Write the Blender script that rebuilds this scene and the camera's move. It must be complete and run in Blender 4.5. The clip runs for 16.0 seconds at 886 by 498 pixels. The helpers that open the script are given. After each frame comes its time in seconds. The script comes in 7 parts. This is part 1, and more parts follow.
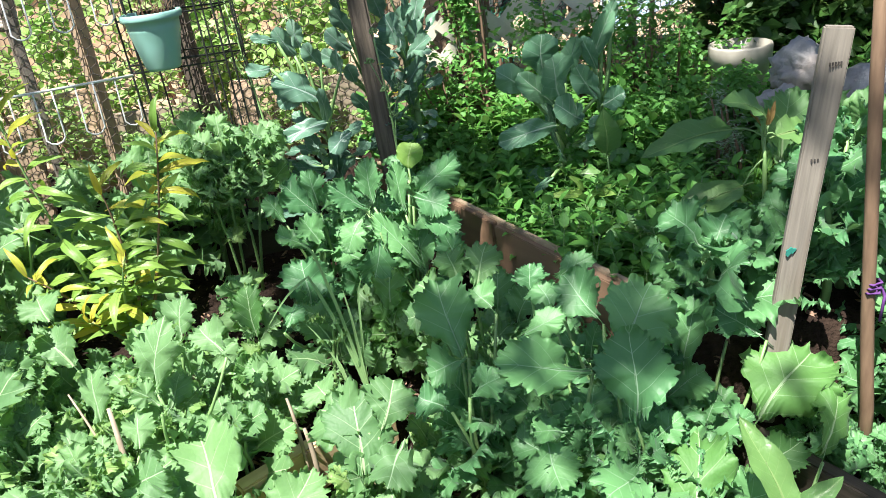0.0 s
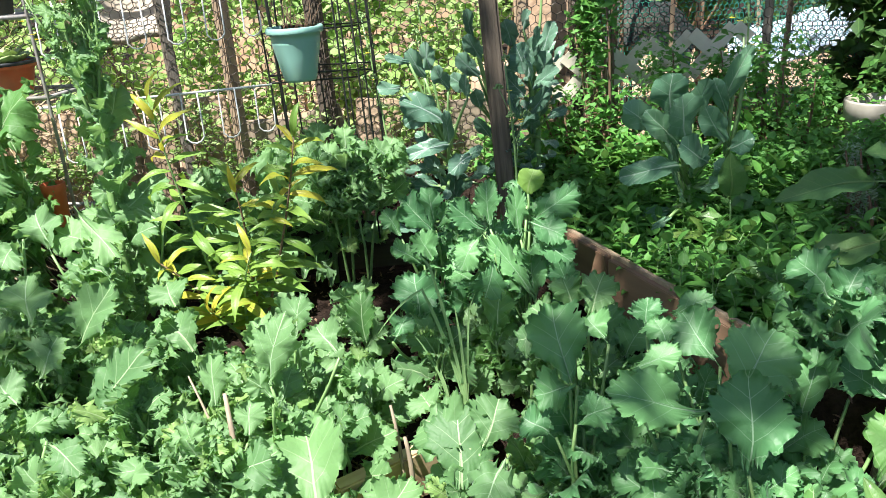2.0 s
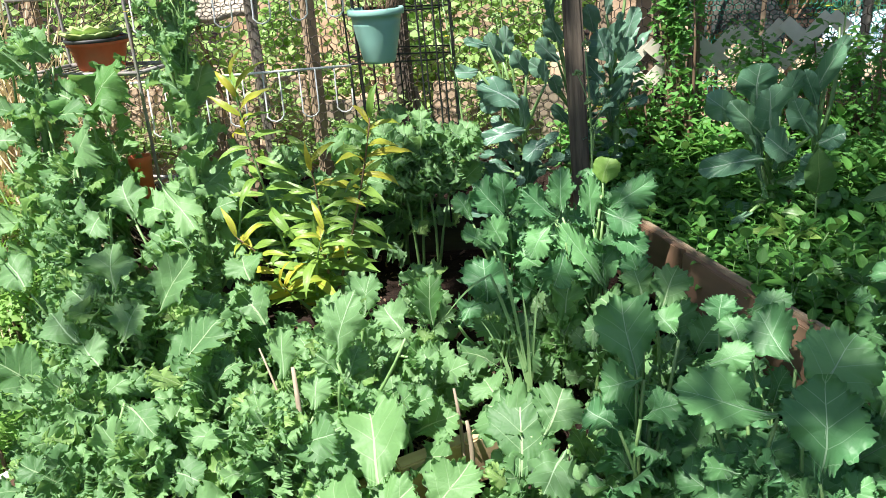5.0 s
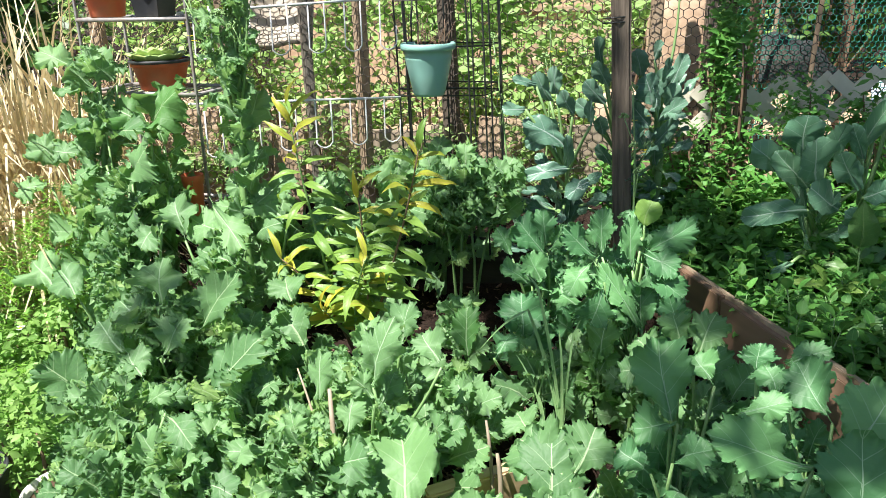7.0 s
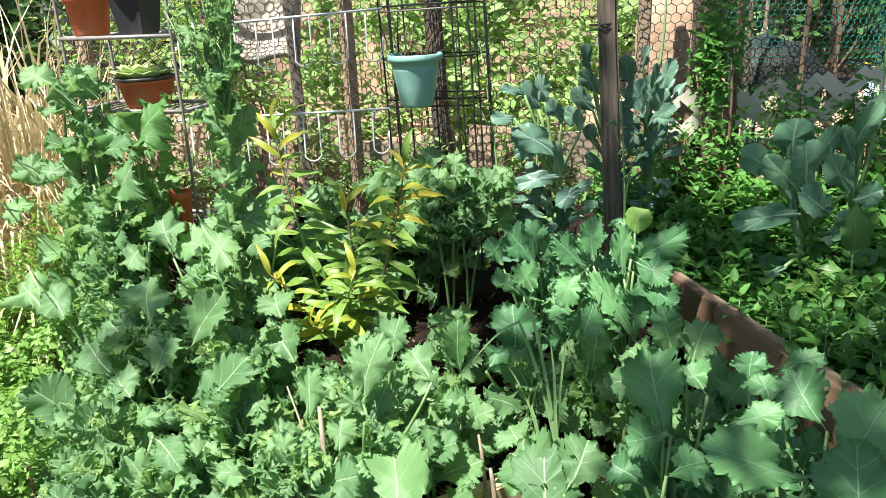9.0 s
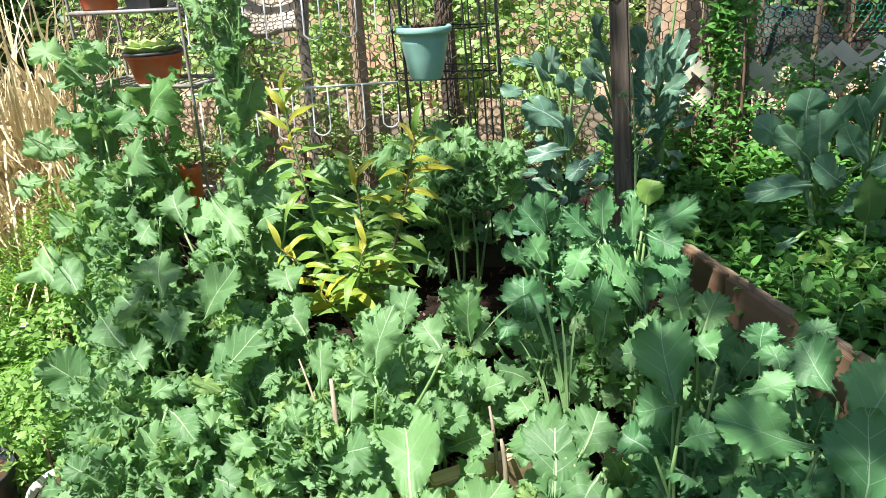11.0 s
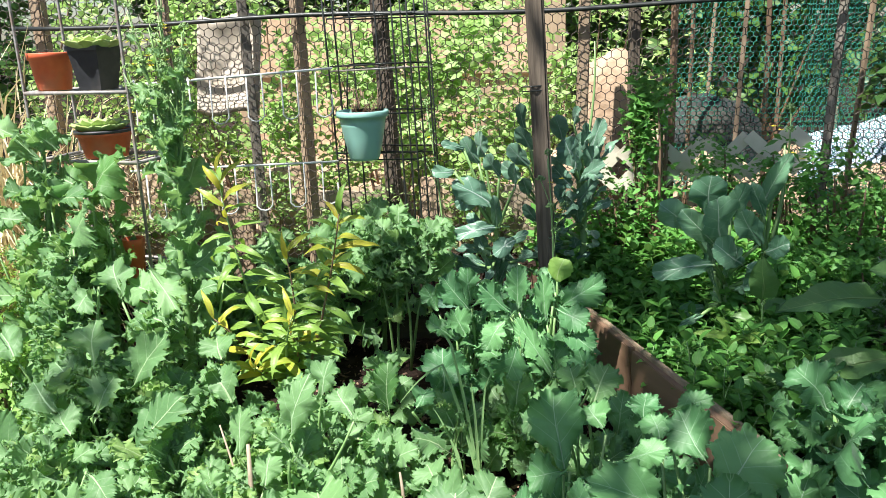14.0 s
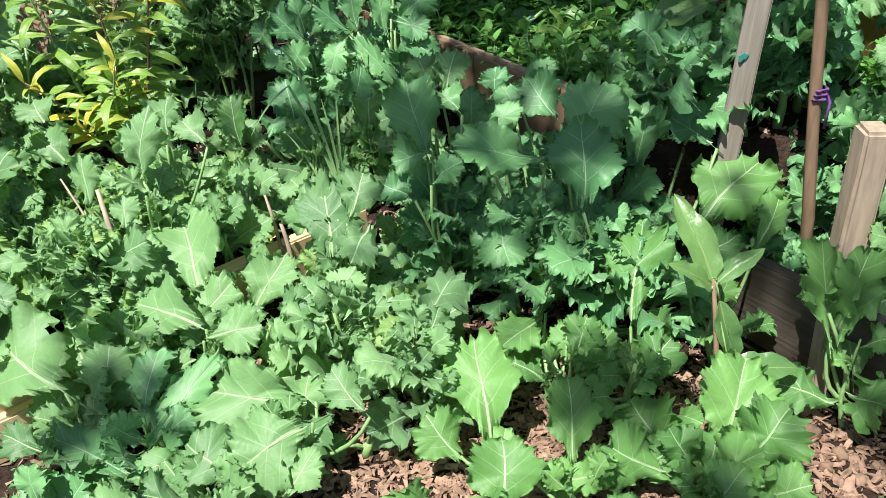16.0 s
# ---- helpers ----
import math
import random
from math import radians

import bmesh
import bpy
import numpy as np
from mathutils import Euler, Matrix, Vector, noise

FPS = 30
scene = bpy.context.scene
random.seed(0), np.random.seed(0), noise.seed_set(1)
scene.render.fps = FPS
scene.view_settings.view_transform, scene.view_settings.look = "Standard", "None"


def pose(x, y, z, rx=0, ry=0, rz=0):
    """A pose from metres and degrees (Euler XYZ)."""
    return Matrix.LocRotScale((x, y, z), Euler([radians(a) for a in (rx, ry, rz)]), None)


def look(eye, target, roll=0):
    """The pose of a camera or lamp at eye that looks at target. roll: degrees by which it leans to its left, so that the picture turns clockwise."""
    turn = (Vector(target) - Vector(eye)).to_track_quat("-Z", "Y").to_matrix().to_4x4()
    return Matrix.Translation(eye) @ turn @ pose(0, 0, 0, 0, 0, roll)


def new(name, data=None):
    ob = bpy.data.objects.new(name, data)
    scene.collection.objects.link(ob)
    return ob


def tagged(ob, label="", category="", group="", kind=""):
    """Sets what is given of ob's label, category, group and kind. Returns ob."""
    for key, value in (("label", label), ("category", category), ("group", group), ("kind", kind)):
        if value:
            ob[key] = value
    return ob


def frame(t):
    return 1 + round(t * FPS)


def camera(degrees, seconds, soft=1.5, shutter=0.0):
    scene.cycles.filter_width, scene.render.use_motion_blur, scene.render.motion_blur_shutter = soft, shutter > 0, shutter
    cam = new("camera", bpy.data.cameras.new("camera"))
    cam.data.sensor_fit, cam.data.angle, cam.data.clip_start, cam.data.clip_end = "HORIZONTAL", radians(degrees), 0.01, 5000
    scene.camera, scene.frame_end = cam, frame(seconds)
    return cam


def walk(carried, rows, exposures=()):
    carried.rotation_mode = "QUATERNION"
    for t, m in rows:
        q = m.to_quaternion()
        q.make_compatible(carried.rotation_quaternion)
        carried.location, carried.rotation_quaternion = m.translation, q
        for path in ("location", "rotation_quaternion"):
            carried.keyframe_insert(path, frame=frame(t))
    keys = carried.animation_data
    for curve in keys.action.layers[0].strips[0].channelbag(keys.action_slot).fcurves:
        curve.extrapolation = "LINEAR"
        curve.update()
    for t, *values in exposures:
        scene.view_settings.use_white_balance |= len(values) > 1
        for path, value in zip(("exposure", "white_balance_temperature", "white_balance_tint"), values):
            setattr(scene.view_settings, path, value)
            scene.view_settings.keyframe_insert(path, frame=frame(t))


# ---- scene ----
cam = camera(59.0, 16.0, soft=0.5)
PATH = [
    (0, (0.014, 0.001, 1.466), (-0.103, 1.826, 0.656), -7.6),
    (0.5, (-0.007, 0.01, 1.459), (-0.154, 1.838, 0.659), -8.3),
    (1, (-0.017, -0.009, 1.444), (-0.197, 1.822, 0.658), -7.8),
    (1.5, (-0.042, -0.022, 1.463), (-0.295, 1.821, 0.731), -6.3),
    (2, (-0.063, -0.044, 1.448), (-0.4, 1.796, 0.74), -4.4),
    (2.5, (-0.06, -0.036, 1.452), (-0.454, 1.792, 0.741), -3.7),
    (3, (-0.055, -0.04, 1.449), (-0.472, 1.779, 0.729), -3.3),
    (3.5, (-0.045, -0.036, 1.447), (-0.482, 1.773, 0.712), -3.5),
    (4, (-0.042, -0.035, 1.445), (-0.502, 1.765, 0.703), -3.9),
    (6.5, (-0.085, -0.071, 1.456), (-0.682, 1.713, 0.778), -2.4),
    (7, (-0.071, -0.082, 1.462), (-0.671, 1.711, 0.809), -1.5),
    (7.5, (-0.047, -0.076, 1.467), (-0.636, 1.725, 0.827), -1.4),
    (8, (-0.027, -0.049, 1.477), (-0.586, 1.763, 0.844), -1.9),
    (8.5, (-0.044, -0.048, 1.476), (-0.614, 1.762, 0.846), -2.2),
    (9, (-0.047, -0.047, 1.472), (-0.647, 1.751, 0.835), -2.8),
    (11.5, (-0.048, -0.053, 1.457), (-0.674, 1.714, 0.76), -3.3),
    (12, (-0.068, -0.069, 1.452), (-0.712, 1.694, 0.76), -2.8),
    (12.5, (-0.062, -0.074, 1.457), (-0.714, 1.688, 0.773), -2.5),
    (13, (-0.018, -0.063, 1.467), (-0.64, 1.721, 0.811), -2.4),
    (13.5, (0.097, -0.083, 1.497), (-0.492, 1.738, 0.918), -2.4),
    (14, (0.175, -0.131, 1.517), (-0.399, 1.711, 0.99), -2.0),
    (14.5, (0.176, -0.114, 1.498), (-0.35, 1.722, 0.904), -1.7),
    (14.7, (0.194, -0.088, 1.47), (-0.33, 1.716, 0.782), -4.2),
    (14.9, (0.133, -0.11, 1.402), (-0.316, 1.672, 0.611), -4.5),
    (15, (0.104, -0.102, 1.348), (-0.32, 1.661, 0.504), -5.3),
    (15.2, (0.063, -0.123, 1.279), (-0.331, 1.602, 0.348), -6.7),
    (15.5, (0.053, -0.21, 1.287), (-0.273, 1.512, 0.323), -7.0),
    (16, (0.118, -0.252, 1.217), (-0.048, 1.481, 0.232), -6.2),
]
walk(cam, [(t, look(eye, target, roll)) for t, eye, target, roll in PATH], [(0, 1.53), (1.5, 1.46), (3, 1.37), (6.5, 1.29), (9, 1.29), (12.5, 1.28), (14, 1.36), (15, 1.30), (15.5, 1.20), (16, 1.20)])

# ---- world, sun, exposure ----
SUN_AZ, SUN_EL = radians(-28), radians(63)      # azimuth of the way to the sun, from -y towards -x
SUN_WAY = Vector((-math.sin(-SUN_AZ) * math.cos(SUN_EL), -math.cos(SUN_AZ) * math.cos(SUN_EL), math.sin(SUN_EL)))
world = bpy.data.worlds.new("sky")
scene.world = world
world.use_nodes = True
wt = world.node_tree
sky = wt.nodes.new("ShaderNodeTexSky")
sky.sky_type, sky.sun_disc = "NISHITA", False
sky.sun_elevation, sky.sun_rotation = SUN_EL, math.atan2(SUN_WAY.x, SUN_WAY.y)
wt.links.new(sky.outputs[0], wt.nodes["Background"].inputs[0])
wt.nodes["Background"].inputs[1].default_value = 0.055
sun = new("sun", bpy.data.lights.new("sun", "SUN"))
sun.data.energy, sun.data.angle, sun.data.color = 5.0, radians(0.55), (1.0, 0.97, 0.925)
sun.matrix_world = look((0, 0, 8), Vector((0, 0, 8)) - SUN_WAY)


# ---- materials ----
def material(name):
    m = bpy.data.materials.new(name)
    m.use_nodes = True
    nt = m.node_tree
    return m, nt, nt.nodes["Principled BSDF"]


def node(nt, kind, **sockets):
    n = nt.nodes.new(kind)
    for key, value in sockets.items():
        n.inputs[int(key[1:])].default_value = value
    return n


def mathn(nt, op, a, b=None, c=None):
    n = nt.nodes.new("ShaderNodeMath")
    n.operation = op
    for k, v in enumerate((a, b, c)):
        if v is None:
            continue
        if isinstance(v, (int, float)):
            n.inputs[k].default_value = v
        else:
            nt.links.new(v, n.inputs[k])
    return n.outputs[0]


def mixc(nt, fac, a, b):
    n = nt.nodes.new("ShaderNodeMix")
    n.data_type = "RGBA"
    for k, v in ((0, fac), (6, a), (7, b)):
        if isinstance(v, (int, float)):
            n.inputs[k].default_value = v
        elif isinstance(v, tuple):
            n.inputs[k].default_value = (*v, 1)
        else:
            nt.links.new(v, n.inputs[k])
    return n.outputs[2]


def noise_tex(nt, scale, detail=3.0, coords="Object", rough=0.6):
    tc = nt.nodes.new("ShaderNodeTexCoord")
    n = nt.nodes.new("ShaderNodeTexNoise")
    n.inputs["Scale"].default_value, n.inputs["Detail"].default_value, n.inputs["Roughness"].default_value = scale, detail, rough
    nt.links.new(tc.outputs[coords], n.inputs["Vector"])
    return n.outputs["Fac"]


def span(nt, v, a, b):
    n = nt.nodes.new("ShaderNodeMapRange")
    n.inputs[1].default_value, n.inputs[2].default_value = a, b
    nt.links.new(v, n.inputs[0])
    return n.outputs[0]


def bump(nt, bsdf, height, strength, dist):
    b = nt.nodes.new("ShaderNodeBump")
    b.inputs["Strength"].default_value, b.inputs["Distance"].default_value = strength, dist
    nt.links.new(height, b.inputs["Height"])
    nt.links.new(b.outputs[0], bsdf.inputs["Normal"])
    return b.outputs[0]


def leaf_material(name, low, high, vein, veins=7.0, through_share=0.3, rough=0.5, vein_w=0.022, through_colour=None, tips=None, spots=0.0, bloom=0.0):
    """Leaf: two greens by random, pale midrib and side veins from the UV map, light let through."""
    m, nt, p = material(name)
    uv = nt.nodes.new("ShaderNodeUVMap")
    sep = nt.nodes.new("ShaderNodeSeparateXYZ")
    nt.links.new(uv.outputs[0], sep.inputs[0])
    a = mathn(nt, "ABSOLUTE", mathn(nt, "SUBTRACT", sep.outputs[0], 0.5))
    v = sep.outputs[1]
    width = mathn(nt, "MULTIPLY", mathn(nt, "SUBTRACT", 1.25, v), vein_w)
    mid = mathn(nt, "LESS_THAN", a, width)
    warp = mathn(nt, "MULTIPLY", noise_tex(nt, 1.6, 1.0), 0.10)
    f = mathn(nt, "FRACT", mathn(nt, "SUBTRACT", mathn(nt, "MULTIPLY", mathn(nt, "ADD", v, warp), veins), mathn(nt, "MULTIPLY", a, veins * 1.1)))
    near = mathn(nt, "ABSOLUTE", mathn(nt, "SUBTRACT", f, 0.5))
    thin = mathn(nt, "SUBTRACT", 0.030, mathn(nt, "MULTIPLY", a, 0.055))
    side = mathn(nt, "MULTIPLY", mathn(nt, "LESS_THAN", near, thin), mathn(nt, "SUBTRACT", 0.52, mathn(nt, "MULTIPLY", a, 0.95)))
    vn = mathn(nt, "MAXIMUM", mid, side)
    vn.node.use_clamp = True
    info = nt.nodes.new("ShaderNodeObjectInfo")
    geo = nt.nodes.new("ShaderNodeNewGeometry")
    rnd = mathn(nt, "FRACT", mathn(nt, "ADD", info.outputs["Random"], geo.outputs["Random Per Island"]))
    blot = noise_tex(nt, 9.0, 4.0)
    mixf = mathn(nt, "ADD", mathn(nt, "MULTIPLY", rnd, 0.75), mathn(nt, "MULTIPLY", blot, 0.25))
    col = mixc(nt, mixf, low, high)
    if tips:
        col = mixc(nt, span(nt, mathn(nt, "ADD", v, mathn(nt, "MULTIPLY", rnd, 0.9)), 1.1, 1.8), col, tips)
    if spots:
        col = mixc(nt, mathn(nt, "MULTIPLY", span(nt, noise_tex(nt, 38.0, 2.0), 0.66, 0.72), spots), col, (0.32, 0.24, 0.07))
    col = mixc(nt, vn, col, vein)
    nt.links.new(col, p.inputs["Base Color"])
    fine = noise_tex(nt, 150.0, 3.0)
    nt.links.new(span(nt, fine, 0.5 - 4 * rough, 4.5 - 4 * rough), p.inputs["Roughness"])
    p.inputs["Specular IOR Level"].default_value = 0.38
    p.inputs["Sheen Weight"].default_value, p.inputs["Sheen Roughness"].default_value = bloom, 0.45
    p.inputs["Sheen Tint"].default_value = (0.85, 1.0, 0.95, 1.0)
    tc = nt.nodes.new("ShaderNodeTexCoord")
    vor = nt.nodes.new("ShaderNodeTexVoronoi")
    vor.feature = "DISTANCE_TO_EDGE"
    vor.inputs["Scale"].default_value = 13.0
    nt.links.new(tc.outputs["Object"], vor.inputs["Vector"])
    pucker = mathn(nt, "MULTIPLY", span(nt, vor.outputs["Distance"], 0.0, 0.22), 1.6)
    cell = mathn(nt, "ADD", mathn(nt, "MULTIPLY", noise_tex(nt, 55.0, 3.0), 0.6), pucker)
    hgt = mathn(nt, "SUBTRACT", cell, mathn(nt, "MULTIPLY", vn, 0.8))
    nrm = bump(nt, p, hgt, 0.07, 0.006)
    tr = nt.nodes.new("ShaderNodeBsdfTranslucent")
    tcol = mixc(nt, 0.55, col, through_colour or (0.36, 0.61, 0.14))
    nt.links.new(tcol, tr.inputs[0])
    nt.links.new(nrm, tr.inputs["Normal"])
    mx = nt.nodes.new("ShaderNodeMixShader")
    mx.inputs[0].default_value = through_share
    nt.links.new(p.outputs[0], mx.inputs[1])
    nt.links.new(tr.outputs[0], mx.inputs[2])
    nt.links.new(mx.outputs[0], nt.nodes["Material Output"].inputs[0])
    return m


def plain_material(name, low, high, scale=30.0, rough=0.6, metal=0.0, relief=0.3, dist=0.002, stretch=None, dirt=None):
    """Two tones by noise at two scales, fine relief, wear."""
    m, nt, p = material(name)
    tc = nt.nodes.new("ShaderNodeTexCoord")
    mp = nt.nodes.new("ShaderNodeMapping")
    mp.inputs["Scale"].default_value = stretch or (1, 1, 1)
    nt.links.new(tc.outputs["Object"], mp.inputs[0])
    out = []
    for s, d in ((scale, 5.0), (scale * 0.18, 3.0)):
        n = nt.nodes.new("ShaderNodeTexNoise")
        n.inputs["Scale"].default_value, n.inputs["Detail"].default_value = s, d
        nt.links.new(mp.outputs[0], n.inputs["Vector"])
        out.append(n.outputs["Fac"])
    info = nt.nodes.new("ShaderNodeObjectInfo")
    geo = nt.nodes.new("ShaderNodeNewGeometry")
    rnd = mathn(nt, "FRACT", mathn(nt, "ADD", info.outputs["Random"], geo.outputs["Random Per Island"]))
    f = mathn(nt, "ADD", mathn(nt, "MULTIPLY", span(nt, out[0], 0.3, 0.7), 0.6), mathn(nt, "MULTIPLY", rnd, 0.4))
    col = mixc(nt, f, low, high)
    if dirt:
        col = mixc(nt, mathn(nt, "MULTIPLY", span(nt, out[1], 0.52, 0.68), 0.7), col, dirt)
    nt.links.new(col, p.inputs["Base Color"])
    nt.links.new(span(nt, out[1], 0.5 - 1.6 * rough, 2.1 - 1.6 * rough), p.inputs["Roughness"])
    p.inputs["Metallic"].default_value = metal
    p.inputs["Specular IOR Level"].default_value = 0.12 if rough > 0.8 else 0.5
    bump(nt, p, out[0], relief, dist)
    return m


KALE = leaf_material("kale_leaf", (0.074, 0.172, 0.066), (0.178, 0.340, 0.126), (0.38, 0.52, 0.28), 4.6, 0.34, 0.54, 0.0105, spots=0.12, bloom=0.14)
KALE_MID = leaf_material("kale_mid_leaf", (0.062, 0.172, 0.046), (0.164, 0.350, 0.092), (0.36, 0.50, 0.27), 4.6, 0.33, 0.54, 0.0105, spots=0.1, bloom=0.06)
KALE_BLUE = leaf_material("kale_blue_leaf", (0.058, 0.184, 0.072), (0.156, 0.350, 0.126), (0.32, 0.48, 0.30), 4.6, 0.26, 0.48, 0.0065, (0.25, 0.5, 0.12), bloom=0.16)
KALE_FRESH = leaf_material("fresh_kale_leaf", (0.160, 0.300, 0.085), (0.310, 0.460, 0.155), (0.44, 0.58, 0.30), 4.6, 0.42, 0.54, 0.0075, bloom=0.12)
FRILLY = leaf_material("frilly_kale_leaf", (0.100, 0.214, 0.088), (0.240, 0.420, 0.172), (0.42, 0.58, 0.35), 4.6, 0.40, 0.54, 0.0105, bloom=0.18)
BROCCOLI = leaf_material("broccoli_leaf", (0.068, 0.170, 0.096), (0.150, 0.300, 0.162), (0.34, 0.45, 0.34), 4.6, 0.20, 0.34, 0.010, (0.22, 0.5, 0.14), bloom=0.3)
BROCCOLI_DARK = leaf_material("dusky_broccoli_leaf", (0.070, 0.156, 0.104), (0.140, 0.262, 0.168), (0.30, 0.38, 0.34), 4.6, 0.10, 0.34, 0.010, (0.2, 0.4, 0.16), bloom=0.3)
PALE = leaf_material("pale_new_leaf", (0.24, 0.42, 0.09), (0.34, 0.52, 0.12), (0.4, 0.55, 0.2), 4.6, 0.4, 0.5, 0.011)
OLDLEAF = leaf_material("yellowed_leaf", (0.60, 0.50, 0.12), (0.72, 0.62, 0.20), (0.6, 0.5, 0.15), 4.6, 0.3, 0.5, 0.011)
MINT = leaf_material("mint_leaf", (0.046, 0.165, 0.032), (0.140, 0.365, 0.068), (0.15, 0.32, 0.08), 7.0, 0.34, 0.56, 0.02)
PEACH = leaf_material("peach_leaf", (0.122, 0.255, 0.046), (0.245, 0.390, 0.074), (0.20, 0.32, 0.07), 9.0, 0.36, 0.40, 0.006, (0.40, 0.55, 0.05))
PEACHTIP = leaf_material("peach_new_leaf", (0.26, 0.40, 0.05), (0.62, 0.52, 0.06), (0.5, 0.42, 0.1), 9.0, 0.42, 0.40, 0.006, (0.62, 0.50, 0.04))
AVOCADO = leaf_material("avocado_leaf", (0.080, 0.180, 0.060), (0.135, 0.255, 0.075), (0.20, 0.30, 0.11), 8.0, 0.28, 0.36, 0.007)
NEWTIP = leaf_material("reddish_new_leaf", (0.16, 0.10, 0.035), (0.26, 0.17, 0.06), (0.3, 0.2, 0.1), 8.0, 0.3, 0.4, 0.007, (0.36, 0.28, 0.06))
PARSLEY = leaf_material("parsley_leaf", (0.13, 0.29, 0.05), (0.30, 0.48, 0.13), (0.3, 0.45, 0.15), 5.0, 0.4, 0.5, 0.02)
BRIGHT = leaf_material("bean_leaf", (0.22, 0.37, 0.09), (0.45, 0.585, 0.255), (0.2, 0.36, 0.08), 5.0, 0.42, 0.5, 0.02)
HEDGE = leaf_material("hedge_leaf", (0.020, 0.060, 0.015), (0.050, 0.120, 0.025), (0.08, 0.16, 0.04), 5.0, 0.25, 0.45, 0.02)
TREELEAF = leaf_material("tree_leaf", (0.030, 0.085, 0.015), (0.060, 0.140, 0.025), (0.1, 0.2, 0.05), 5.0, 0.25, 0.5, 0.02)
FENNEL = leaf_material("fennel_leaf", (0.13, 0.31, 0.03), (0.24, 0.45, 0.05), (0.16, 0.3, 0.05), 3.0, 0.35, 0.5, 0.02)
LEEK = leaf_material("leek_leaf", (0.22, 0.39, 0.16), (0.36, 0.53, 0.25), (0.14, 0.3, 0.1), 1.0, 0.25, 0.4, 0.03)
ROSEMARY = leaf_material("rosemary_leaf", (0.16, 0.25, 0.14), (0.36, 0.45, 0.32), (0.3, 0.4, 0.28), 1.0, 0.15, 0.5, 0.02)
SUCCULENT = leaf_material("succulent_leaf", (0.36, 0.50, 0.18), (0.52, 0.64, 0.30), (0.30, 0.45, 0.16), 1.0, 0.12, 0.45, 0.0, tips=(0.36, 0.42, 0.12))
DRYGRASS = leaf_material("dry_grass", (0.42, 0.34, 0.18), (0.80, 0.71, 0.48), (0.5, 0.4, 0.2), 1.0, 0.25, 0.6, 0.02, (0.6, 0.45, 0.2))
STALK = plain_material("pale_stalk", (0.14, 0.27, 0.085), (0.24, 0.37, 0.145), 60, 0.42, relief=0.2)
TWIG = plain_material("brown_twig", (0.10, 0.06, 0.035), (0.22, 0.14, 0.085), 80, 0.75, relief=0.5, stretch=(1, 1, 0.15))
STICK = plain_material("weathered_stick", (0.20, 0.155, 0.11), (0.40, 0.32, 0.235), 60, 0.75, relief=0.5, stretch=(1, 1, 0.15))
PLANK = plain_material("brown_plank", (0.18, 0.108, 0.066), (0.27, 0.168, 0.105), 28, 0.6, relief=0.4, stretch=(0.08, 1, 1), dirt=(0.12, 0.075, 0.045))
PINE = plain_material("pale_sawn_pine", (0.40, 0.28, 0.15), (0.56, 0.42, 0.25), 36, 0.65, relief=0.4, stretch=(0.1, 1, 1), dirt=(0.25, 0.16, 0.09))
STAKEWOOD = plain_material("grey_stake_wood", (0.105, 0.094, 0.076), (0.26, 0.232, 0.19), 110, 0.78, relief=0.9, stretch=(1, 1, 0.05), dirt=(0.15, 0.12, 0.085))
DARKWOOD = plain_material("old_dark_post", (0.042, 0.034, 0.026), (0.175, 0.142, 0.11), 90, 0.85, relief=1.0, dist=0.006, stretch=(1, 1, 0.07))
# board brown darkened in the colour itself for the shade both boards lie in
SHADEWOOD = plain_material("damp_dark_board", (0.026, 0.021, 0.015), (0.075, 0.058, 0.042), 60, 0.75, relief=0.9, dist=0.004, stretch=(0.06, 1, 1))
FENCEWOOD = plain_material("fence_wood", (0.24, 0.17, 0.11), (0.40, 0.30, 0.2), 36, 0.75, relief=0.6, stretch=(1, 1, 0.08), dirt=(0.13, 0.1, 0.07))
WIRE = plain_material("rusty_wire", (0.035, 0.028, 0.022), (0.11, 0.09, 0.075), 30, 0.5, 0.6, 0.1)
BLACKWIRE = plain_material("black_coated_wire", (0.012, 0.014, 0.013), (0.03, 0.034, 0.03), 90, 0.4, 0.0, 0.1)
WHITEWIRE = plain_material("white_coated_wire", (0.62, 0.63, 0.62), (0.78, 0.79, 0.78), 60, 0.35, 0.0, 0.1, dirt=(0.42, 0.38, 0.33))
SHELFWIRE = plain_material("grey_shelf_metal", (0.22, 0.20, 0.185), (0.42, 0.40, 0.38), 60, 0.5, 0.3, 0.2, dirt=(0.24, 0.15, 0.09))
TERRA = plain_material("terracotta", (0.56, 0.100, 0.038), (0.68, 0.145, 0.055), 40, 0.55, relief=0.2, dirt=(0.42, 0.17, 0.09))
BLACKPOT = plain_material("black_plastic", (0.018, 0.019, 0.021), (0.034, 0.036, 0.04), 40, 0.42, relief=0.15, dirt=(0.09, 0.08, 0.07))
GREENPOT = plain_material("sea_green_plastic", (0.24, 0.46, 0.39), (0.27, 0.50, 0.43), 20, 0.40, relief=0.1, dirt=(0.27, 0.43, 0.36))
WHITEPOT = plain_material("white_pot", (0.62, 0.6, 0.54), (0.74, 0.71, 0.65), 30, 0.5, relief=0.2, dirt=(0.42, 0.36, 0.27))
STRIPE_R = plain_material("red_stripe", (0.55, 0.10, 0.05), (0.62, 0.14, 0.07), 30, 0.5)
STRIPE_O = plain_material("ochre_stripe", (0.62, 0.38, 0.09), (0.7, 0.45, 0.13), 30, 0.5)
LATTICE = plain_material("cream_plastic_lattice", (0.60, 0.55, 0.43), (0.70, 0.66, 0.54), 25, 0.55, relief=0.15, dirt=(0.45, 0.39, 0.28))
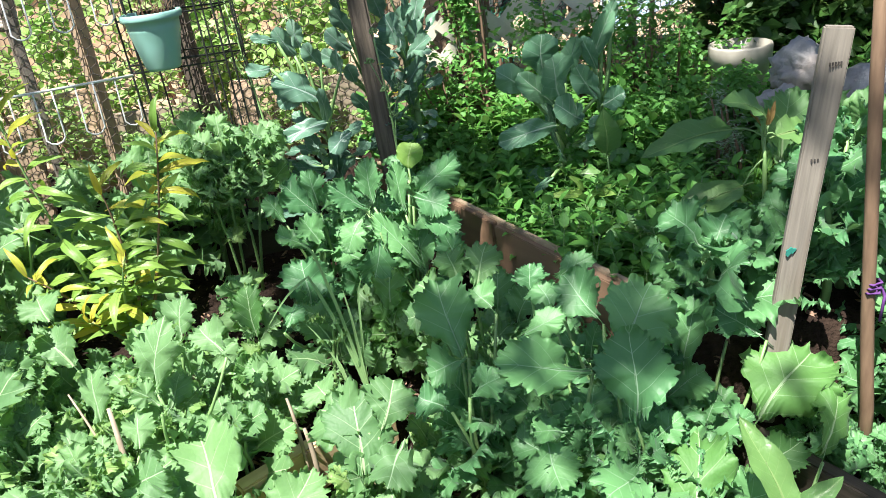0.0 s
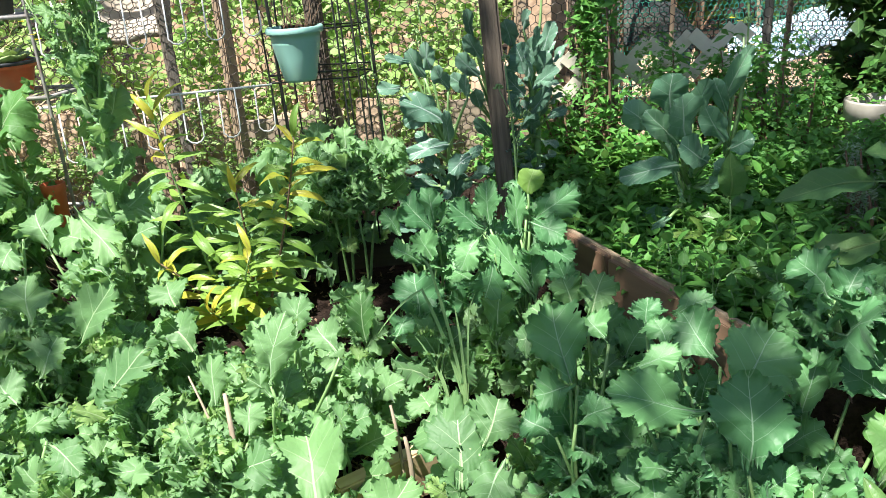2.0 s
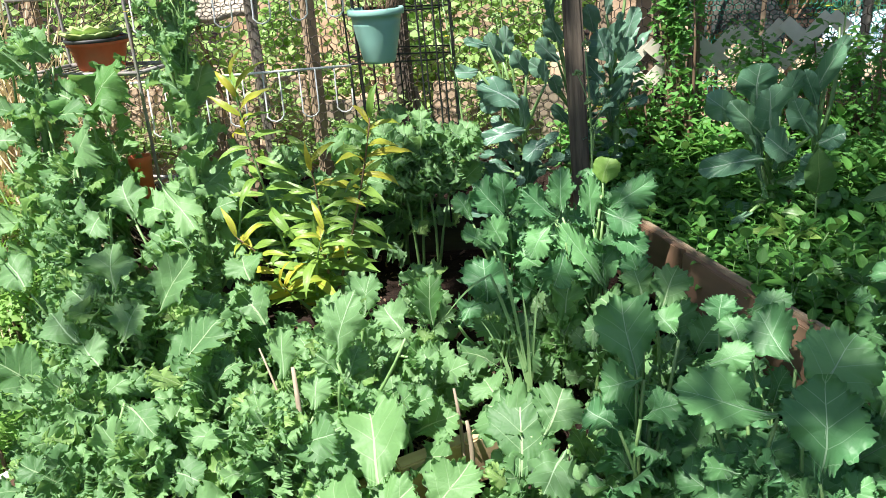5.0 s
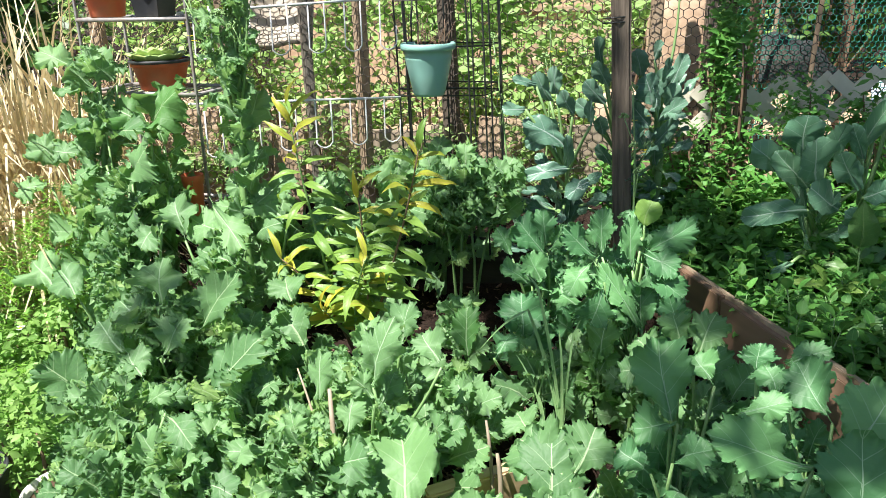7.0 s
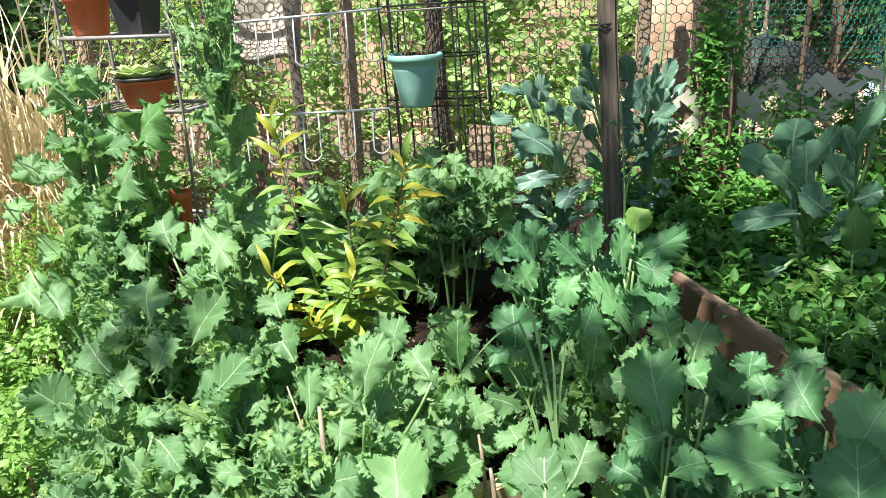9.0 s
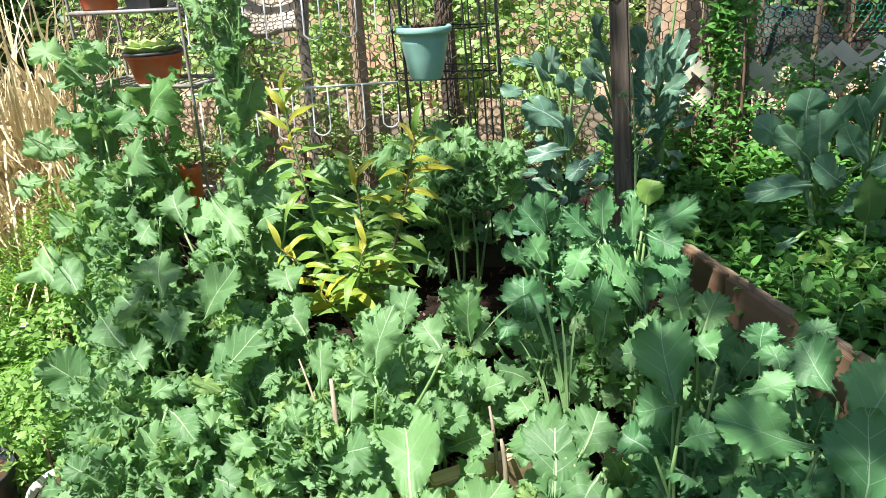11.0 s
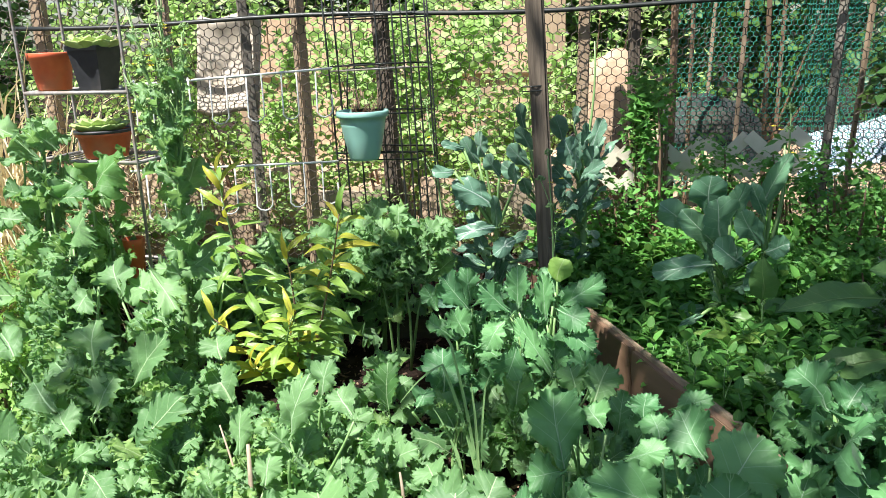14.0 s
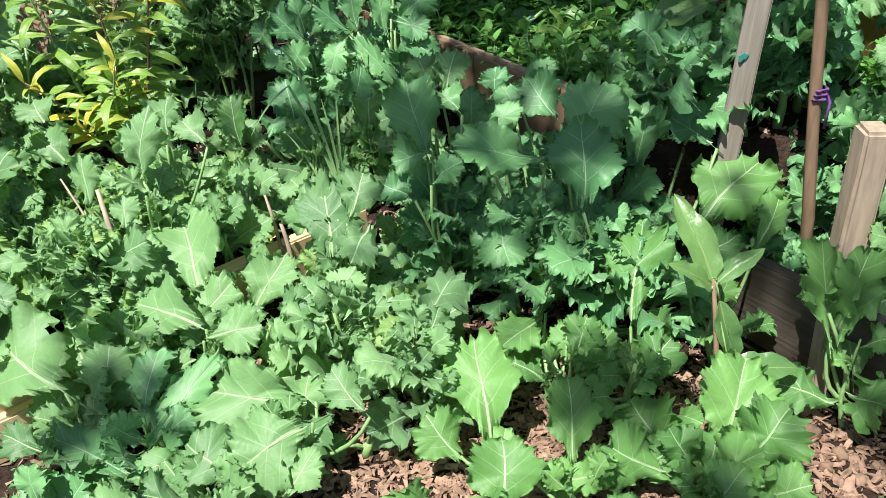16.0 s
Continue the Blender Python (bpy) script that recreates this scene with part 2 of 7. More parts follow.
TARP = plain_material("pale_blue_tarp", (0.42, 0.51, 0.62), (0.58, 0.66, 0.75), 12, 0.45, relief=0.6, dist=0.02)
SHEET = plain_material("grey_sheet_cloth", (0.022, 0.026, 0.026), (0.05, 0.056, 0.055), 16, 0.85, relief=0.4, dist=0.01, dirt=(0.10, 0.085, 0.065))
# white plastic greyed in its base colour for shade; brownish dirt on top
BAG = plain_material("dirty_white_bag", (0.24, 0.225, 0.215), (0.38, 0.365, 0.35), 18, 0.5, relief=0.8, dist=0.02, dirt=(0.4, 0.3, 0.22))
OCHRE = plain_material("ochre_plastic", (0.55, 0.36, 0.10), (0.65, 0.45, 0.15), 20, 0.45, relief=0.2)
TUB = plain_material("cream_tub", (0.28, 0.26, 0.21), (0.40, 0.37, 0.31), 20, 0.5, relief=0.2, dirt=(0.3, 0.26, 0.2))
NET = plain_material("green_net", (0.008, 0.13, 0.09), (0.016, 0.21, 0.15), 40, 0.5, relief=0.1)
STONE = plain_material("tan_stone", (0.36, 0.24, 0.15), (0.58, 0.43, 0.30), 14, 0.8, relief=0.7, dist=0.02, dirt=(0.3, 0.2, 0.13))
CLOD = plain_material("brown_stone", (0.13, 0.08, 0.055), (0.27, 0.18, 0.125), 40, 0.9, relief=0.8, dist=0.006)
SACK = plain_material("pale_sack", (0.50, 0.43, 0.34), (0.66, 0.58, 0.48), 40, 0.8, relief=0.3, dist=0.004, dirt=(0.4, 0.33, 0.25))
YELLOW = plain_material("yellow_petal", (0.75, 0.55, 0.02), (0.85, 0.68, 0.05), 60, 0.5)
PETAL = plain_material("white_petal", (0.75, 0.75, 0.72), (0.82, 0.82, 0.8), 60, 0.5)
BUD = plain_material("green_buds", (0.14, 0.26, 0.08), (0.24, 0.36, 0.14), 200, 0.6, relief=0.6)
PURPLE = plain_material("purple_twine", (0.10, 0.03, 0.16), (0.17, 0.06, 0.24), 120, 0.7)
MARK = plain_material("dark_print", (0.05, 0.045, 0.04), (0.08, 0.07, 0.06), 60, 0.7)
TEALPAINT = plain_material("teal_paint", (0.02, 0.16, 0.13), (0.03, 0.22, 0.17), 60, 0.5)
CHIP = plain_material("bark_chip", (0.07, 0.043, 0.030), (0.36, 0.235, 0.165), 70, 0.85, relief=0.6)
POTSOIL = plain_material("potting_soil", (0.045, 0.028, 0.018), (0.12, 0.075, 0.05), 60, 0.95, relief=1.0, dist=0.01)
EARTH = plain_material("dry_earth", (0.30, 0.21, 0.14), (0.48, 0.36, 0.25), 14, 0.95, relief=0.8, dist=0.02, dirt=(0.24, 0.17, 0.11))
SOIL = plain_material("garden_soil", (0.012, 0.008, 0.006), (0.042, 0.026, 0.019), 60, 0.95, relief=1.0, dist=0.02, dirt=(0.055, 0.036, 0.026))


# ---- mesh helpers ----
def part(name, bm, mat, parent=None, label="", smooth=True):
    """Links a bmesh, or (verts, faces, uvs), as one mesh object under a thing or part."""
    if isinstance(bm, bmesh.types.BMesh):
        me = bpy.data.meshes.new(name)
        bm.to_mesh(me)
        bm.free()
    else:
        me = bm if isinstance(bm, bpy.types.Mesh) else mesh_of(name, *bm)
    if mat and not me.materials:
        me.materials.append(mat)
    if smooth:
        me.shade_smooth()
    ob = new(name, me)
    ob.parent = parent
    if label:
        tagged(ob, label)
    return ob


def mesh_of(name, verts, faces, uvs=None):
    me = bpy.data.meshes.new(name)
    me.from_pydata([tuple(v) for v in verts], [], faces)
    if uvs is not None:
        lay = me.uv_layers.new(name="UVMap")
        loops = np.empty(len(me.loops), dtype=np.int32)
        me.loops.foreach_get("vertex_index", loops)
        lay.data.foreach_set("uv", np.asarray(uvs, dtype=np.float32)[loops].ravel())
    me.update()
    return me


def thing(name, label, category, at=(0, 0, 0), rz=0.0, group="", kind=""):
    ob = new(name)
    ob.empty_display_size = 0.05
    ob.matrix_basis = pose(*at, 0, 0, rz)
    return tagged(ob, label, category, group, kind)


def tube(points, radii, sides=6, cap=True):
    """A round tube along points: verts, faces."""
    pts = [Vector(p) for p in points]
    if isinstance(radii, (int, float)):
        radii = [radii] * len(pts)
    verts, faces = [], []
    ref = Vector((0.31, 0.95, 0.05))
    for i, p in enumerate(pts):
        d = (pts[min(i + 1, len(pts) - 1)] - pts[max(i - 1, 0)]).normalized()
        if abs(d.dot(ref)) > 0.9:
            ref = Vector((0.9, -0.3, 0.3))
        a = d.cross(ref).normalized()
        b = d.cross(a)
        for k in range(sides):
            w = 2 * math.pi * k / sides
            verts.append(p + (a * math.cos(w) + b * math.sin(w)) * radii[i])
    for i in range(len(pts) - 1):
        for k in range(sides):
            k2 = (k + 1) % sides
            faces.append((i * sides + k, i * sides + k2, (i + 1) * sides + k2, (i + 1) * sides + k))
    if cap:
        faces.append(tuple(reversed(range(sides))))
        faces.append(tuple(range((len(pts) - 1) * sides, len(pts) * sides)))
    return verts, faces


def joined(pieces):
    verts, faces, uvs = [], [], []
    for piece in pieces:
        n = len(verts)
        verts += list(piece[0])
        faces += [tuple(i + n for i in f) for f in piece[1]]
        uvs += list(piece[2]) if len(piece) > 2 else [(0.5, 0.0)] * len(piece[0])
    return verts, faces, uvs


def bent(a, b, sag=0.0, n=6, side=0.0):
    """Points from a to b with a bow."""
    a, b = Vector(a), Vector(b)
    out = []
    for i in range(n):
        f = i / (n - 1)
        p = a.lerp(b, f)
        p.z += sag * 4 * f * (1 - f)
        p.x += side * 4 * f * (1 - f)
        out.append(p)
    return out


def board(name, a, b, height, thick, mat, parent=None, label="", seed=0, tilt=0.0):
    """A sawn board from a to b (top edge's ends), slightly bowed, with rounded and worn edges."""
    rnd = random.Random(seed)
    a, b = Vector(a), Vector(b)
    along = (b - a)
    length = along.length
    bm = bmesh.new()
    bmesh.ops.create_cube(bm, size=1)
    bmesh.ops.scale(bm, vec=(length, thick, height), verts=bm.verts)
    bmesh.ops.subdivide_edges(bm, edges=[e for e in bm.edges if abs((e.verts[0].co - e.verts[1].co).x) > length * 0.9], cuts=9)
    bmesh.ops.bevel(bm, geom=[e for e in bm.edges if e.calc_face_angle(0) > 1], offset=min(thick, height) * 0.12, segments=2, affect="EDGES")
    for v in bm.verts:
        n = noise.noise(Vector((v.co.x * 3, v.co.z * 8, seed)))
        v.co.y += n * 0.004
        v.co.z += noise.noise(Vector((v.co.x * 4, v.co.y * 20, seed + 5))) * 0.004
    ob = part(name, bm, mat, parent, label, smooth=False)
    ob.matrix_basis = Matrix.Translation((a + b) / 2 - Vector((0, 0, height / 2))) @ along.to_track_quat("X", "Z").to_matrix().to_4x4() @ pose(0, 0, 0, tilt, 0, 0)
    return ob


def beam(name, low, high, w, d, mat, parent=None, label="", seed=0, turn=0.0, cuts=10):
    """An upright squared or split post from low to high."""
    low, high = Vector(low), Vector(high)
    length = (high - low).length
    bm = bmesh.new()
    bmesh.ops.create_cube(bm, size=1)
    bmesh.ops.scale(bm, vec=(w, d, length), verts=bm.verts)
    bmesh.ops.subdivide_edges(bm, edges=[e for e in bm.edges if abs((e.verts[0].co - e.verts[1].co).z) > length * 0.9], cuts=cuts)
    bmesh.ops.bevel(bm, geom=[e for e in bm.edges if e.calc_face_angle(0) > 1], offset=min(w, d) * 0.13, segments=2, affect="EDGES")
    for v in bm.verts:
        q = Vector((v.co.x * 20, v.co.y * 20, v.co.z * 4 + seed))
        v.co.x += noise.noise(q) * w * 0.06
        v.co.y += noise.noise(q + Vector((9, 3, 1))) * d * 0.06
    ob = part(name, bm, mat, parent, label, smooth=False)
    ob.matrix_basis = Matrix.Translation((low + high) / 2) @ (high - low).to_track_quat("Z", "Y").to_matrix().to_4x4() @ pose(0, 0, 0, 0, 0, turn)
    return ob


def lathe(profile, sides=28, flat=0.0, wob=0.0):
    """A turned form; flat cuts the back off as in a wall pot."""
    verts, faces = [], []
    for r, z in profile:
        for k in range(sides):
            w = 2 * math.pi * k / sides
            x, y = r * math.cos(w), r * math.sin(w)
            if flat:
                y = min(y, flat)
            verts.append((x, y, z + wob * math.sin(3 * w)))
    for i in range(len(profile) - 1):
        for k in range(sides):
            k2 = (k + 1) % sides
            faces.append((i * sides + k, i * sides + k2, (i + 1) * sides + k2, (i + 1) * sides + k))
    return verts, faces


# ---- leaves ----
def leaf_mesh(name, width, outline, n=26, m=5, teeth=0.1, lobes=0.0, ruffle=0.05, waves=5, droop=0.6, lift=0.25, fold=0.25, sweep=0.3, seed=0, stalk=0.25, stalk_r=0.012, cup=0.0, frill=0.0):
    """A leaf one unit long from blade base to tip along +y, with a stalk behind its base, ruffled margin, teeth and lobes."""
    rnd = random.Random(seed)
    ph = [rnd.uniform(0, 6.28) for _ in range(6)]
    verts, faces, uvs = [], [], []
    y = z = 0.0
    for i in range(n + 1):
        v = i / n
        ang = lift - droop * v
        if i:
            y += math.cos(ang) / n
            z += math.sin(ang) / n
        half = width / 2 * outline(v)
        for j in range(-m, m + 1):
            u = j / m
            s = 1 if u >= 0 else -1
            k = ph[0] if s > 0 else ph[1]
            edge = abs(u) ** 2.4
            jag = teeth * (noise.noise(Vector((v * 16, s * 7.0, seed * 3.1))) * 1.3 + (0.35 if i % 2 else -0.35)) * (abs(u) ** 5)
            lobe = lobes * (math.sin(2 * math.pi * v * 3.7 + k * 1.7) + 0.8 * noise.noise(Vector((v * 9, s * 5.0, seed * 1.7)))) * abs(u) ** 3
            hw = half * (1 + jag + lobe) if half > 0 else 0
            x = u * hw
            ru = ruffle * edge * (math.sin(2 * math.pi * waves * v + k) + 0.7 * math.sin(2 * math.pi * waves * 1.73 * v + ph[2] + s)) * min(1, half * 6 / max(width, 0.01) * 0.5)
            ru += ruffle * 0.35 * math.sin(9 * u + 5 * v + ph[3]) * abs(u) + frill * abs(u) ** 5 * math.sin(2 * math.pi * 9.3 * v + ph[3] * s + k)
            up = fold * abs(x) + ru - cup * x * x
            yy = sweep * abs(x) * (1.1 * v - 0.45)
            verts.append((x + 0.02 * math.sin(6 * v + ph[4]), y + yy * math.cos(ang) - up * math.sin(ang), z + yy * math.sin(ang) + up * math.cos(ang)))
            uvs.append((0.5 + x / max(width, 0.2) * 0.5 * max(width, 0.2) * 1.6, v))
    w = 2 * m + 1
    for i in range(n):
        for j in range(w - 1):
            a = i * w + j
            faces.append((a, a + 1, a + w + 1, a + w))
    if stalk:
        tv, tf = tube([(0, -stalk, -stalk * 0.25), (0, -stalk * 0.5, -stalk * 0.08), (0, 0, 0.0), (0, 0.3, 0.3 * math.sin(lift * 0.8) - stalk_r * 0.4), (0, 0.55, -stalk_r * 0.5 + 0.55 * math.sin(lift * 0.75) - 0.08 * droop)],
                      [stalk_r * 1.25, stalk_r * 1.1, stalk_r, stalk_r * 0.6, stalk_r * 0.2], 6)
        o = len(verts)
        verts += [tuple(p) for p in tv]
        uvs += [(0.5, 0.02)] * len(tv)
        faces += [tuple(k + o for k in f) for f in tf]
    return mesh_of(name, verts, faces, uvs)


def ovate(v):
    return max(0.0, math.sin(math.pi * min(1, v ** 0.8)) ** 0.8)


def lance(v):
    return max(0.0, math.sin(math.pi * v ** 0.75) ** 1.1)


def kale_leaf(seed, width, lobes, count, teeth, ruffle, frill, waist, droop=0.5, lift=0.28, fold=0.14, n=132, wave=0.06):
    """A kale blade one unit long: rounded lobes, fine notched margin that frills up and down, a thick pale rib and stalk."""
    rnd = random.Random(seed)
    ph = [rnd.uniform(0, 6.28) for _ in range(6)]
    size = [rnd.uniform(0.2, 1.4) for _ in range(24)]
    curl = [rnd.uniform(-0.75, 0.45), rnd.uniform(-0.75, 0.45)]
    rings = (0.42, 0.72, 0.88, 0.95, 1.0)
    holes = [(rnd.randrange(4, n - 4), rnd.choice((1, 2, 3)), rnd.choice((1, 1, 2))) for _ in range(rnd.randrange(0, 4) if lobes > 0.1 else 0)]
    verts, uvs, faces = [], [], []

    def put(x, y, up):
        a = lift - droop * y
        verts.append((x + 0.025 * math.sin(5 * y + ph[4]), (math.sin(lift) - math.sin(a)) / droop - up * math.sin(a), (math.cos(a) - math.cos(lift)) / droop + up * math.cos(a)))
        uvs.append((0.5 + x * 0.8, y))
    put(0, 0.5, 0)
    for rho in rings:
        for k in range(n):
            q = k / n
            th = 2 * math.pi * q - math.pi
            sx, cy = math.sin(th), math.cos(th)
            ring = Vector((cy * count * 0.34, sx * count * 0.34, seed * 1.37))
            wob = noise.noise(Vector((sx * 1.6, cy * 1.6, seed * 2.3)))
            f1, f2 = count * q + 0.7 * wob + ph[0], count * 4 * q + 2.0 * wob + ph[5]
            n1, n2 = size[round(f1) % 24 - 1], size[round(f2) % 24 - 3]
            cut = lobes * n1 * (0.5 + 0.5 * math.cos(2 * math.pi * f1)) ** 1.4 * (0.3 + 0.7 * abs(sx)) * (1.25 if cy < 0.1 else 0.8)
            too = teeth * n2 * (0.5 + 0.5 * math.cos(2 * math.pi * f2)) ** 1.2
            fr = noise.noise(ring * 2.2 + Vector((0, 5.1, 0))) * 2.1 + noise.noise(ring * 5.0) * 0.7
            grow = 1 - (cut + too) * rho ** 5 - 0.6 * frill * abs(fr) * rho ** 8 + 0.12 * noise.noise(Vector((sx * 1.2, cy * 1.2, seed)))
            x = width / 2 * math.copysign(abs(sx) ** 0.88, sx) * rho * grow
            y = 0.5 + (0.5 if cy > 0 else 0.5) * math.copysign(abs(cy) ** 0.92, cy) * rho * (grow if cy > -0.75 else 1.0)
            x *= 0.92 + 0.14 * y
            if y < 0.48:
                x *= 1 - waist * smooth(0.48 - y, 0, 0.40)
            ru = ruffle * rho ** 2 * (noise.noise(Vector((math.cos(th) * 1.3, math.sin(th) * 1.3, seed * 3.7))) * 2.2 + 0.5 * math.sin(3 * th + ph[2])) * abs(sx) ** 0.5
            put(x, y, fold * abs(x) + curl[x > 0] * x * x + ru + frill * rho ** 15 * fr + wave * noise.noise(Vector((x * 4.5, y * 4.5, seed))) * rho)
    for k in range(n):
        k2 = (k + 1) % n
        faces.append((0, 1 + k2, 1 + k))
        for r in range(len(rings) - 1):
            if r and any(abs(k - h) < w and r == q for h, w, q in holes):
                continue
            a, b = 1 + r * n, 1 + (r + 1) * n
            faces.append((a + k, a + k2, b + k2, b + k))
    dz = math.sin(lift)
    tv, tf = tube([(0, -0.32, -0.09), (0, -0.15, -0.03), (0, 0, 0.0), (0, 0.3, 0.3 * dz * 0.8 - 0.004), (0, 0.6, 0.6 * dz * 0.6 - 0.012)], [0.010, 0.009, 0.0065, 0.003, 0.001], 6)
    o = len(verts)
    verts += [tuple(p) for p in tv]
    uvs += [(0.57, 0.3) if k < 12 else (0.5, 0.02) for k in range(len(tv))]
    faces += [tuple(k + o for k in f) for f in tf]
    return mesh_of("leaf", verts, faces, uvs)


def smooth(v, a, b):
    f = max(0.0, min(1.0, (v - a) / (b - a)))
    return f * f * (3 - 2 * f)


BROAD_LEAVES = [kale_leaf(s, 0.96, 0.20, 9, 0.12, 0.13, 0.13, 0.62, droop=0.3 + 0.15 * (s % 5), lift=0.15 + 0.08 * (s % 5), fold=0.08 + 0.06 * (s % 4)) for s in range(10)]
LOBED_LEAVES = [kale_leaf(20 + s, 0.94, 0.32, 8, 0.10, 0.17, 0.13, 0.56, droop=0.4 + 0.2 * (s % 4), lift=0.2 + 0.1 * (s % 4), fold=0.08 + 0.08 * (s % 3)) for s in range(8)]
CURLY_LEAVES = [kale_leaf(40 + s, 0.95, 0.30, 9, 0.10, 0.19, 0.18, 0.45, droop=0.4 + 0.25 * (s % 4), lift=0.2 + 0.12 * (s % 4)) for s in range(8)]
SMOOTH_LEAVES = [kale_leaf(60 + s, 0.68, 0.09, 7, 0.035, 0.13, 0.035, 0.3, fold=0.2, n=64, wave=0.05) for s in range(5)]
OVATE_LEAVES = [leaf_mesh("leaf", 0.46, ovate, 14, 4, 0.015, 0.03, 0.03, 2.5, 0.55, 0.2, 0.3, 0.1, 70 + s, 0.14, 0.01) for s in range(3)]
LANCE_LEAVES = [leaf_mesh("leaf", 0.21, lance, 12, 2, 0.0, 0.0, 0.012, 2, 1.0 + 0.3 * s, 0.35, 0.22, 0.0, 80 + s, 0.08, 0.008) for s in range(4)]


def leaf_at(parent, mesh, mat, base, tip, width, hint=(0.0, -0.55, 0.85), name="leaf", unit=0.92, label=""):
    """A leaf from its blade's base to its tip, facing the hint."""
    base, tip = Vector(base), Vector(tip)
    if mat and (not mesh.materials or mesh.materials[0] != mat):
        key = mesh.name.split(".")[0] + "_" + mat.name + "_" + mesh.name
        own = bpy.data.meshes.get(key)
        if own is None:
            own = mesh.copy()
            own.name = key
            own.materials.clear()
            own.materials.append(mat)
            own.shade_smooth()
        mesh = own
    ob = new(name, mesh)
    ob.parent = parent
    ydir = (tip - base).normalized()
    h = Vector(hint)
    z = (h - ydir * h.dot(ydir)).normalized()
    x = ydir.cross(z)
    length = (tip - base).length
    off = parent.matrix_basis.translation if parent else Vector()
    rot = Matrix((x, ydir, z)).transposed().to_4x4()
    ob.matrix_basis = Matrix.Translation(base - off) @ rot @ Matrix.Diagonal((width / unit, length, (width / unit + length) / 2, 1))
    if label:
        tagged(ob, label)
    return ob


# ---- lie of the land ----
KERB_A, KERB_B = Vector((-1.36, 1.08)), Vector((-0.06, 2.24))        # board between the front and the middle bed
RIM_A, RIM_B = Vector((-0.46, 3.30)), Vector((0.44, 1.78))           # board of the herb bed


def side_of(a, b, x, y):
    d = (b - a).normalized()
    return d.x * (y - a.y) - d.y * (x - a.x)


def land(x, y):
    """The soil's height."""
    back = smooth(side_of(KERB_A, KERB_B, x, y), -0.02, 0.02) * smooth(y, 0.9, 1.1)
    herb = smooth(side_of(RIM_A, RIM_B, x, y), -0.02, 0.02) * smooth(y, 1.75, 1.85)
    z = -0.12 + 0.14 * back + 0.08 * smooth(y, 1.8, 3.2) * back
    z = z * (1 - herb) + (0.33 + 0.06 * smooth(y, 2.5, 3.6)) * herb
    z = z + (0.42 - z) * smooth(y, 3.45, 3.75)
    left = smooth(x - 0.3 * smooth(y, 1.6, 1.45), -1.75, -1.95) * (1 - smooth(y, 3.3, 3.6))
    z = z * (1 - left) + (-0.1 + 0.16 * smooth(y, 1.4, 2.6)) * left
    rough_z = noise.noise(Vector((x * 5, y * 5, 0))) * 0.012 + noise.noise(Vector((x * 17, y * 17, 3))) * 0.008
    far = smooth(math.hypot(x, y - 2), 5, 12)
    return (z + rough_z) * (1 - far) + 0.3 * far


def build_ground():
    def ticks(lo, hi, fine, n):
        mid = list(np.arange(lo, hi, fine))
        out = [lo - 0.4 * 1.45 ** k for k in range(n, -1, -1)]
        return out + mid + [hi + 0.4 * 1.45 ** k for k in range(n + 1)]
    xs, ys = ticks(-2.8, 1.8, 0.028, 16), ticks(0.3, 3.9, 0.028, 16)
    verts = [(x, y, land(x, y)) for y in ys for x in xs]
    w = len(xs)
    faces = [(j * w + i, j * w + i + 1, (j + 1) * w + i + 1, (j + 1) * w + i) for j in range(len(ys) - 1) for i in range(w - 1)]
    g = part("ground", (verts, faces, None), SOIL)
    tagged(g, "dark crumbly garden soil with bark litter", "soil", kind="structure")


build_ground()


def dry_path():
    """Pale trodden earth of the next plot, a little above the soil."""
    xs, ys = np.linspace(-6.0, 3.0, 46), np.linspace(3.98, 8.6, 24)
    verts = [(x + 0.08 * math.sin(7 * y), y, land(x, y) + 0.012 + 0.012 * noise.noise(Vector((x * 3, y * 3, 1)))) for y in ys for x in xs]
    verts += [(x, y, z - 0.05) for x, y, z in verts]
    w, n = len(xs), len(xs) * len(ys)
    faces = [(j * w + i, j * w + i + 1, (j + 1) * w + i + 1, (j + 1) * w + i) for j in range(len(ys) - 1) for i in range(w - 1)]
    rim = [i for i in range(w)] + [j * w + w - 1 for j in range(1, len(ys))] + [(len(ys) - 1) * w + i for i in range(w - 2, -1, -1)] + [j * w for j in range(len(ys) - 2, 0, -1)]
    faces += [(b, a, a + n, b + n) for a, b in zip(rim, rim[1:] + rim[:1])]
    tagged(part("path", (verts, faces, None), EARTH), "pale dry trodden earth beyond the netting", "path", kind="structure")


dry_path()


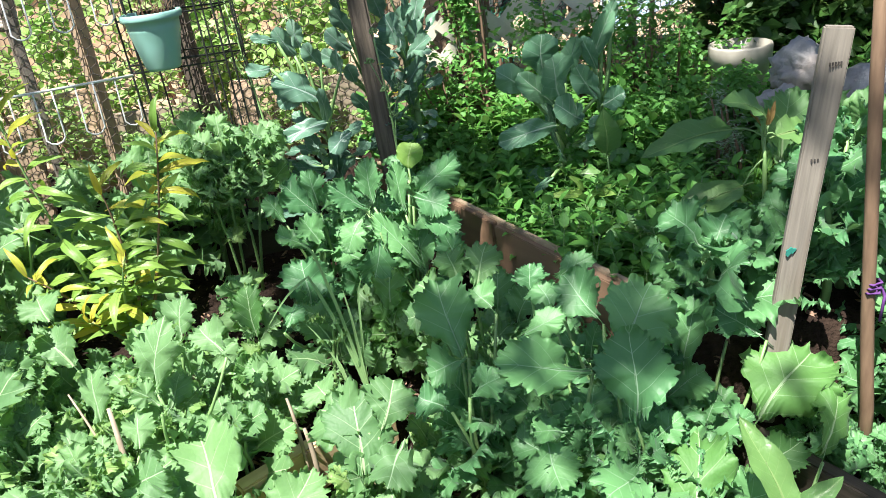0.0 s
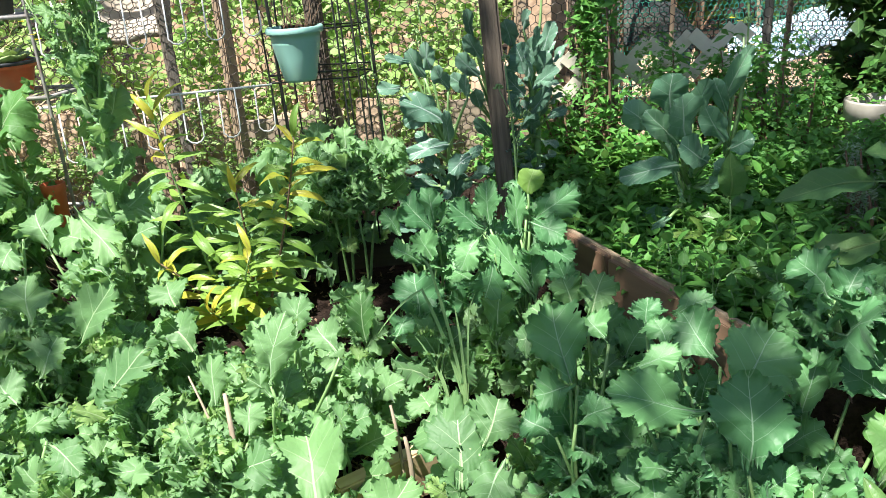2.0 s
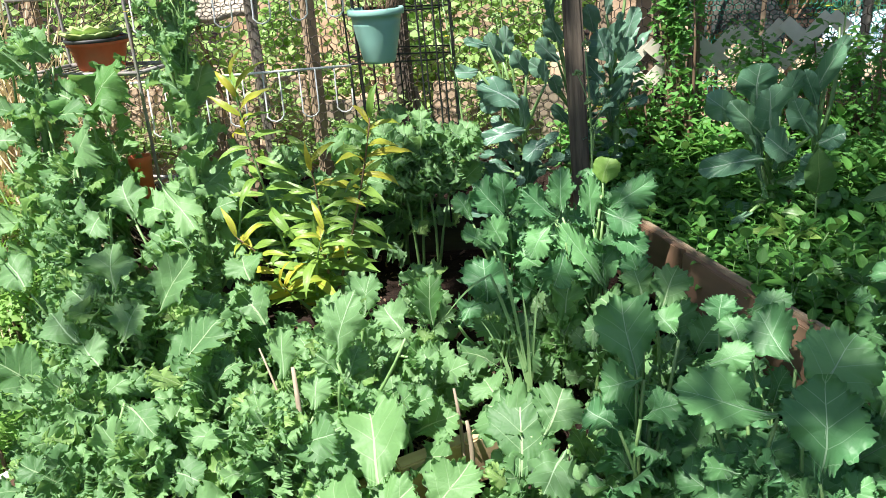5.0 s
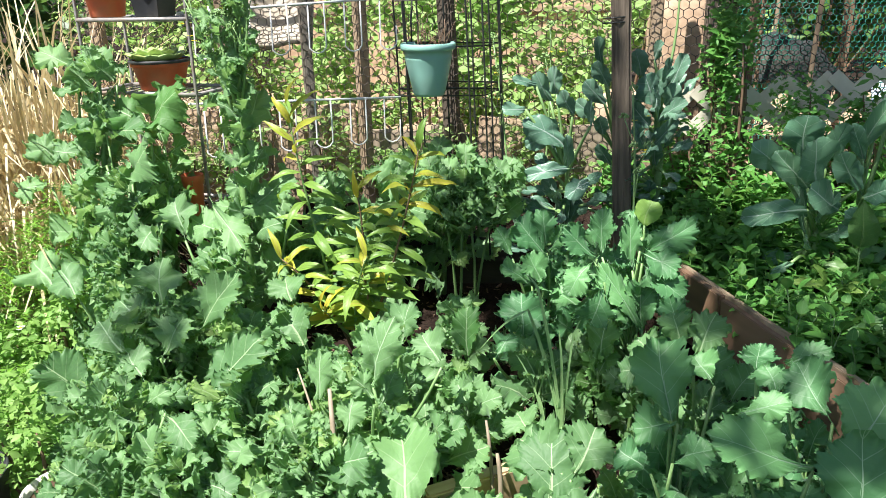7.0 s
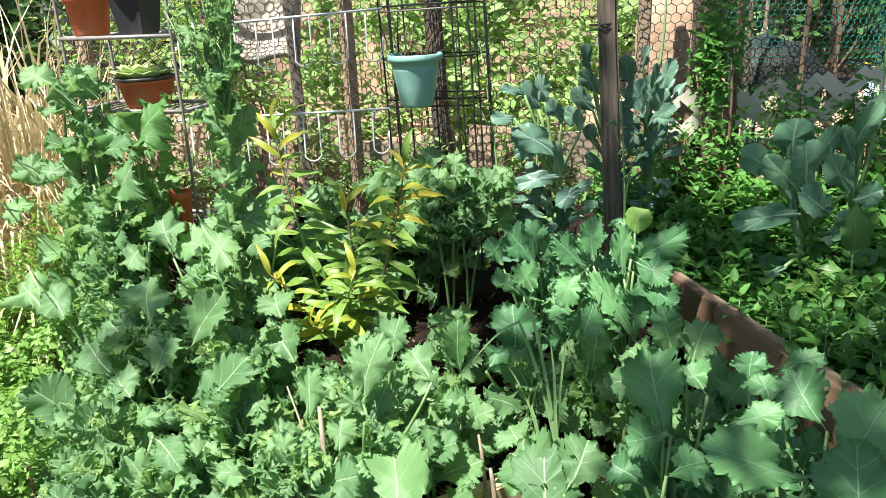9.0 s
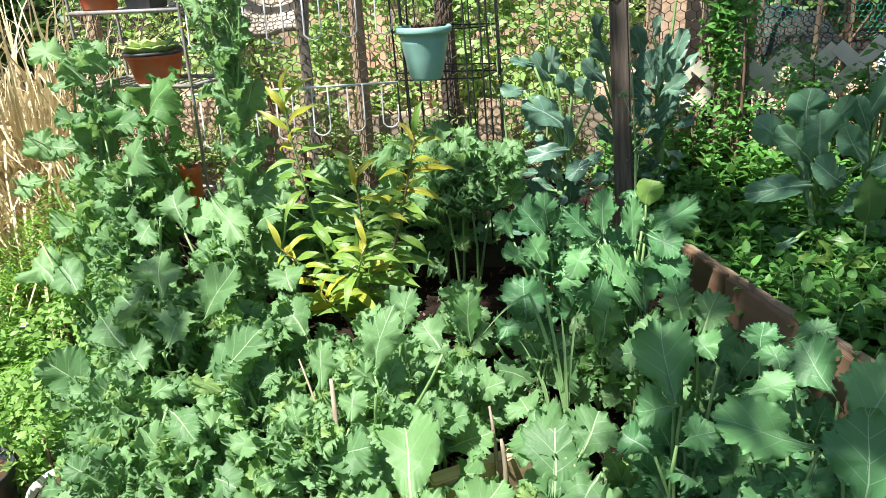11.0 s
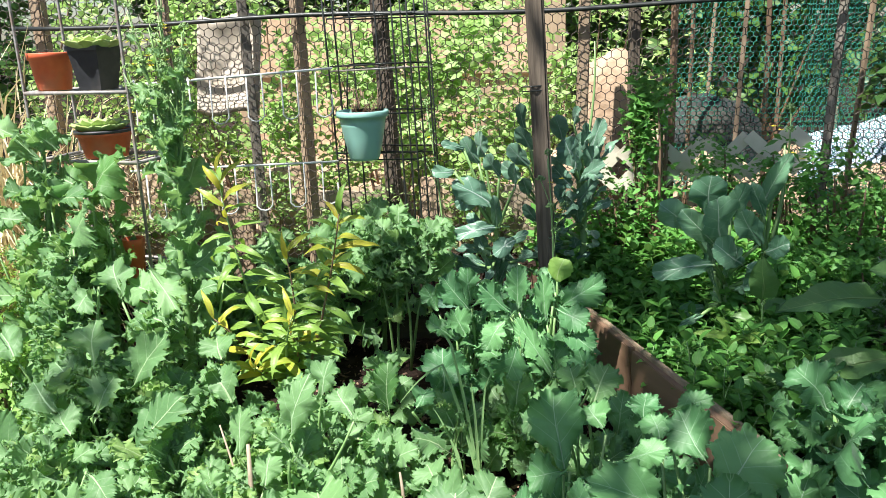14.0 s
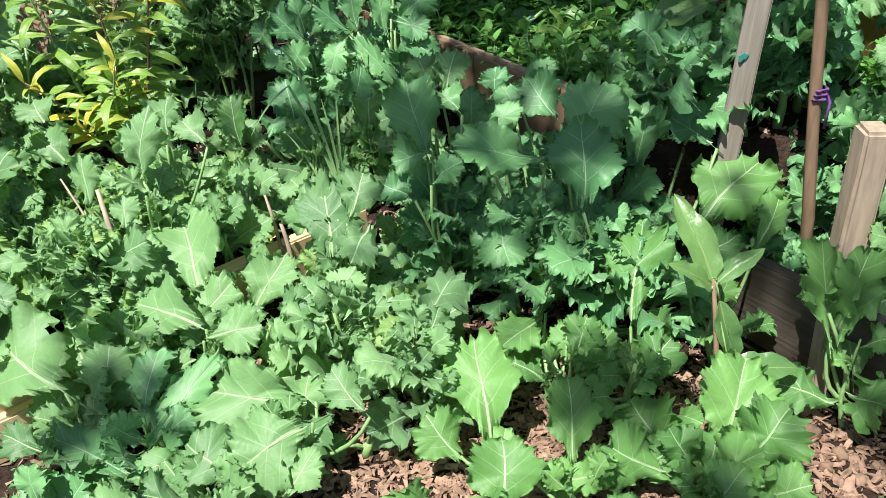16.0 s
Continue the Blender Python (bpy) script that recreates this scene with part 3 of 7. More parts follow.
def chips():
    rnd = random.Random(11)
    pieces = []
    for k in range(15000):
        near = k > 9000
        x, y = (rnd.gauss(0.3, 0.42), rnd.gauss(0.98, 0.24)) if near else (rnd.gauss(-0.05, 0.8), rnd.gauss(1.25, 0.45))
        if not near and rnd.random() < 0.15:
            x, y = rnd.uniform(-1.9, 0.1), rnd.uniform(1.5, 3.2)
        l = 0.004 + (0.026 if near else 0.020) * rnd.random() ** 2
        w, h = l * rnd.uniform(0.12, 0.45), rnd.uniform(0.001, 0.003)
        m = Matrix.Translation((x, y, land(x, y) + 0.006)) @ Euler((rnd.uniform(-0.6, 0.6), rnd.uniform(-0.6, 0.6), rnd.uniform(0, 6.3))).to_matrix().to_4x4()
        co = [m @ Vector((sx * l * rnd.uniform(0.3, 1.2), sy * w * rnd.uniform(0.15, 1.3), sz * h * rnd.uniform(0.3, 1.6))) for sz in (-1, 1) for sx, sy in ((-1, -1), (1, -1), (1, 1), (-1, 1))]
        pieces.append((co, [(3, 2, 1, 0), (4, 5, 6, 7), (0, 1, 5, 4), (1, 2, 6, 5), (2, 3, 7, 6), (3, 0, 4, 7)]))
    tagged(part("bark_mulch", joined(pieces), CHIP, smooth=False), "brown bark and wood chips scattered over the soil", "mulch", kind="stuff")


chips()


# ---- bed boards ----
def bed_boards():
    t = thing("raised_bed_edge", "pale sawn pine boards edging the kale bed", "bed edging")
    board("board", (-1.32, 1.10, 0.055), (-0.74, 1.62, 0.10), 0.13, 0.045, PINE, t, seed=1)
    board("board", (-0.72, 1.64, 0.115), (-0.34, 1.99, 0.12), 0.16, 0.05, PINE, t, seed=2)
    board("board", (-1.36, 1.02, -0.005), (-1.02, 1.32, 0.0), 0.12, 0.05, PINE, t, seed=3)
    t = thing("herb_bed_edge", "smooth brown board edging the mint bed", "bed edging")
    mid = RIM_A.lerp(RIM_B, 0.56)
    board("board", (RIM_A.x, RIM_A.y, 0.452), (mid.x, mid.y, 0.458), 0.25, 0.024, PLANK, t, seed=4)
    board("board", (mid.x + 0.004, mid.y - 0.007, 0.450), (RIM_B.x, RIM_B.y, 0.452), 0.25, 0.024, PLANK, t, seed=14)
    board("batten", (RIM_A.x + 0.03, RIM_A.y - 0.02, 0.462), (RIM_B.x + 0.02, RIM_B.y + 0.01, 0.462), 0.03, 0.02, FENCEWOOD, t, seed=15)
    t = thing("side_bed_edge", "weathered dark board edging the front bed", "bed edging")
    board("board", (0.60, 1.70, 0.15), (1.16, 0.88, 0.13), 0.24, 0.04, SHADEWOOD, t, seed=5)
    beam("stay", (0.845, 1.285, -0.2), (0.85, 1.285, 0.12), 0.05, 0.04, STICK, t, seed=6)
    t = thing("back_bed_edge", "dark weathered board at the back of the kale bed", "bed edging")
    board("board", (-1.75, 3.02, 0.34), (-0.62, 3.20, 0.37), 0.22, 0.03, SHADEWOOD, t, seed=7)


bed_boards()


# ---- kale ----
def kale_plant(at, heroes=(), mat=KALE, meshes=BROAD_LEAVES, fill=7, size=0.16, height=0.3, spread=0.16, seed=0, label="broad-leaved green kale with pale veins in the soil", name="kale_plant", lean=(0, 0), stem_r=0.011, group="kale plants", upright=0.35, start=0.2, ratio=0.98, fill_meshes=None, sprouts=0):
    """Kale: a stem, placed leaves (base, tip, width) on their stalks, and a spiral of leaves up the stem."""
    rnd = random.Random(seed)
    x, y = at
    z0 = land(x, y) - 0.02
    t = thing(name, label, "kale", (x, y, z0), group=group)
    o = Vector((x, y, z0))
    top = Vector((lean[0], lean[1], height))
    spine = [Vector((top.x * f + 0.012 * math.sin(5 * f + seed), top.y * f + 0.012 * math.cos(4 * f + seed), height * f)) for f in (0, 0.2, 0.4, 0.6, 0.8, 1.0)]
    part("stem", tube(spine, [stem_r * 1.3, stem_r * 1.2, stem_r, stem_r * 0.9, stem_r * 0.7, stem_r * 0.4], 7), STALK, t)
    for k, (bx, by, bz, tx, ty, tz, w) in enumerate(heroes):
        b, p = Vector((bx, by, bz)), Vector((tx, ty, tz))
        b, p, w = b - (p - b) * 0.08, p + (p - b) * 0.05, w * 1.04
        leaf_at(t, meshes[(k + seed) % len(meshes)], mat, b, p, w, hint=(rnd.uniform(-0.15, 0.15), -0.7 + rnd.uniform(-0.15, 0.15), 0.8))
        root = Vector((0, 0, min(height * 0.5, max(0.02, (b.z - z0) * 0.35))))
        end = b - o - (p - b).normalized() * 0.02
        part("leaf_stalk", tube(bent(root, end, -0.03, 6, 0.02 * math.sin(k * 2.3 + seed)), [0.0065, 0.006, 0.0055, 0.005, 0.0045, 0.004], 6), STALK, t)
    for k in range(fill):
        f = start + (1 - start) * (k + 0.5) / fill
        base = spine[0].lerp(spine[-1], f)
        a = k * 2.4 + seed + rnd.uniform(-0.3, 0.3)
        el = -0.05 + (upright + 0.7 * f) * rnd.uniform(0.5, 1.3)
        ln = size * rnd.uniform(0.65, 1.35) * (1.15 - 0.5 * f * f)
        out = Vector((math.cos(a) * math.cos(el), math.sin(a) * math.cos(el), math.sin(el)))
        b = o + base + out * spread * (1 - 0.75 * f) * rnd.uniform(0.25, 1.15)
        fm = fill_meshes or meshes
        leaf_at(t, fm[rnd.randrange(len(fm))], mat, b, b + out * ln, ln * ratio * rnd.uniform(0.9, 1.2), hint=(rnd.uniform(-0.5, 0.5), -0.5 + rnd.uniform(-0.5, 0.4), 0.9))
        if spread > 0.08 and f < 0.8:
            part("leaf_stalk", tube(bent(base, b - o, 0.01, 4), [0.006, 0.0055, 0.005, 0.004], 5), STALK, t)
    for k in range(int(0.7 * sprouts)):
        a, f, el = rnd.uniform(0, 6.283), rnd.uniform(0.35, 1.05), rnd.uniform(0.0, 1.2)
        out = Vector((math.cos(a) * math.cos(el), math.sin(a) * math.cos(el), math.sin(el)))
        ln = rnd.uniform(0.055, 0.115)
        b = o + spine[0].lerp(spine[-1], f) + Vector((out.x, out.y, 0)) * rnd.uniform(0.01, spread * 0.8)
        leaf_at(t, CURLY_LEAVES[rnd.randrange(8)], mat if k % 3 or mat == KALE_BLUE else KALE_FRESH, b, b + out * ln, ln * rnd.uniform(0.75, 1.0), hint=(rnd.uniform(-0.6, 0.6), -0.5, 0.8))
    return t


BIG = "large kale with broad toothed leaves and pale midribs"
# front bed
kale_plant((0.62, 1.40), [(0.65, 1.63, 0.20, 0.81, 1.75, 0.30, 0.24), (0.75, 1.50, 0.18, 0.84, 1.65, 0.24, 0.11), (0.60, 1.50, 0.14, 0.70, 1.52, 0.20, 0.12)], mat=KALE_MID, fill=6, height=0.16, size=0.134, seed=1, label=BIG)
kale_plant((0.22, 1.26), [(0.20, 1.46, 0.06, 0.28, 1.59, 0.20, 0.19), (0.18, 1.39, 0.06, 0.08, 1.31, 0.03, 0.12), (0.26, 1.25, 0.06, 0.30, 1.31, 0.12, 0.11)], mat=KALE_MID, fill=8, height=0.14, size=0.112, seed=2, label=BIG)
kale_plant((0.38, 1.18), [(0.41, 1.35, 0.10, 0.46, 1.54, 0.25, 0.17), (0.41, 1.20, 0.02, 0.49, 1.26, 0.08, 0.12)], mat=KALE_MID, meshes=LOBED_LEAVES, fill=11, height=0.20, size=0.0896, seed=3, label=BIG, sprouts=8)
kale_plant((0.05, 0.98), [(0.05, 1.06, 0.00, 0.03, 1.25, 0.12, 0.18), (0.08, 0.87, -0.04, 0.08, 0.98, 0.05, 0.17)], mat=KALE_MID, fill=6, height=0.08, size=0.101, seed=4, label=BIG)
kale_plant((0.24, 0.90), [(0.23, 0.99, -0.02, 0.23, 1.11, 0.10, 0.12), (0.18, 0.94, -0.04, 0.31, 0.96, -0.04, 0.08), (0.35, 0.96, -0.06, 0.45, 1.01, -0.01, 0.11), (0.24, 0.80, -0.02, 0.36, 0.78, 0.02, 0.12)], mat=KALE_MID, fill=8, height=0.10, size=0.112, seed=5, label=BIG)
kale_plant((0.50, 0.94), [(0.54, 1.02, -0.06, 0.63, 1.15, 0.10, 0.20), (0.41, 0.98, -0.06, 0.36, 1.03, -0.02, 0.13), (0.60, 0.93, -0.06, 0.69, 0.96, -0.06, 0.11), (0.48, 0.86, -0.04, 0.56, 0.90, 0.02, 0.13)], mat=KALE_MID, meshes=BROAD_LEAVES, fill=13, height=0.10, size=0.123, fill_meshes=LOBED_LEAVES, seed=6, label=BIG)
kale_plant((-0.40, 1.06), [(-0.38, 1.12, 0.06, -0.62, 1.16, 0.06, 0.18), (-0.36, 1.02, 0.06, -0.50, 0.95, 0.02, 0.21), (-0.38, 0.92, -0.02, -0.32, 0.99, 0.03, 0.10), (-0.22, 1.04, 0.10, -0.29, 1.10, 0.16, 0.11)], fill=10, height=0.16, size=0.112, fill_meshes=LOBED_LEAVES, seed=7, label=BIG)
kale_plant((-0.56, 0.92), [(-0.51, 0.94, 0.01, -0.61, 1.01, 0.05, 0.18), (-0.64, 1.01, 0.0, -0.75, 0.98, -0.02, 0.09), (-0.66, 0.86, 0.0, -0.78, 0.86, 0.02, 0.15), (-0.50, 0.84, 0.0, -0.44, 0.80, 0.04, 0.14)], fill=11, height=0.12, size=0.123, seed=8, label=BIG)
kale_plant((-0.95, 1.13), [(-0.96, 1.27, 0.04, -1.03, 1.40, 0.12, 0.19), (-0.86, 1.34, 0.04, -0.92, 1.44, 0.12, 0.16), (-0.98, 1.17, 0.10, -1.23, 1.35, 0.14, 0.25), (-0.88, 1.19, 0.06, -0.87, 1.27, 0.14, 0.16), (-1.00, 1.06, 0.0, -1.09, 1.08, 0.03, 0.10)], mat=KALE, fill=10, height=0.14, size=0.123, seed=9, label=BIG)
kale_plant((-0.73, 1.08), [(-0.75, 1.13, 0.06, -0.74, 1.24, 0.14, 0.13), (-0.71, 1.06, 0.02, -0.59, 1.24, 0.12, 0.10), (-0.76, 0.98, 0.0, -0.97, 1.07, 0.03, 0.13)], mat=KALE_BLUE, fill=10, height=0.14, size=0.112, seed=10, label="bluish broad-leaved kale standing in shade")
kale_plant((-0.92, 0.90), [(-0.90, 0.92, -0.04, -0.98, 0.94, 0.0, 0.13), (-0.90, 0.84, -0.02, -0.80, 0.80, 0.02, 0.14)], mat=KALE_BLUE, fill=5, height=0.08, size=0.10, seed=11, label="bluish broad-leaved kale beside the pine board")
kale_plant((-0.66, 1.40), [(-0.76, 1.44, 0.04, -0.62, 1.52, 0.15, 0.18), (-0.58, 1.52, 0.06, -0.50, 1.62, 0.17, 0.16), (-0.69, 1.36, 0.12, -0.91, 1.49, 0.13, 0.19), (-0.72, 1.52, 0.14, -0.82, 1.72, 0.26, 0.24), (-0.45, 1.31, 0.16, -0.37, 1.35, 0.20, 0.11), (-0.62, 1.30, 0.12, -0.50, 1.32, 0.14, 0.14)], fill=10, height=0.18, size=0.123, seed=12, label=BIG)
kale_plant((-0.32, 1.36), [(-0.33, 1.32, 0.18, -0.41, 1.41, 0.20, 0.10), (-0.25, 1.56, 0.25, -0.29, 1.45, 0.22, 0.14)], mat=FRILLY, meshes=LOBED_LEAVES, fill=30, size=0.134, height=0.28, spread=0.13, seed=13, label="frilly light green kale by the pine board", sprouts=18)
kale_plant((-0.12, 1.22), [(-0.09, 1.29, 0.15, -0.01, 1.41, 0.20, 0.14), (-0.03, 1.27, 0.06, -0.15, 1.24, 0.05, 0.12), (-0.20, 1.18, 0.06, -0.25, 1.21, 0.08, 0.10)], mat=FRILLY, meshes=LOBED_LEAVES, fill=23, size=0.123, height=0.26, spread=0.11, seed=14, label="frilly light green kale in the front bed", sprouts=18)
kale_plant((-0.36, 1.60), [(-0.36, 1.62, 0.28, -0.46, 1.67, 0.31, 0.20), (-0.30, 1.62, 0.28, -0.26, 1.70, 0.36, 0.16), (-0.44, 1.72, 0.31, -0.49, 1.77, 0.32, 0.12), (-0.36, 1.56, 0.20, -0.37, 1.70, 0.34, 0.20)], mat=KALE, meshes=BROAD_LEAVES, fill=15, height=0.28, size=0.123, seed=15, fill_meshes=LOBED_LEAVES, label="bright green lobed kale beside the pine board", sprouts=6)

for k, (x, y) in enumerate(((-0.84, 1.54), (-0.20, 1.46), (-0.88, 1.36))):
    kale_plant((x, y), mat=FRILLY, meshes=LOBED_LEAVES, fill=12, size=0.115, height=0.20, spread=0.12, seed=150 + k, label="light green frilly kale between the larger plants", sprouts=12)

# bluish kale along the herb bed
kale_plant((-0.06, 1.66), [(-0.09, 1.70, 0.43, -0.13, 1.80, 0.59, 0.17), (-0.09, 1.66, 0.42, -0.17, 1.62, 0.42, 0.12), (-0.14, 1.60, 0.33, -0.20, 1.62, 0.36, 0.13), (-0.05, 1.58, 0.38, 0.02, 1.56, 0.44, 0.11), (0.0, 1.80, 0.49, -0.04, 1.84, 0.53, 0.11)], mat=KALE_BLUE, meshes=LOBED_LEAVES, fill=17, height=0.40, size=0.134, spread=0.13, start=0.4, seed=16, label="tall bluish kale with lobed leaves and pale veins", lean=(0.0, 0.06), sprouts=8)
kale_plant((0.20, 1.56), [(0.19, 1.55, 0.43, -0.01, 1.50, 0.50, 0.14), (0.08, 1.65, 0.49, 0.18, 1.65, 0.53, 0.08), (0.15, 1.75, 0.50, 0.13, 1.80, 0.54, 0.11), (0.11, 1.80, 0.53, 0.11, 1.82, 0.59, 0.10), (0.26, 1.72, 0.48, 0.19, 1.80, 0.56, 0.14), (0.10, 1.50, 0.28, 0.12, 1.42, 0.20, 0.15)], mat=KALE_BLUE, meshes=BROAD_LEAVES, fill=19, height=0.40, size=0.134, fill_meshes=LOBED_LEAVES, start=0.5, sprouts=10, seed=17, label="big bluish kale with broad dappled leaves")
kale_plant((0.34, 1.54), [(0.30, 1.60, 0.45, 0.40, 1.70, 0.56, 0.20), (0.31, 1.50, 0.34, 0.32, 1.59, 0.51, 0.19), (0.30, 1.44, 0.22, 0.22, 1.34, 0.24, 0.17), (0.19, 1.85, 0.53, 0.28, 1.86, 0.58, 0.08)], mat=KALE_BLUE, fill=17, height=0.36, size=0.146, start=0.45, sprouts=8, seed=18, label="big bluish kale with broad dappled leaves")
kale_plant((0.52, 1.66), [(0.48, 1.72, 0.33, 0.51, 1.76, 0.49, 0.13), (0.67, 1.75, 0.36, 0.57, 1.79, 0.43, 0.13), (0.65, 1.90, 0.42, 0.55, 1.94, 0.47, 0.12)], mat=KALE_BLUE, fill=9, height=0.30, size=0.11, meshes=LOBED_LEAVES, seed=19, label="bluish kale beside the grey stake")
kale_plant((-0.05, 1.92), [(-0.03, 1.86, 0.53, 0.01, 1.92, 0.62, 0.12), (-0.08, 1.88, 0.54, -0.10, 1.92, 0.61, 0.11), (-0.17, 1.85, 0.46, -0.23, 1.85, 0.45, 0.11), (-0.14, 1.90, 0.48, -0.20, 1.92, 0.52, 0.11)], mat=KALE, meshes=CURLY_LEAVES, fill=17, height=0.44, size=0.123, seed=20, label="bright curly kale against the brown board", sprouts=8)
for k, (x, y, h, n) in enumerate(((0.02, 2.14, 0.36, 9), (0.12, 2.02, 0.36, 9), (0.12, 1.92, 0.40, 9), (0.24, 1.80, 0.44, 9), (0.40, 1.72, 0.46, 9), (0.58, 1.86, 0.26, 7), (0.90, 1.90, 0.42, 12), (0.98, 2.0, 0.46, 12), (1.08, 1.78, 0.40, 12), (0.14, 1.70, 0.32, 8))):
    kale_plant((x, y), mat=KALE_BLUE, meshes=LOBED_LEAVES, fill=2 * n, size=0.146, height=h, spread=0.13, seed=120 + k, label="crowded bluish kale with curled margins along the herb bed", sprouts=5)

kale_plant((-0.18, 1.72), mat=FRILLY, meshes=LOBED_LEAVES, fill=16, size=0.12, height=0.26, spread=0.12, seed=141, label="light green kale crowding over the pine board", sprouts=10)
kale_plant((0.46, 1.50), mat=KALE_BLUE, meshes=LOBED_LEAVES, fill=16, size=0.13, height=0.30, spread=0.14, seed=142, label="bluish kale with curled margins below the big leaves", sprouts=8)

# the crowded bed
MOUND = (
    ((-1.22, 1.60), 0.36, [(-1.35, 1.60, 0.33, -1.21, 1.66, 0.52, 0.18), (-1.21, 1.60, 0.26, -1.22, 1.66, 0.36, 0.14)]),
    ((-1.55, 1.50), 0.36, [(-1.55, 1.55, 0.31, -1.57, 1.47, 0.26, 0.17), (-1.63, 1.65, 0.34, -1.72, 1.71, 0.38, 0.15)]),
    ((-0.98, 1.80), 0.32, [(-1.04, 1.68, 0.35, -1.05, 1.73, 0.47, 0.11)]),
    ((-1.40, 1.86), 0.40, [(-1.52, 1.85, 0.43, -1.41, 1.91, 0.61, 0.17)]),
    ((-1.72, 1.86), 0.46, [(-1.68, 1.85, 0.50, -1.69, 1.91, 0.63, 0.20), (-1.78, 1.75, 0.36, -1.92, 1.81, 0.42, 0.16), (-1.61, 1.75, 0.38, -1.56, 1.81, 0.48, 0.16), (-1.74, 1.80, 0.43, -1.85, 1.86, 0.48, 0.16)]),
    ((-1.80, 1.72), 0.30, []),
    ((-1.22, 2.00), 0.24, [(-1.24, 1.95, 0.36, -1.34, 2.01, 0.44, 0.17), (-1.32, 2.05, 0.46, -1.38, 2.11, 0.51, 0.14)]),
    ((-1.98, 2.04), 0.48, [(-2.12, 1.95, 0.43, -2.23, 2.01, 0.50, 0.19), (-1.82, 2.05, 0.67, -1.84, 1.97, 0.62, 0.14), (-2.28, 2.00, 0.44, -2.40, 2.06, 0.50, 0.19)]),
    ((-1.00, 1.52), 0.28, [(-1.07, 1.50, 0.29, -1.04, 1.56, 0.34, 0.13), (-1.07, 1.60, 0.26, -1.13, 1.65, 0.30, 0.13), (-0.93, 1.62, 0.29, -0.93, 1.67, 0.36, 0.11)]),
    ((-1.46, 1.30), 0.22, [(-1.51, 1.50, 0.33, -1.60, 1.45, 0.27, 0.16), (-1.35, 1.42, 0.37, -1.25, 1.37, 0.34, 0.12), (-1.50, 1.38, 0.21, -1.54, 1.33, 0.29, 0.12), (-1.42, 1.38, 0.26, -1.44, 1.33, 0.21, 0.10)]),
    ((-1.66, 2.14), 0.50, [(-1.64, 2.15, 0.64, -1.79, 2.21, 0.66, 0.15), (-1.58, 2.10, 0.55, -1.74, 2.16, 0.57, 0.15), (-1.79, 2.15, 0.63, -1.85, 2.21, 0.74, 0.17)]),
    ((-1.30, 1.36), 0.26, [(-1.41, 1.45, 0.24, -1.36, 1.51, 0.32, 0.12), (-1.16, 1.40, 0.26, -1.14, 1.46, 0.32, 0.12)]),
    ((-1.70, 1.52), 0.24, [(-1.83, 1.62, 0.26, -1.93, 1.57, 0.39, 0.18), (-1.69, 1.35, 0.18, -1.58, 1.30, 0.14, 0.15)]))
for k, (at, h, placed) in enumerate(MOUND):
    kale_plant(at, placed, mat=FRILLY if k % 3 else KALE, meshes=(BROAD_LEAVES, LOBED_LEAVES, LOBED_LEAVES)[k % 3], fill=23, fill_meshes=LOBED_LEAVES if k % 2 else CURLY_LEAVES, size=0.115, height=h, spread=0.17, seed=30 + k, label="frilly curled kale, light green, in the crowded bed", stem_r=0.012, start=0.2, sprouts=44)

# young plants round the dark soil
YOUNG = (
    ((-0.72, 2.02), KALE_MID, [(-0.71, 2.05, 0.35, -0.73, 2.10, 0.48, 0.12)]),
    ((-0.88, 1.72), FRILLY, [(-0.88, 1.72, 0.41, -0.84, 1.77, 0.58, 0.15), (-0.71, 1.75, 0.47, -0.77, 1.80, 0.52, 0.12), (-0.85, 1.65, 0.35, -0.84, 1.70, 0.30, 0.10)]),
    ((-0.68, 1.92), FRILLY, [(-0.69, 1.95, 0.18, -0.67, 2.00, 0.31, 0.12)]),
    ((-0.50, 2.10), KALE, [(-0.48, 2.12, 0.18, -0.50, 2.17, 0.30, 0.10), (-0.40, 2.12, 0.12, -0.34, 2.14, 0.20, 0.10)]),
    ((-0.57, 2.28), KALE_BLUE, [(-0.58, 2.24, 0.33, -0.59, 2.30, 0.47, 0.19), (-0.61, 2.05, 0.36, -0.58, 2.10, 0.40, 0.10)]),
    ((-0.88, 1.94), FRILLY, [(-0.87, 1.90, 0.44, -0.85, 1.95, 0.55, 0.12), (-0.95, 1.92, 0.36, -1.02, 1.96, 0.46, 0.14)]),
    ((-0.72, 1.74), KALE, [(-0.72, 1.75, 0.20, -0.77, 1.80, 0.25, 0.12)]),
    ((-0.32, 2.20), KALE_MID, [(-0.32, 2.2, 0.30, -0.30, 2.26, 0.42, 0.14)]),
    ((-0.82, 2.30), FRILLY, [(-0.82, 2.30, 0.20, -0.83, 2.34, 0.31, 0.10), (-0.90, 2.30, 0.16, -0.97, 2.32, 0.22, 0.09)]),
    ((0.02, 2.14), KALE_BLUE, [(0.02, 2.14, 0.30, 0.04, 2.18, 0.42, 0.13), (0.08, 2.06, 0.30, 0.13, 2.08, 0.40, 0.13)]))
for k, (at, mat, placed) in enumerate(YOUNG):
    kale_plant(at, placed, mat=mat, meshes=LOBED_LEAVES if k % 3 else BROAD_LEAVES, fill=10, size=0.112, height=0.24 + 0.1 * (len(placed) > 1), spread=0.07, seed=50 + k, label="small young kale with few lobed leaves on dark soil", name="young_kale", group="young kale plants", stem_r=0.006, sprouts=6)
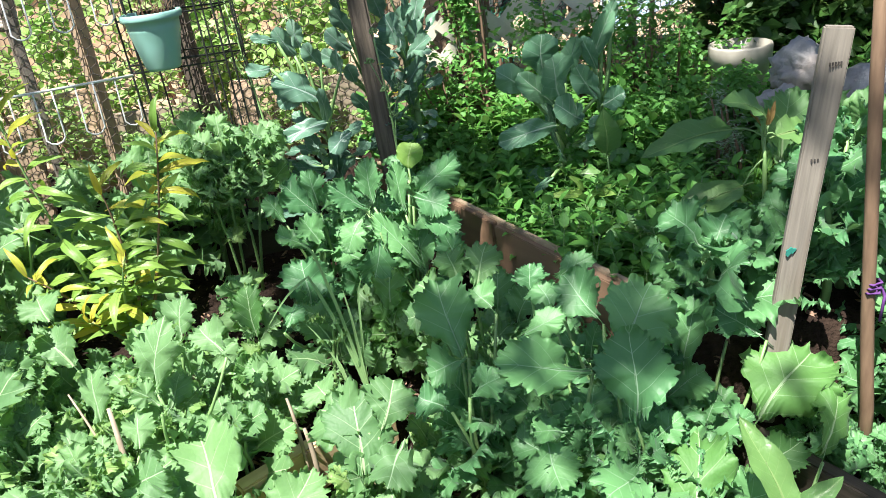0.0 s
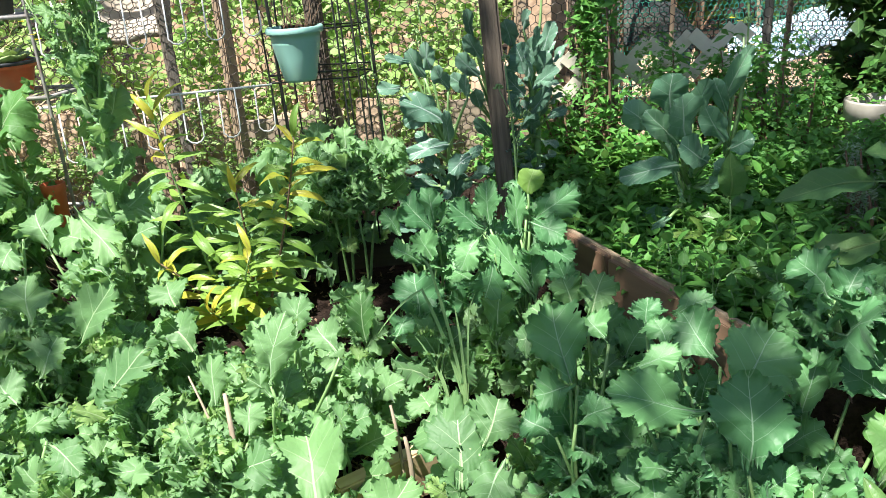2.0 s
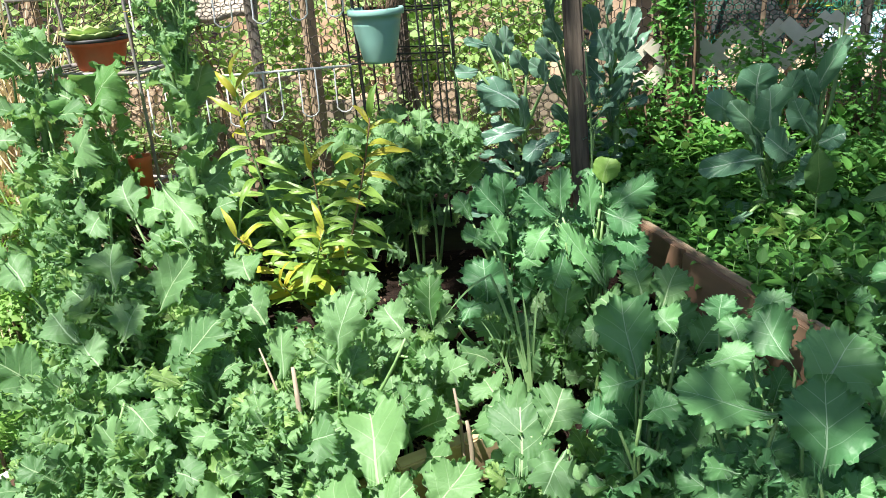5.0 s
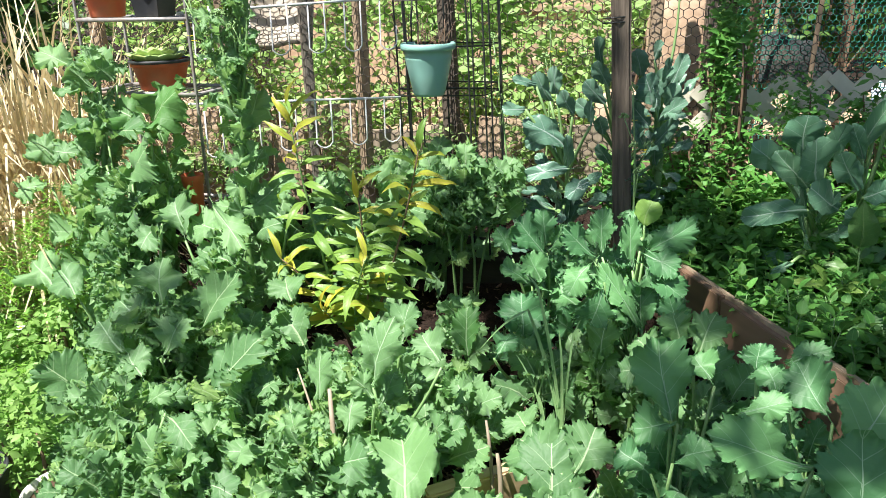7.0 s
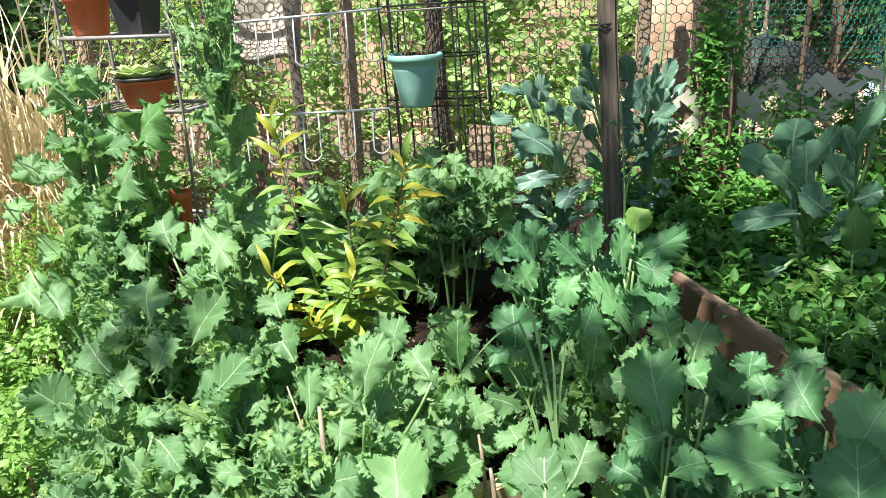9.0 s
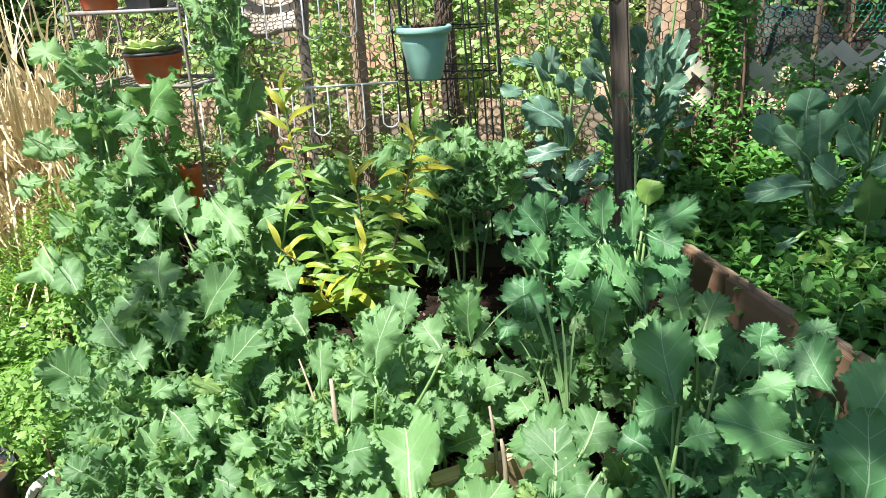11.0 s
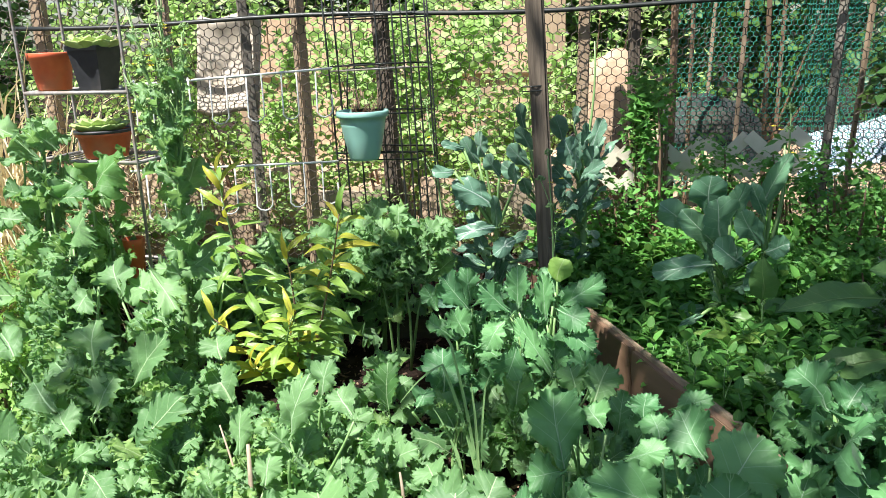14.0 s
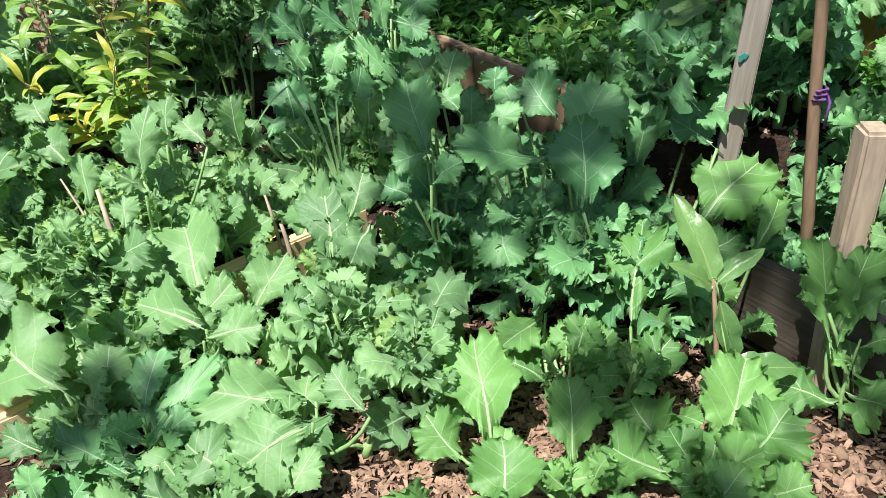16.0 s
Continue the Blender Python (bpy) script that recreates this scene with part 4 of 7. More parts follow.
for k, (x, y, h, n, s) in enumerate(((-0.10, 2.0, 0.30, 7, 0.13), (0.0, 2.16, 0.30, 7, 0.13), (-0.98, 2.12, 0.20, 5, 0.14), (-0.86, 2.10, 0.12, 4, 0.10), (-0.20, 2.14, 0.24, 6, 0.13), (-0.62, 2.46, 0.14, 3, 0.12), (-0.36, 2.36, 0.2, 5, 0.13))):
    kale_plant((x, y), mat=KALE if k % 2 else FRILLY, meshes=LOBED_LEAVES, fill=2 * n, size=s, height=h, spread=0.08, seed=80 + k, label="small young kale with few lobed leaves on dark soil", name="young_kale", group="young kale plants", stem_r=0.006, sprouts=4)
kale_plant((-0.58, 2.58), [(-0.58, 2.56, 0.52, -0.68, 2.58, 0.64, 0.13), (-0.57, 2.58, 0.55, -0.58, 2.60, 0.67, 0.11), (-0.62, 2.48, 0.43, -0.71, 2.48, 0.49, 0.09), (-0.54, 2.56, 0.54, -0.46, 2.56, 0.63, 0.10), (-0.57, 2.50, 0.43, -0.62, 2.52, 0.53, 0.11), (-0.70, 2.56, 0.51, -0.75, 2.58, 0.59, 0.09)], mat=KALE_BLUE, meshes=LOBED_LEAVES, fill=8, size=0.12, height=0.42, spread=0.08, seed=64, label="bluish frilly kale near the dark post", sprouts=6)
for k, (x, y, h, n, s) in enumerate(((-0.52, 2.74, 0.38, 8, 0.14), (-0.42, 2.90, 0.36, 8, 0.14), (-0.40, 2.54, 0.36, 7, 0.14))):
    kale_plant((x, y), mat=KALE_BLUE, meshes=LOBED_LEAVES, fill=int(1.6 * n), size=s, height=h, spread=0.13, seed=60 + k, label="frilly green kale near the dark post", sprouts=6)

# tall bolting plants
BOLT = "tall bolting kale with a thick stem and small leaves"
kale_plant((-0.24, 2.40), [(-0.35, 2.42, 0.60, -0.36, 2.44, 0.73, 0.10), (-0.38, 2.36, 0.60, -0.47, 2.33, 0.69, 0.10), (-0.20, 2.42, 0.60, -0.05, 2.42, 0.71, 0.11), (-0.25, 2.40, 0.57, -0.27, 2.42, 0.72, 0.08), (-0.20, 2.38, 0.60, -0.10, 2.34, 0.56, 0.11), (-0.19, 2.36, 0.56, -0.08, 2.32, 0.49, 0.11), (-0.09, 2.26, 0.41, -0.12, 2.28, 0.51, 0.10), (-0.20, 2.34, 0.36, -0.22, 2.38, 0.52, 0.11), (-0.22, 2.32, 0.39, -0.35, 2.36, 0.57, 0.09), (-0.38, 2.34, 0.56, -0.44, 2.30, 0.47, 0.11), (-0.33, 2.28, 0.50, -0.36, 2.24, 0.37, 0.13)], mat=KALE_BLUE, meshes=BROAD_LEAVES, fill=12, fill_meshes=LOBED_LEAVES, size=0.13, height=0.60, spread=0.06, seed=70, label=BOLT, lean=(0.02, 0.06), stem_r=0.015, sprouts=8)
kale_plant((-1.66, 2.34), [(-1.54, 2.40, 0.63, -1.73, 2.46, 0.70, 0.16), (-1.67, 2.20, 0.70, -1.53, 2.12, 0.59, 0.13)], mat=FRILLY, meshes=LOBED_LEAVES, fill=27, size=0.146, height=1.22, spread=0.04, seed=71, label=BOLT, lean=(-0.02, 0.1), stem_r=0.016, sprouts=22)
kale_plant((-2.06, 2.20), [(-2.02, 2.22, 0.80, -1.90, 2.19, 0.94, 0.21), (-1.93, 2.30, 0.78, -1.90, 2.27, 0.86, 0.13), (-2.20, 2.25, 0.82, -2.29, 2.22, 0.78, 0.12), (-2.09, 2.20, 0.72, -2.17, 2.26, 0.78, 0.14), (-2.16, 2.30, 0.95, -1.99, 2.27, 0.96, 0.13)], mat=KALE, meshes=BROAD_LEAVES, fill=28, fill_meshes=LOBED_LEAVES, size=0.16, height=0.76, spread=0.12, seed=72, label="tall dark kale with large leaves beside the shelf", stem_r=0.018, sprouts=24)
kale_plant((-2.36, 2.30), [(-2.34, 2.34, 1.19, -2.46, 2.31, 1.24, 0.13), (-2.28, 2.34, 1.10, -2.39, 2.31, 1.09, 0.09), (-2.43, 2.30, 0.83, -2.54, 2.27, 0.91, 0.15), (-2.32, 2.28, 0.86, -2.41, 2.25, 0.88, 0.12), (-2.16, 2.34, 1.14, -2.21, 2.31, 1.21, 0.11), (-2.48, 2.25, 0.73, -2.60, 2.22, 0.72, 0.13)], mat=FRILLY, meshes=CURLY_LEAVES, fill=30, fill_meshes=LOBED_LEAVES, size=0.15, height=1.16, spread=0.08, seed=73, label=BOLT, lean=(0.14, 0.04), stem_r=0.015, sprouts=22)
kale_plant((-2.02, 2.38), [(-2.02, 2.36, 0.97, -1.83, 2.33, 1.12, 0.20), (-2.05, 2.34, 0.96, -2.18, 2.34, 1.04, 0.16)], mat=KALE_MID, meshes=LOBED_LEAVES, fill=14, size=0.16, height=0.86, spread=0.10, seed=78, label="dark kale leaves shading the lower shelf", stem_r=0.015, start=0.45, sprouts=8)
kale_plant((-2.04, 2.12), mat=KALE, meshes=CURLY_LEAVES, fill=23, size=0.157, height=0.56, spread=0.12, seed=79, label="leafy kale in front of the plant shelf", stem_r=0.015, sprouts=16)
for k, (x, y, h) in enumerate(((-0.98, 2.86, 0.66), (-0.93, 2.88, 0.68), (-1.02, 2.90, 0.60), (-0.96, 2.92, 0.64))):
    kale_plant((x, y), mat=FRILLY, meshes=CURLY_LEAVES, fill=15, size=0.134, height=h, spread=0.05, seed=74 + k, label="leggy frilly kale with bare pale stalks", lean=(0.09 * (k - 1.2), 0.0), stem_r=0.0055, start=0.6, sprouts=10)
for k, (x, y, h) in enumerate(((-1.30, 2.95, 0.58), (-1.55, 2.88, 0.54), (-1.12, 3.08, 0.60), (-1.75, 2.72, 0.46), (-1.45, 2.70, 0.42))):
    kale_plant((x, y), mat=FRILLY, meshes=CURLY_LEAVES, fill=21, size=0.157, height=h, spread=0.13, seed=84 + k, label="frilly kale in half shade below the hook rack", sprouts=14)


# ---- broccoli ----
def broccoli(at, height, rows, seed, label, tall=0.0, reach=0.08, mat=BROCCOLI):
    """Smooth glaucous leaves on a thick stem; rows of azimuth, elevation, height share, length, width."""
    x, y = at
    z0 = land(x, y) - 0.02
    t = thing("broccoli_plant", label, "broccoli", (x, y, z0), group="broccoli plants")
    o = Vector((x, y, z0))
    part("stem", tube(bent((0, 0, 0), (0.02, 0.02, height), 0, 6, 0.02), [0.02, 0.019, 0.017, 0.015, 0.012, 0.008], 8), STALK, t)
    for k, (az, el, f, ln, w) in enumerate(rows):
        a, e = radians(az), radians(el)
        out = Vector((math.sin(a) * math.cos(e), -math.cos(a) * math.cos(e), math.sin(e)))
        root = Vector((0.02 * f, 0.02 * f, height * f))
        b = root + out * reach * (1 + 0.5 * math.sin(k * 1.9))
        leaf_at(t, SMOOTH_LEAVES[(k + seed) % 5], mat, o + b, o + b + out * ln, w, hint=(math.sin(k * 2.1) * 0.4, -0.7, 0.6), unit=0.74)
        part("leaf_stalk", tube(bent(root, b, 0.005, 4), [0.008, 0.0075, 0.007, 0.006], 6), STALK, t)
    if tall:
        part("flower_stem", tube(bent((0.02, 0.02, height), (0.06, 0.05, height + tall), 0, 6, 0.02), [0.008, 0.007, 0.006, 0.005, 0.004, 0.003], 6), STALK, t)
    return t


def many(seed, n, az0, az1, lo=0.3):
    r = random.Random(seed)
    return [(r.uniform(az0, az1), r.uniform(-10, 75), r.uniform(lo, 1.0), r.uniform(0.08, 0.17), r.uniform(0.03, 0.08)) for _ in range(n)]


def broccoli_placed(at, height, leaves, seed, label, mat=BROCCOLI, tall=0.0, extra=()):
    """The same, its leaves given by blade base, tip and width."""
    t = broccoli(at, height, extra, seed, label, tall, 0.10, mat)
    o = t.matrix_basis.translation
    for k, (bx, by, bz, tx, ty, tz, w) in enumerate(leaves):
        b, p = Vector((bx, by, bz)), Vector((tx, ty, tz))
        leaf_at(t, SMOOTH_LEAVES[(k + seed) % 5], mat, b, p, w * (0.88 if mat == BROCCOLI_DARK else 1.05), hint=(math.sin(k * 2.1) * 0.4, -0.8, 0.5), unit=0.66)
        root = Vector((0.015, 0.015, max(0.05, min(height, bz - o.z - 0.10))))
        part("leaf_stalk", tube(bent(root, b - o, 0.01, 5), [0.008, 0.0075, 0.007, 0.006, 0.0055], 6), STALK, t)
    return t


broccoli_placed((0.33, 2.86), 0.26, [(0.28, 2.92, 0.83, 0.28, 2.89, 0.99, 0.14), (0.32, 2.80, 0.76, 0.29, 2.77, 0.93, 0.15), (0.30, 2.82, 0.74, 0.18, 2.79, 0.88, 0.09), (0.20, 2.82, 0.80, 0.10, 2.79, 0.90, 0.10), (0.36, 2.88, 0.83, 0.40, 2.85, 0.97, 0.08), (0.46, 2.82, 0.75, 0.38, 2.79, 0.88, 0.09), (0.40, 2.78, 0.68, 0.29, 2.75, 0.76, 0.11), (0.30, 2.75, 0.68, 0.08, 2.72, 0.65, 0.09), (0.47, 2.76, 0.64, 0.41, 2.73, 0.69, 0.07)], 1, "bluish broccoli plant with smooth waxy leaves among mint", extra=many(8, 9, -120, 120, 0.5))
broccoli_placed((0.47, 2.90), 0.34, [(0.46, 2.90, 0.86, 0.53, 2.87, 1.05, 0.07), (0.48, 2.82, 0.72, 0.56, 2.79, 0.76, 0.08), (0.47, 2.88, 0.84, 0.42, 2.86, 0.97, 0.06), (0.50, 2.90, 0.95, 0.55, 2.90, 1.07, 0.05)], 2, "slim bolting broccoli with upright leaves and yellow flowers", tall=0.42)
broccoli_placed((-0.60, 3.08), 0.60, [(-0.56, 2.98, 0.73, -0.74, 2.94, 0.70, 0.09), (-0.59, 3.05, 0.81, -0.76, 3.01, 0.92, 0.13), (-0.63, 3.08, 1.01, -0.63, 3.04, 1.13, 0.09), (-0.71, 3.05, 1.05, -0.80, 3.01, 1.08, 0.05), (-0.74, 3.00, 0.96, -0.83, 2.96, 0.96, 0.07), (-0.48, 3.00, 0.90, -0.47, 2.96, 1.01, 0.05), (-0.47, 2.95, 0.69, -0.56, 2.91, 0.63, 0.09), (-0.64, 3.06, 0.88, -0.74, 3.02, 0.80, 0.10), (-0.56, 3.06, 0.94, -0.60, 3.02, 1.04, 0.08), (-0.66, 3.10, 0.98, -0.72, 3.06, 1.10, 0.08)], 3, "broad dusky bluish broccoli plant beside the dark post", BROCCOLI_DARK, extra=many(3, 28, -130, 70))
broccoli_placed((-0.40, 3.16), 0.66, [(-0.44, 3.08, 0.98, -0.52, 3.04, 1.07, 0.09), (-0.46, 3.10, 1.13, -0.48, 3.06, 1.24, 0.06), (-0.43, 3.10, 1.04, -0.47, 3.06, 1.15, 0.08), (-0.44, 3.06, 0.86, -0.45, 3.02, 0.94, 0.07), (-0.48, 3.12, 0.92, -0.56, 3.08, 0.98, 0.09)], 6, "tall bluish broccoli behind the dark post", BROCCOLI_DARK, extra=many(6, 12, -120, 120, 0.5))
broccoli_placed((-0.25, 3.18), 0.62, [(-0.31, 3.15, 1.08, -0.33, 3.11, 1.19, 0.09), (-0.25, 3.12, 0.98, -0.30, 3.08, 1.09, 0.14), (-0.26, 3.15, 1.02, -0.18, 3.11, 1.12, 0.07), (-0.23, 3.12, 0.91, -0.12, 3.08, 1.00, 0.07), (-0.24, 3.10, 0.82, -0.15, 3.06, 0.93, 0.07), (-0.17, 3.10, 0.80, -0.09, 3.06, 0.84, 0.06), (-0.26, 3.10, 0.89, -0.34, 3.06, 0.98, 0.09), (-0.27, 3.08, 0.79, -0.32, 3.04, 0.91, 0.07), (-0.26, 3.15, 1.14, -0.23, 3.11, 1.22, 0.06), (-0.20, 3.16, 0.94, -0.16, 3.12, 1.06, 0.09)], 4, "tall bluish broccoli by the netting", BROCCOLI_DARK, tall=0.5, extra=many(4, 24, -70, 140))


# ---- mint ----
def mint_mesh(seed, height, pairs):
    rnd = random.Random(seed)
    pieces = []
    spine = bent((0, 0, 0), (rnd.uniform(-0.03, 0.03), rnd.uniform(-0.03, 0.03), height), 0, 6, rnd.uniform(-0.02, 0.02))
    for k in range(pairs):
        f = 0.12 + 0.88 * (k + 1) / pairs
        q = f * 5
        i = min(4, int(q))
        base = spine[i].lerp(spine[i + 1], q - i)
        a0 = k * math.pi / 2 + rnd.uniform(-0.3, 0.3)
        ln = (0.058 if k < pairs - 2 else 0.048) * rnd.uniform(0.8, 1.25)
        el = 0.05 + 0.8 * f ** 4 + rnd.uniform(-0.25, 0.2)
        for s in (0, math.pi):
            a = a0 + s
            out = Vector((math.cos(a) * math.cos(el), math.sin(a) * math.cos(el), math.sin(el)))
            side = Vector((-math.sin(a), math.cos(a), 0))
            up = side.cross(out) * -1
            verts, uvs = [], []
            for i2, (fy, w, dz) in enumerate(((0.06, 0.05, 0), (0.25, 0.23, 0.03), (0.5, 0.285, 0.02), (0.8, 0.18, -0.07), (1.0, 0.015, -0.18))):
                for u in (-1, 0, 1):
                    verts.append(base + out * fy * ln + side * u * w * ln + up * (dz + (0.07 if u else 0)) * ln)
                    uvs.append((0.5 + u * w, fy))
            faces = [(i2 * 3 + j, i2 * 3 + j + 1, i2 * 3 + j + 4, i2 * 3 + j + 3) for i2 in range(4) for j in range(2)]
            pieces.append((verts, faces, uvs))
    me = mesh_of("foliage", *joined(pieces))
    me.materials.append(MINT)
    me.shade_smooth()
    sv, sf = tube(spine, [0.003, 0.003, 0.0026, 0.0022, 0.002, 0.0015], 5)
    st = mesh_of("mint_stem", sv, sf)
    st.materials.append(STALK)
    st.shade_smooth()
    return me, st


MINTS = [mint_mesh(100 + k, 0.12 + 0.035 * k, 4 + k) for k in range(7)]


def mint_bed():
    """The nearest 290 sprigs as plants of their own, the rest of the bed as one mass."""
    rnd = random.Random(5)
    spots = []
    while len(spots) < 1150:
        x, y = rnd.uniform(-0.5, 1.75), rnd.uniform(1.95, 3.62)
        if side_of(RIM_A, RIM_B, x, y) < 0.03 or (y < 2.25 and x > 0.9):
            continue
        spots.append((x, y))
    spots.sort(key=lambda q: q[1])
    rest = []
    for n, (x, y) in enumerate(spots):
        back = smooth(y, 2.75, 3.3)
        k = min(6, int(rnd.uniform(0, 3) + 3.5 * back))
        leaves, st = MINTS[k]
        m = pose(x, y, land(x, y) - 0.01, rnd.uniform(-20, 20), rnd.uniform(-20, 20), rnd.uniform(0, 360)) @ Matrix.Scale(rnd.uniform(0.8, 1.25) * (1 - 0.12 * back), 4)
        if n < 290:
            root = new("mint_plant", st)
            root.matrix_basis = m
            tagged(root, "dark green mint with toothed pointed leaves", "mint", "mint plants")
            f = new("foliage", leaves)
            f.parent = root
        else:
            lay = leaves.uv_layers[0].data
            uvs = [(0.5, 0.5)] * len(leaves.vertices)
            for lp in leaves.loops:
                uvs[lp.vertex_index] = tuple(lay[lp.index].uv)
            rest.append(([m @ v.co for v in leaves.vertices], [tuple(q.vertices) for q in leaves.polygons], uvs))
            rest.append(([m @ v.co for v in st.vertices], [tuple(q.vertices) for q in st.polygons]))
    tagged(part("mint_mass", joined(rest), MINT), "dense dark green mint filling the bed", "mint", kind="stuff")


mint_bed()


# ---- fence ----
def fence_y(x):
    return 3.73 + 0.17 * x


def hex_net(name, a, b, z0, z1, cell, r, mat, parent, label="", bow=0.03, seed=0):
    """Hexagonal wire netting between two ground points, as fine round wires."""
    a, b = Vector(a), Vector(b)
    along = b - a
    length = along.length
    along.normalize()
    out = Vector((-along.y, along.x))
    h = cell * 0.577
    segs = []
    rows = int((z1 - z0) / (h * 1.5))
    cols = int(length / cell)
    for j in range(rows):
        for i in range(cols):
            s = (i + (0.5 if j % 2 else 0)) * cell
            z = z0 + j * h * 1.5
            top, left, right = (s, z + h), (s - cell / 2, z + h * 1.5), (s + cell / 2, z + h * 1.5)
            segs += [((s, z), top), (top, left), (top, right)]
    verts, faces = [], []
    for p, q in segs:
        n = len(verts)
        ends = []
        for s, z in (p, q):
            w = bow * noise.noise(Vector((s * 2.2, z * 2.2, seed)))
            s2 = s + 0.25 * cell * noise.noise(Vector((s * 5, z * 5, seed + 4)))
            ends.append(Vector((a.x + along.x * s2 + out.x * w, a.y + along.y * s2 + out.y * w, z + 0.2 * cell * noise.noise(Vector((s * 6, z * 6, seed + 8))))))
        d = (ends[1] - ends[0]).normalized()
        o = Vector((out.x, out.y, 0))
        e = d.cross(o)
        for c in ends:
            verts += [c + e * r, c - e * r * 0.5 + o * r * 0.87, c - e * r * 0.5 - o * r * 0.87]
        faces += [(n, n + 1, n + 4, n + 3), (n + 1, n + 2, n + 5, n + 4), (n + 2, n, n + 3, n + 5)]
    return tagged(part(name, (verts, faces, None), mat, parent), label, kind="stuff")


def fence():
    t = thing("netting_fence", "rusty hexagonal wire netting on rough wooden stakes", "fence", kind="structure")
    for k, (x, z, w, dx, mat) in enumerate(((-3.0, 1.9, 0.07, 0.0, FENCEWOOD), (-2.36, 1.75, 0.06, 0.02, FENCEWOOD), (-1.92, 1.8, 0.055, -0.02, STAKEWOOD), (-1.66, 1.9, 0.06, 0.0, FENCEWOOD), (-1.21, 1.9, 0.075, -0.06, DARKWOOD), (-0.31, 1.85, 0.055, 0.02, FENCEWOOD), (-0.05, 1.9, 0.05, -0.02, DARKWOOD), (0.13, 1.8, 0.03, -0.02, TWIG), (0.8, 1.85, 0.045, 0.05, STAKEWOOD), (1.5, 1.9, 0.06, 0.0, FENCEWOOD))):
        beam("stake", (x, fence_y(x) + 0.05, 0.2), (x + dx, fence_y(x) + 0.05, z), w, w * 0.8, mat, t, seed=k, turn=20 * k)
    hex_net("netting", (-3.2, fence_y(-3.2)), (1.7, fence_y(1.7)), 0.36, 1.85, 0.046, 0.0023, WIRE, t, "rusty hexagonal netting")
    for k, z in enumerate((1.62,)):
        part("top_strap", tube([(x, fence_y(x) - 0.02, z + 0.012 * math.sin(3 * x)) for x in np.linspace(-3.1, 1.6, 20)], 0.012, 5), BLACKWIRE, t, "black plastic strap")


fence()


def main_post():
    t = thing("garden_post", "dark weathered square wooden post standing in the bed", "post")
    beam("post", (-0.325, 3.0, 0.15), (-0.425, 3.0, 2.2), 0.08, 0.07, DARKWOOD, t, seed=31, turn=8, cuts=16)
    part("tie", tube([(-0.395 + 0.052 * math.cos(k * 0.7), 3.0 + 0.048 * math.sin(k * 0.7), 1.28 + 0.002 * k) for k in range(20)], 0.003, 5), BLACKWIRE, t, "dark wire tie")


main_post()


# ---- hook rack, cage and wall pot ----
def hook_rack():
    a, b = Vector((-1.95, 2.56, 0)), Vector((-1.29, 3.05, 0))
    t = thing("hook_rack", "white coated wire rack with rows of long hooks", "rack")
    for z in (1.0, 1.385):
        rail = part("rail", tube([a.lerp(b, f) + Vector((0, 0, z + (0.02 - 0.03 * f if z < 1.2 else -0.02 + 0.03 * f))) for f in (-0.05, 0.3, 0.6, 1.0)], 0.005, 8), WHITEWIRE, t)
        for k in range(6):
            f = 0.02 + k * 0.178
            p, q = a.lerp(b, f), a.lerp(b, f + 0.095)
            zz = z + 0.0
            loop = [p + Vector((0, 0, zz)), p + Vector((0, -0.005, zz - 0.15))]
            for s in range(1, 6):
                w = math.pi * s / 6
                loop.append(p.lerp(q, 0.5 - 0.5 * math.cos(w)) + Vector((0, -0.02, zz - 0.15 - 0.045 * math.sin(w))))
            loop += [q + Vector((0, -0.03, zz - 0.15)), q + Vector((0, -0.03, zz - (0.0 if k < 5 else 0.1)))]
            part("hook", tube(loop, 0.0032, 6), WHITEWIRE, rail)


hook_rack()


def wire_cage():
    t = thing("wire_cage", "black coated wire cage with square mesh", "plant cage")
    x0, x1, y0, y1 = -1.31, -0.93, 3.08, 3.36
    for k, (x, y) in enumerate([(x0, y0), (x1, y0), (x0, y1), (x1, y1)] + [(x0 + (x1 - x0) * f, y0) for f in (0.12, 0.82)] + [(x0 + (x1 - x0) * f, y1) for f in (0.33, 0.66)] + [(x1, y0 + 0.1), (x0, y0 + 0.1), (x1 + 0.02, y0 + 0.18)]):
        part("upright", tube(bent((x + 0.02, y, 0.3), (x - 0.03, y, 1.9), 0, 5, 0.006), 0.0042, 6), BLACKWIRE, t)
    for k, z in enumerate((0.62, 0.99, 1.02, 1.19, 1.38, 1.40, 1.6, 1.8)):
        part("ring", tube([(x0, y0, z), (x1, y0, z + 0.01), (x1, y1, z), (x0, y1, z), (x0, y0, z)], 0.0036, 6), BLACKWIRE if k not in (4,) else SHELFWIRE, t)


wire_cage()


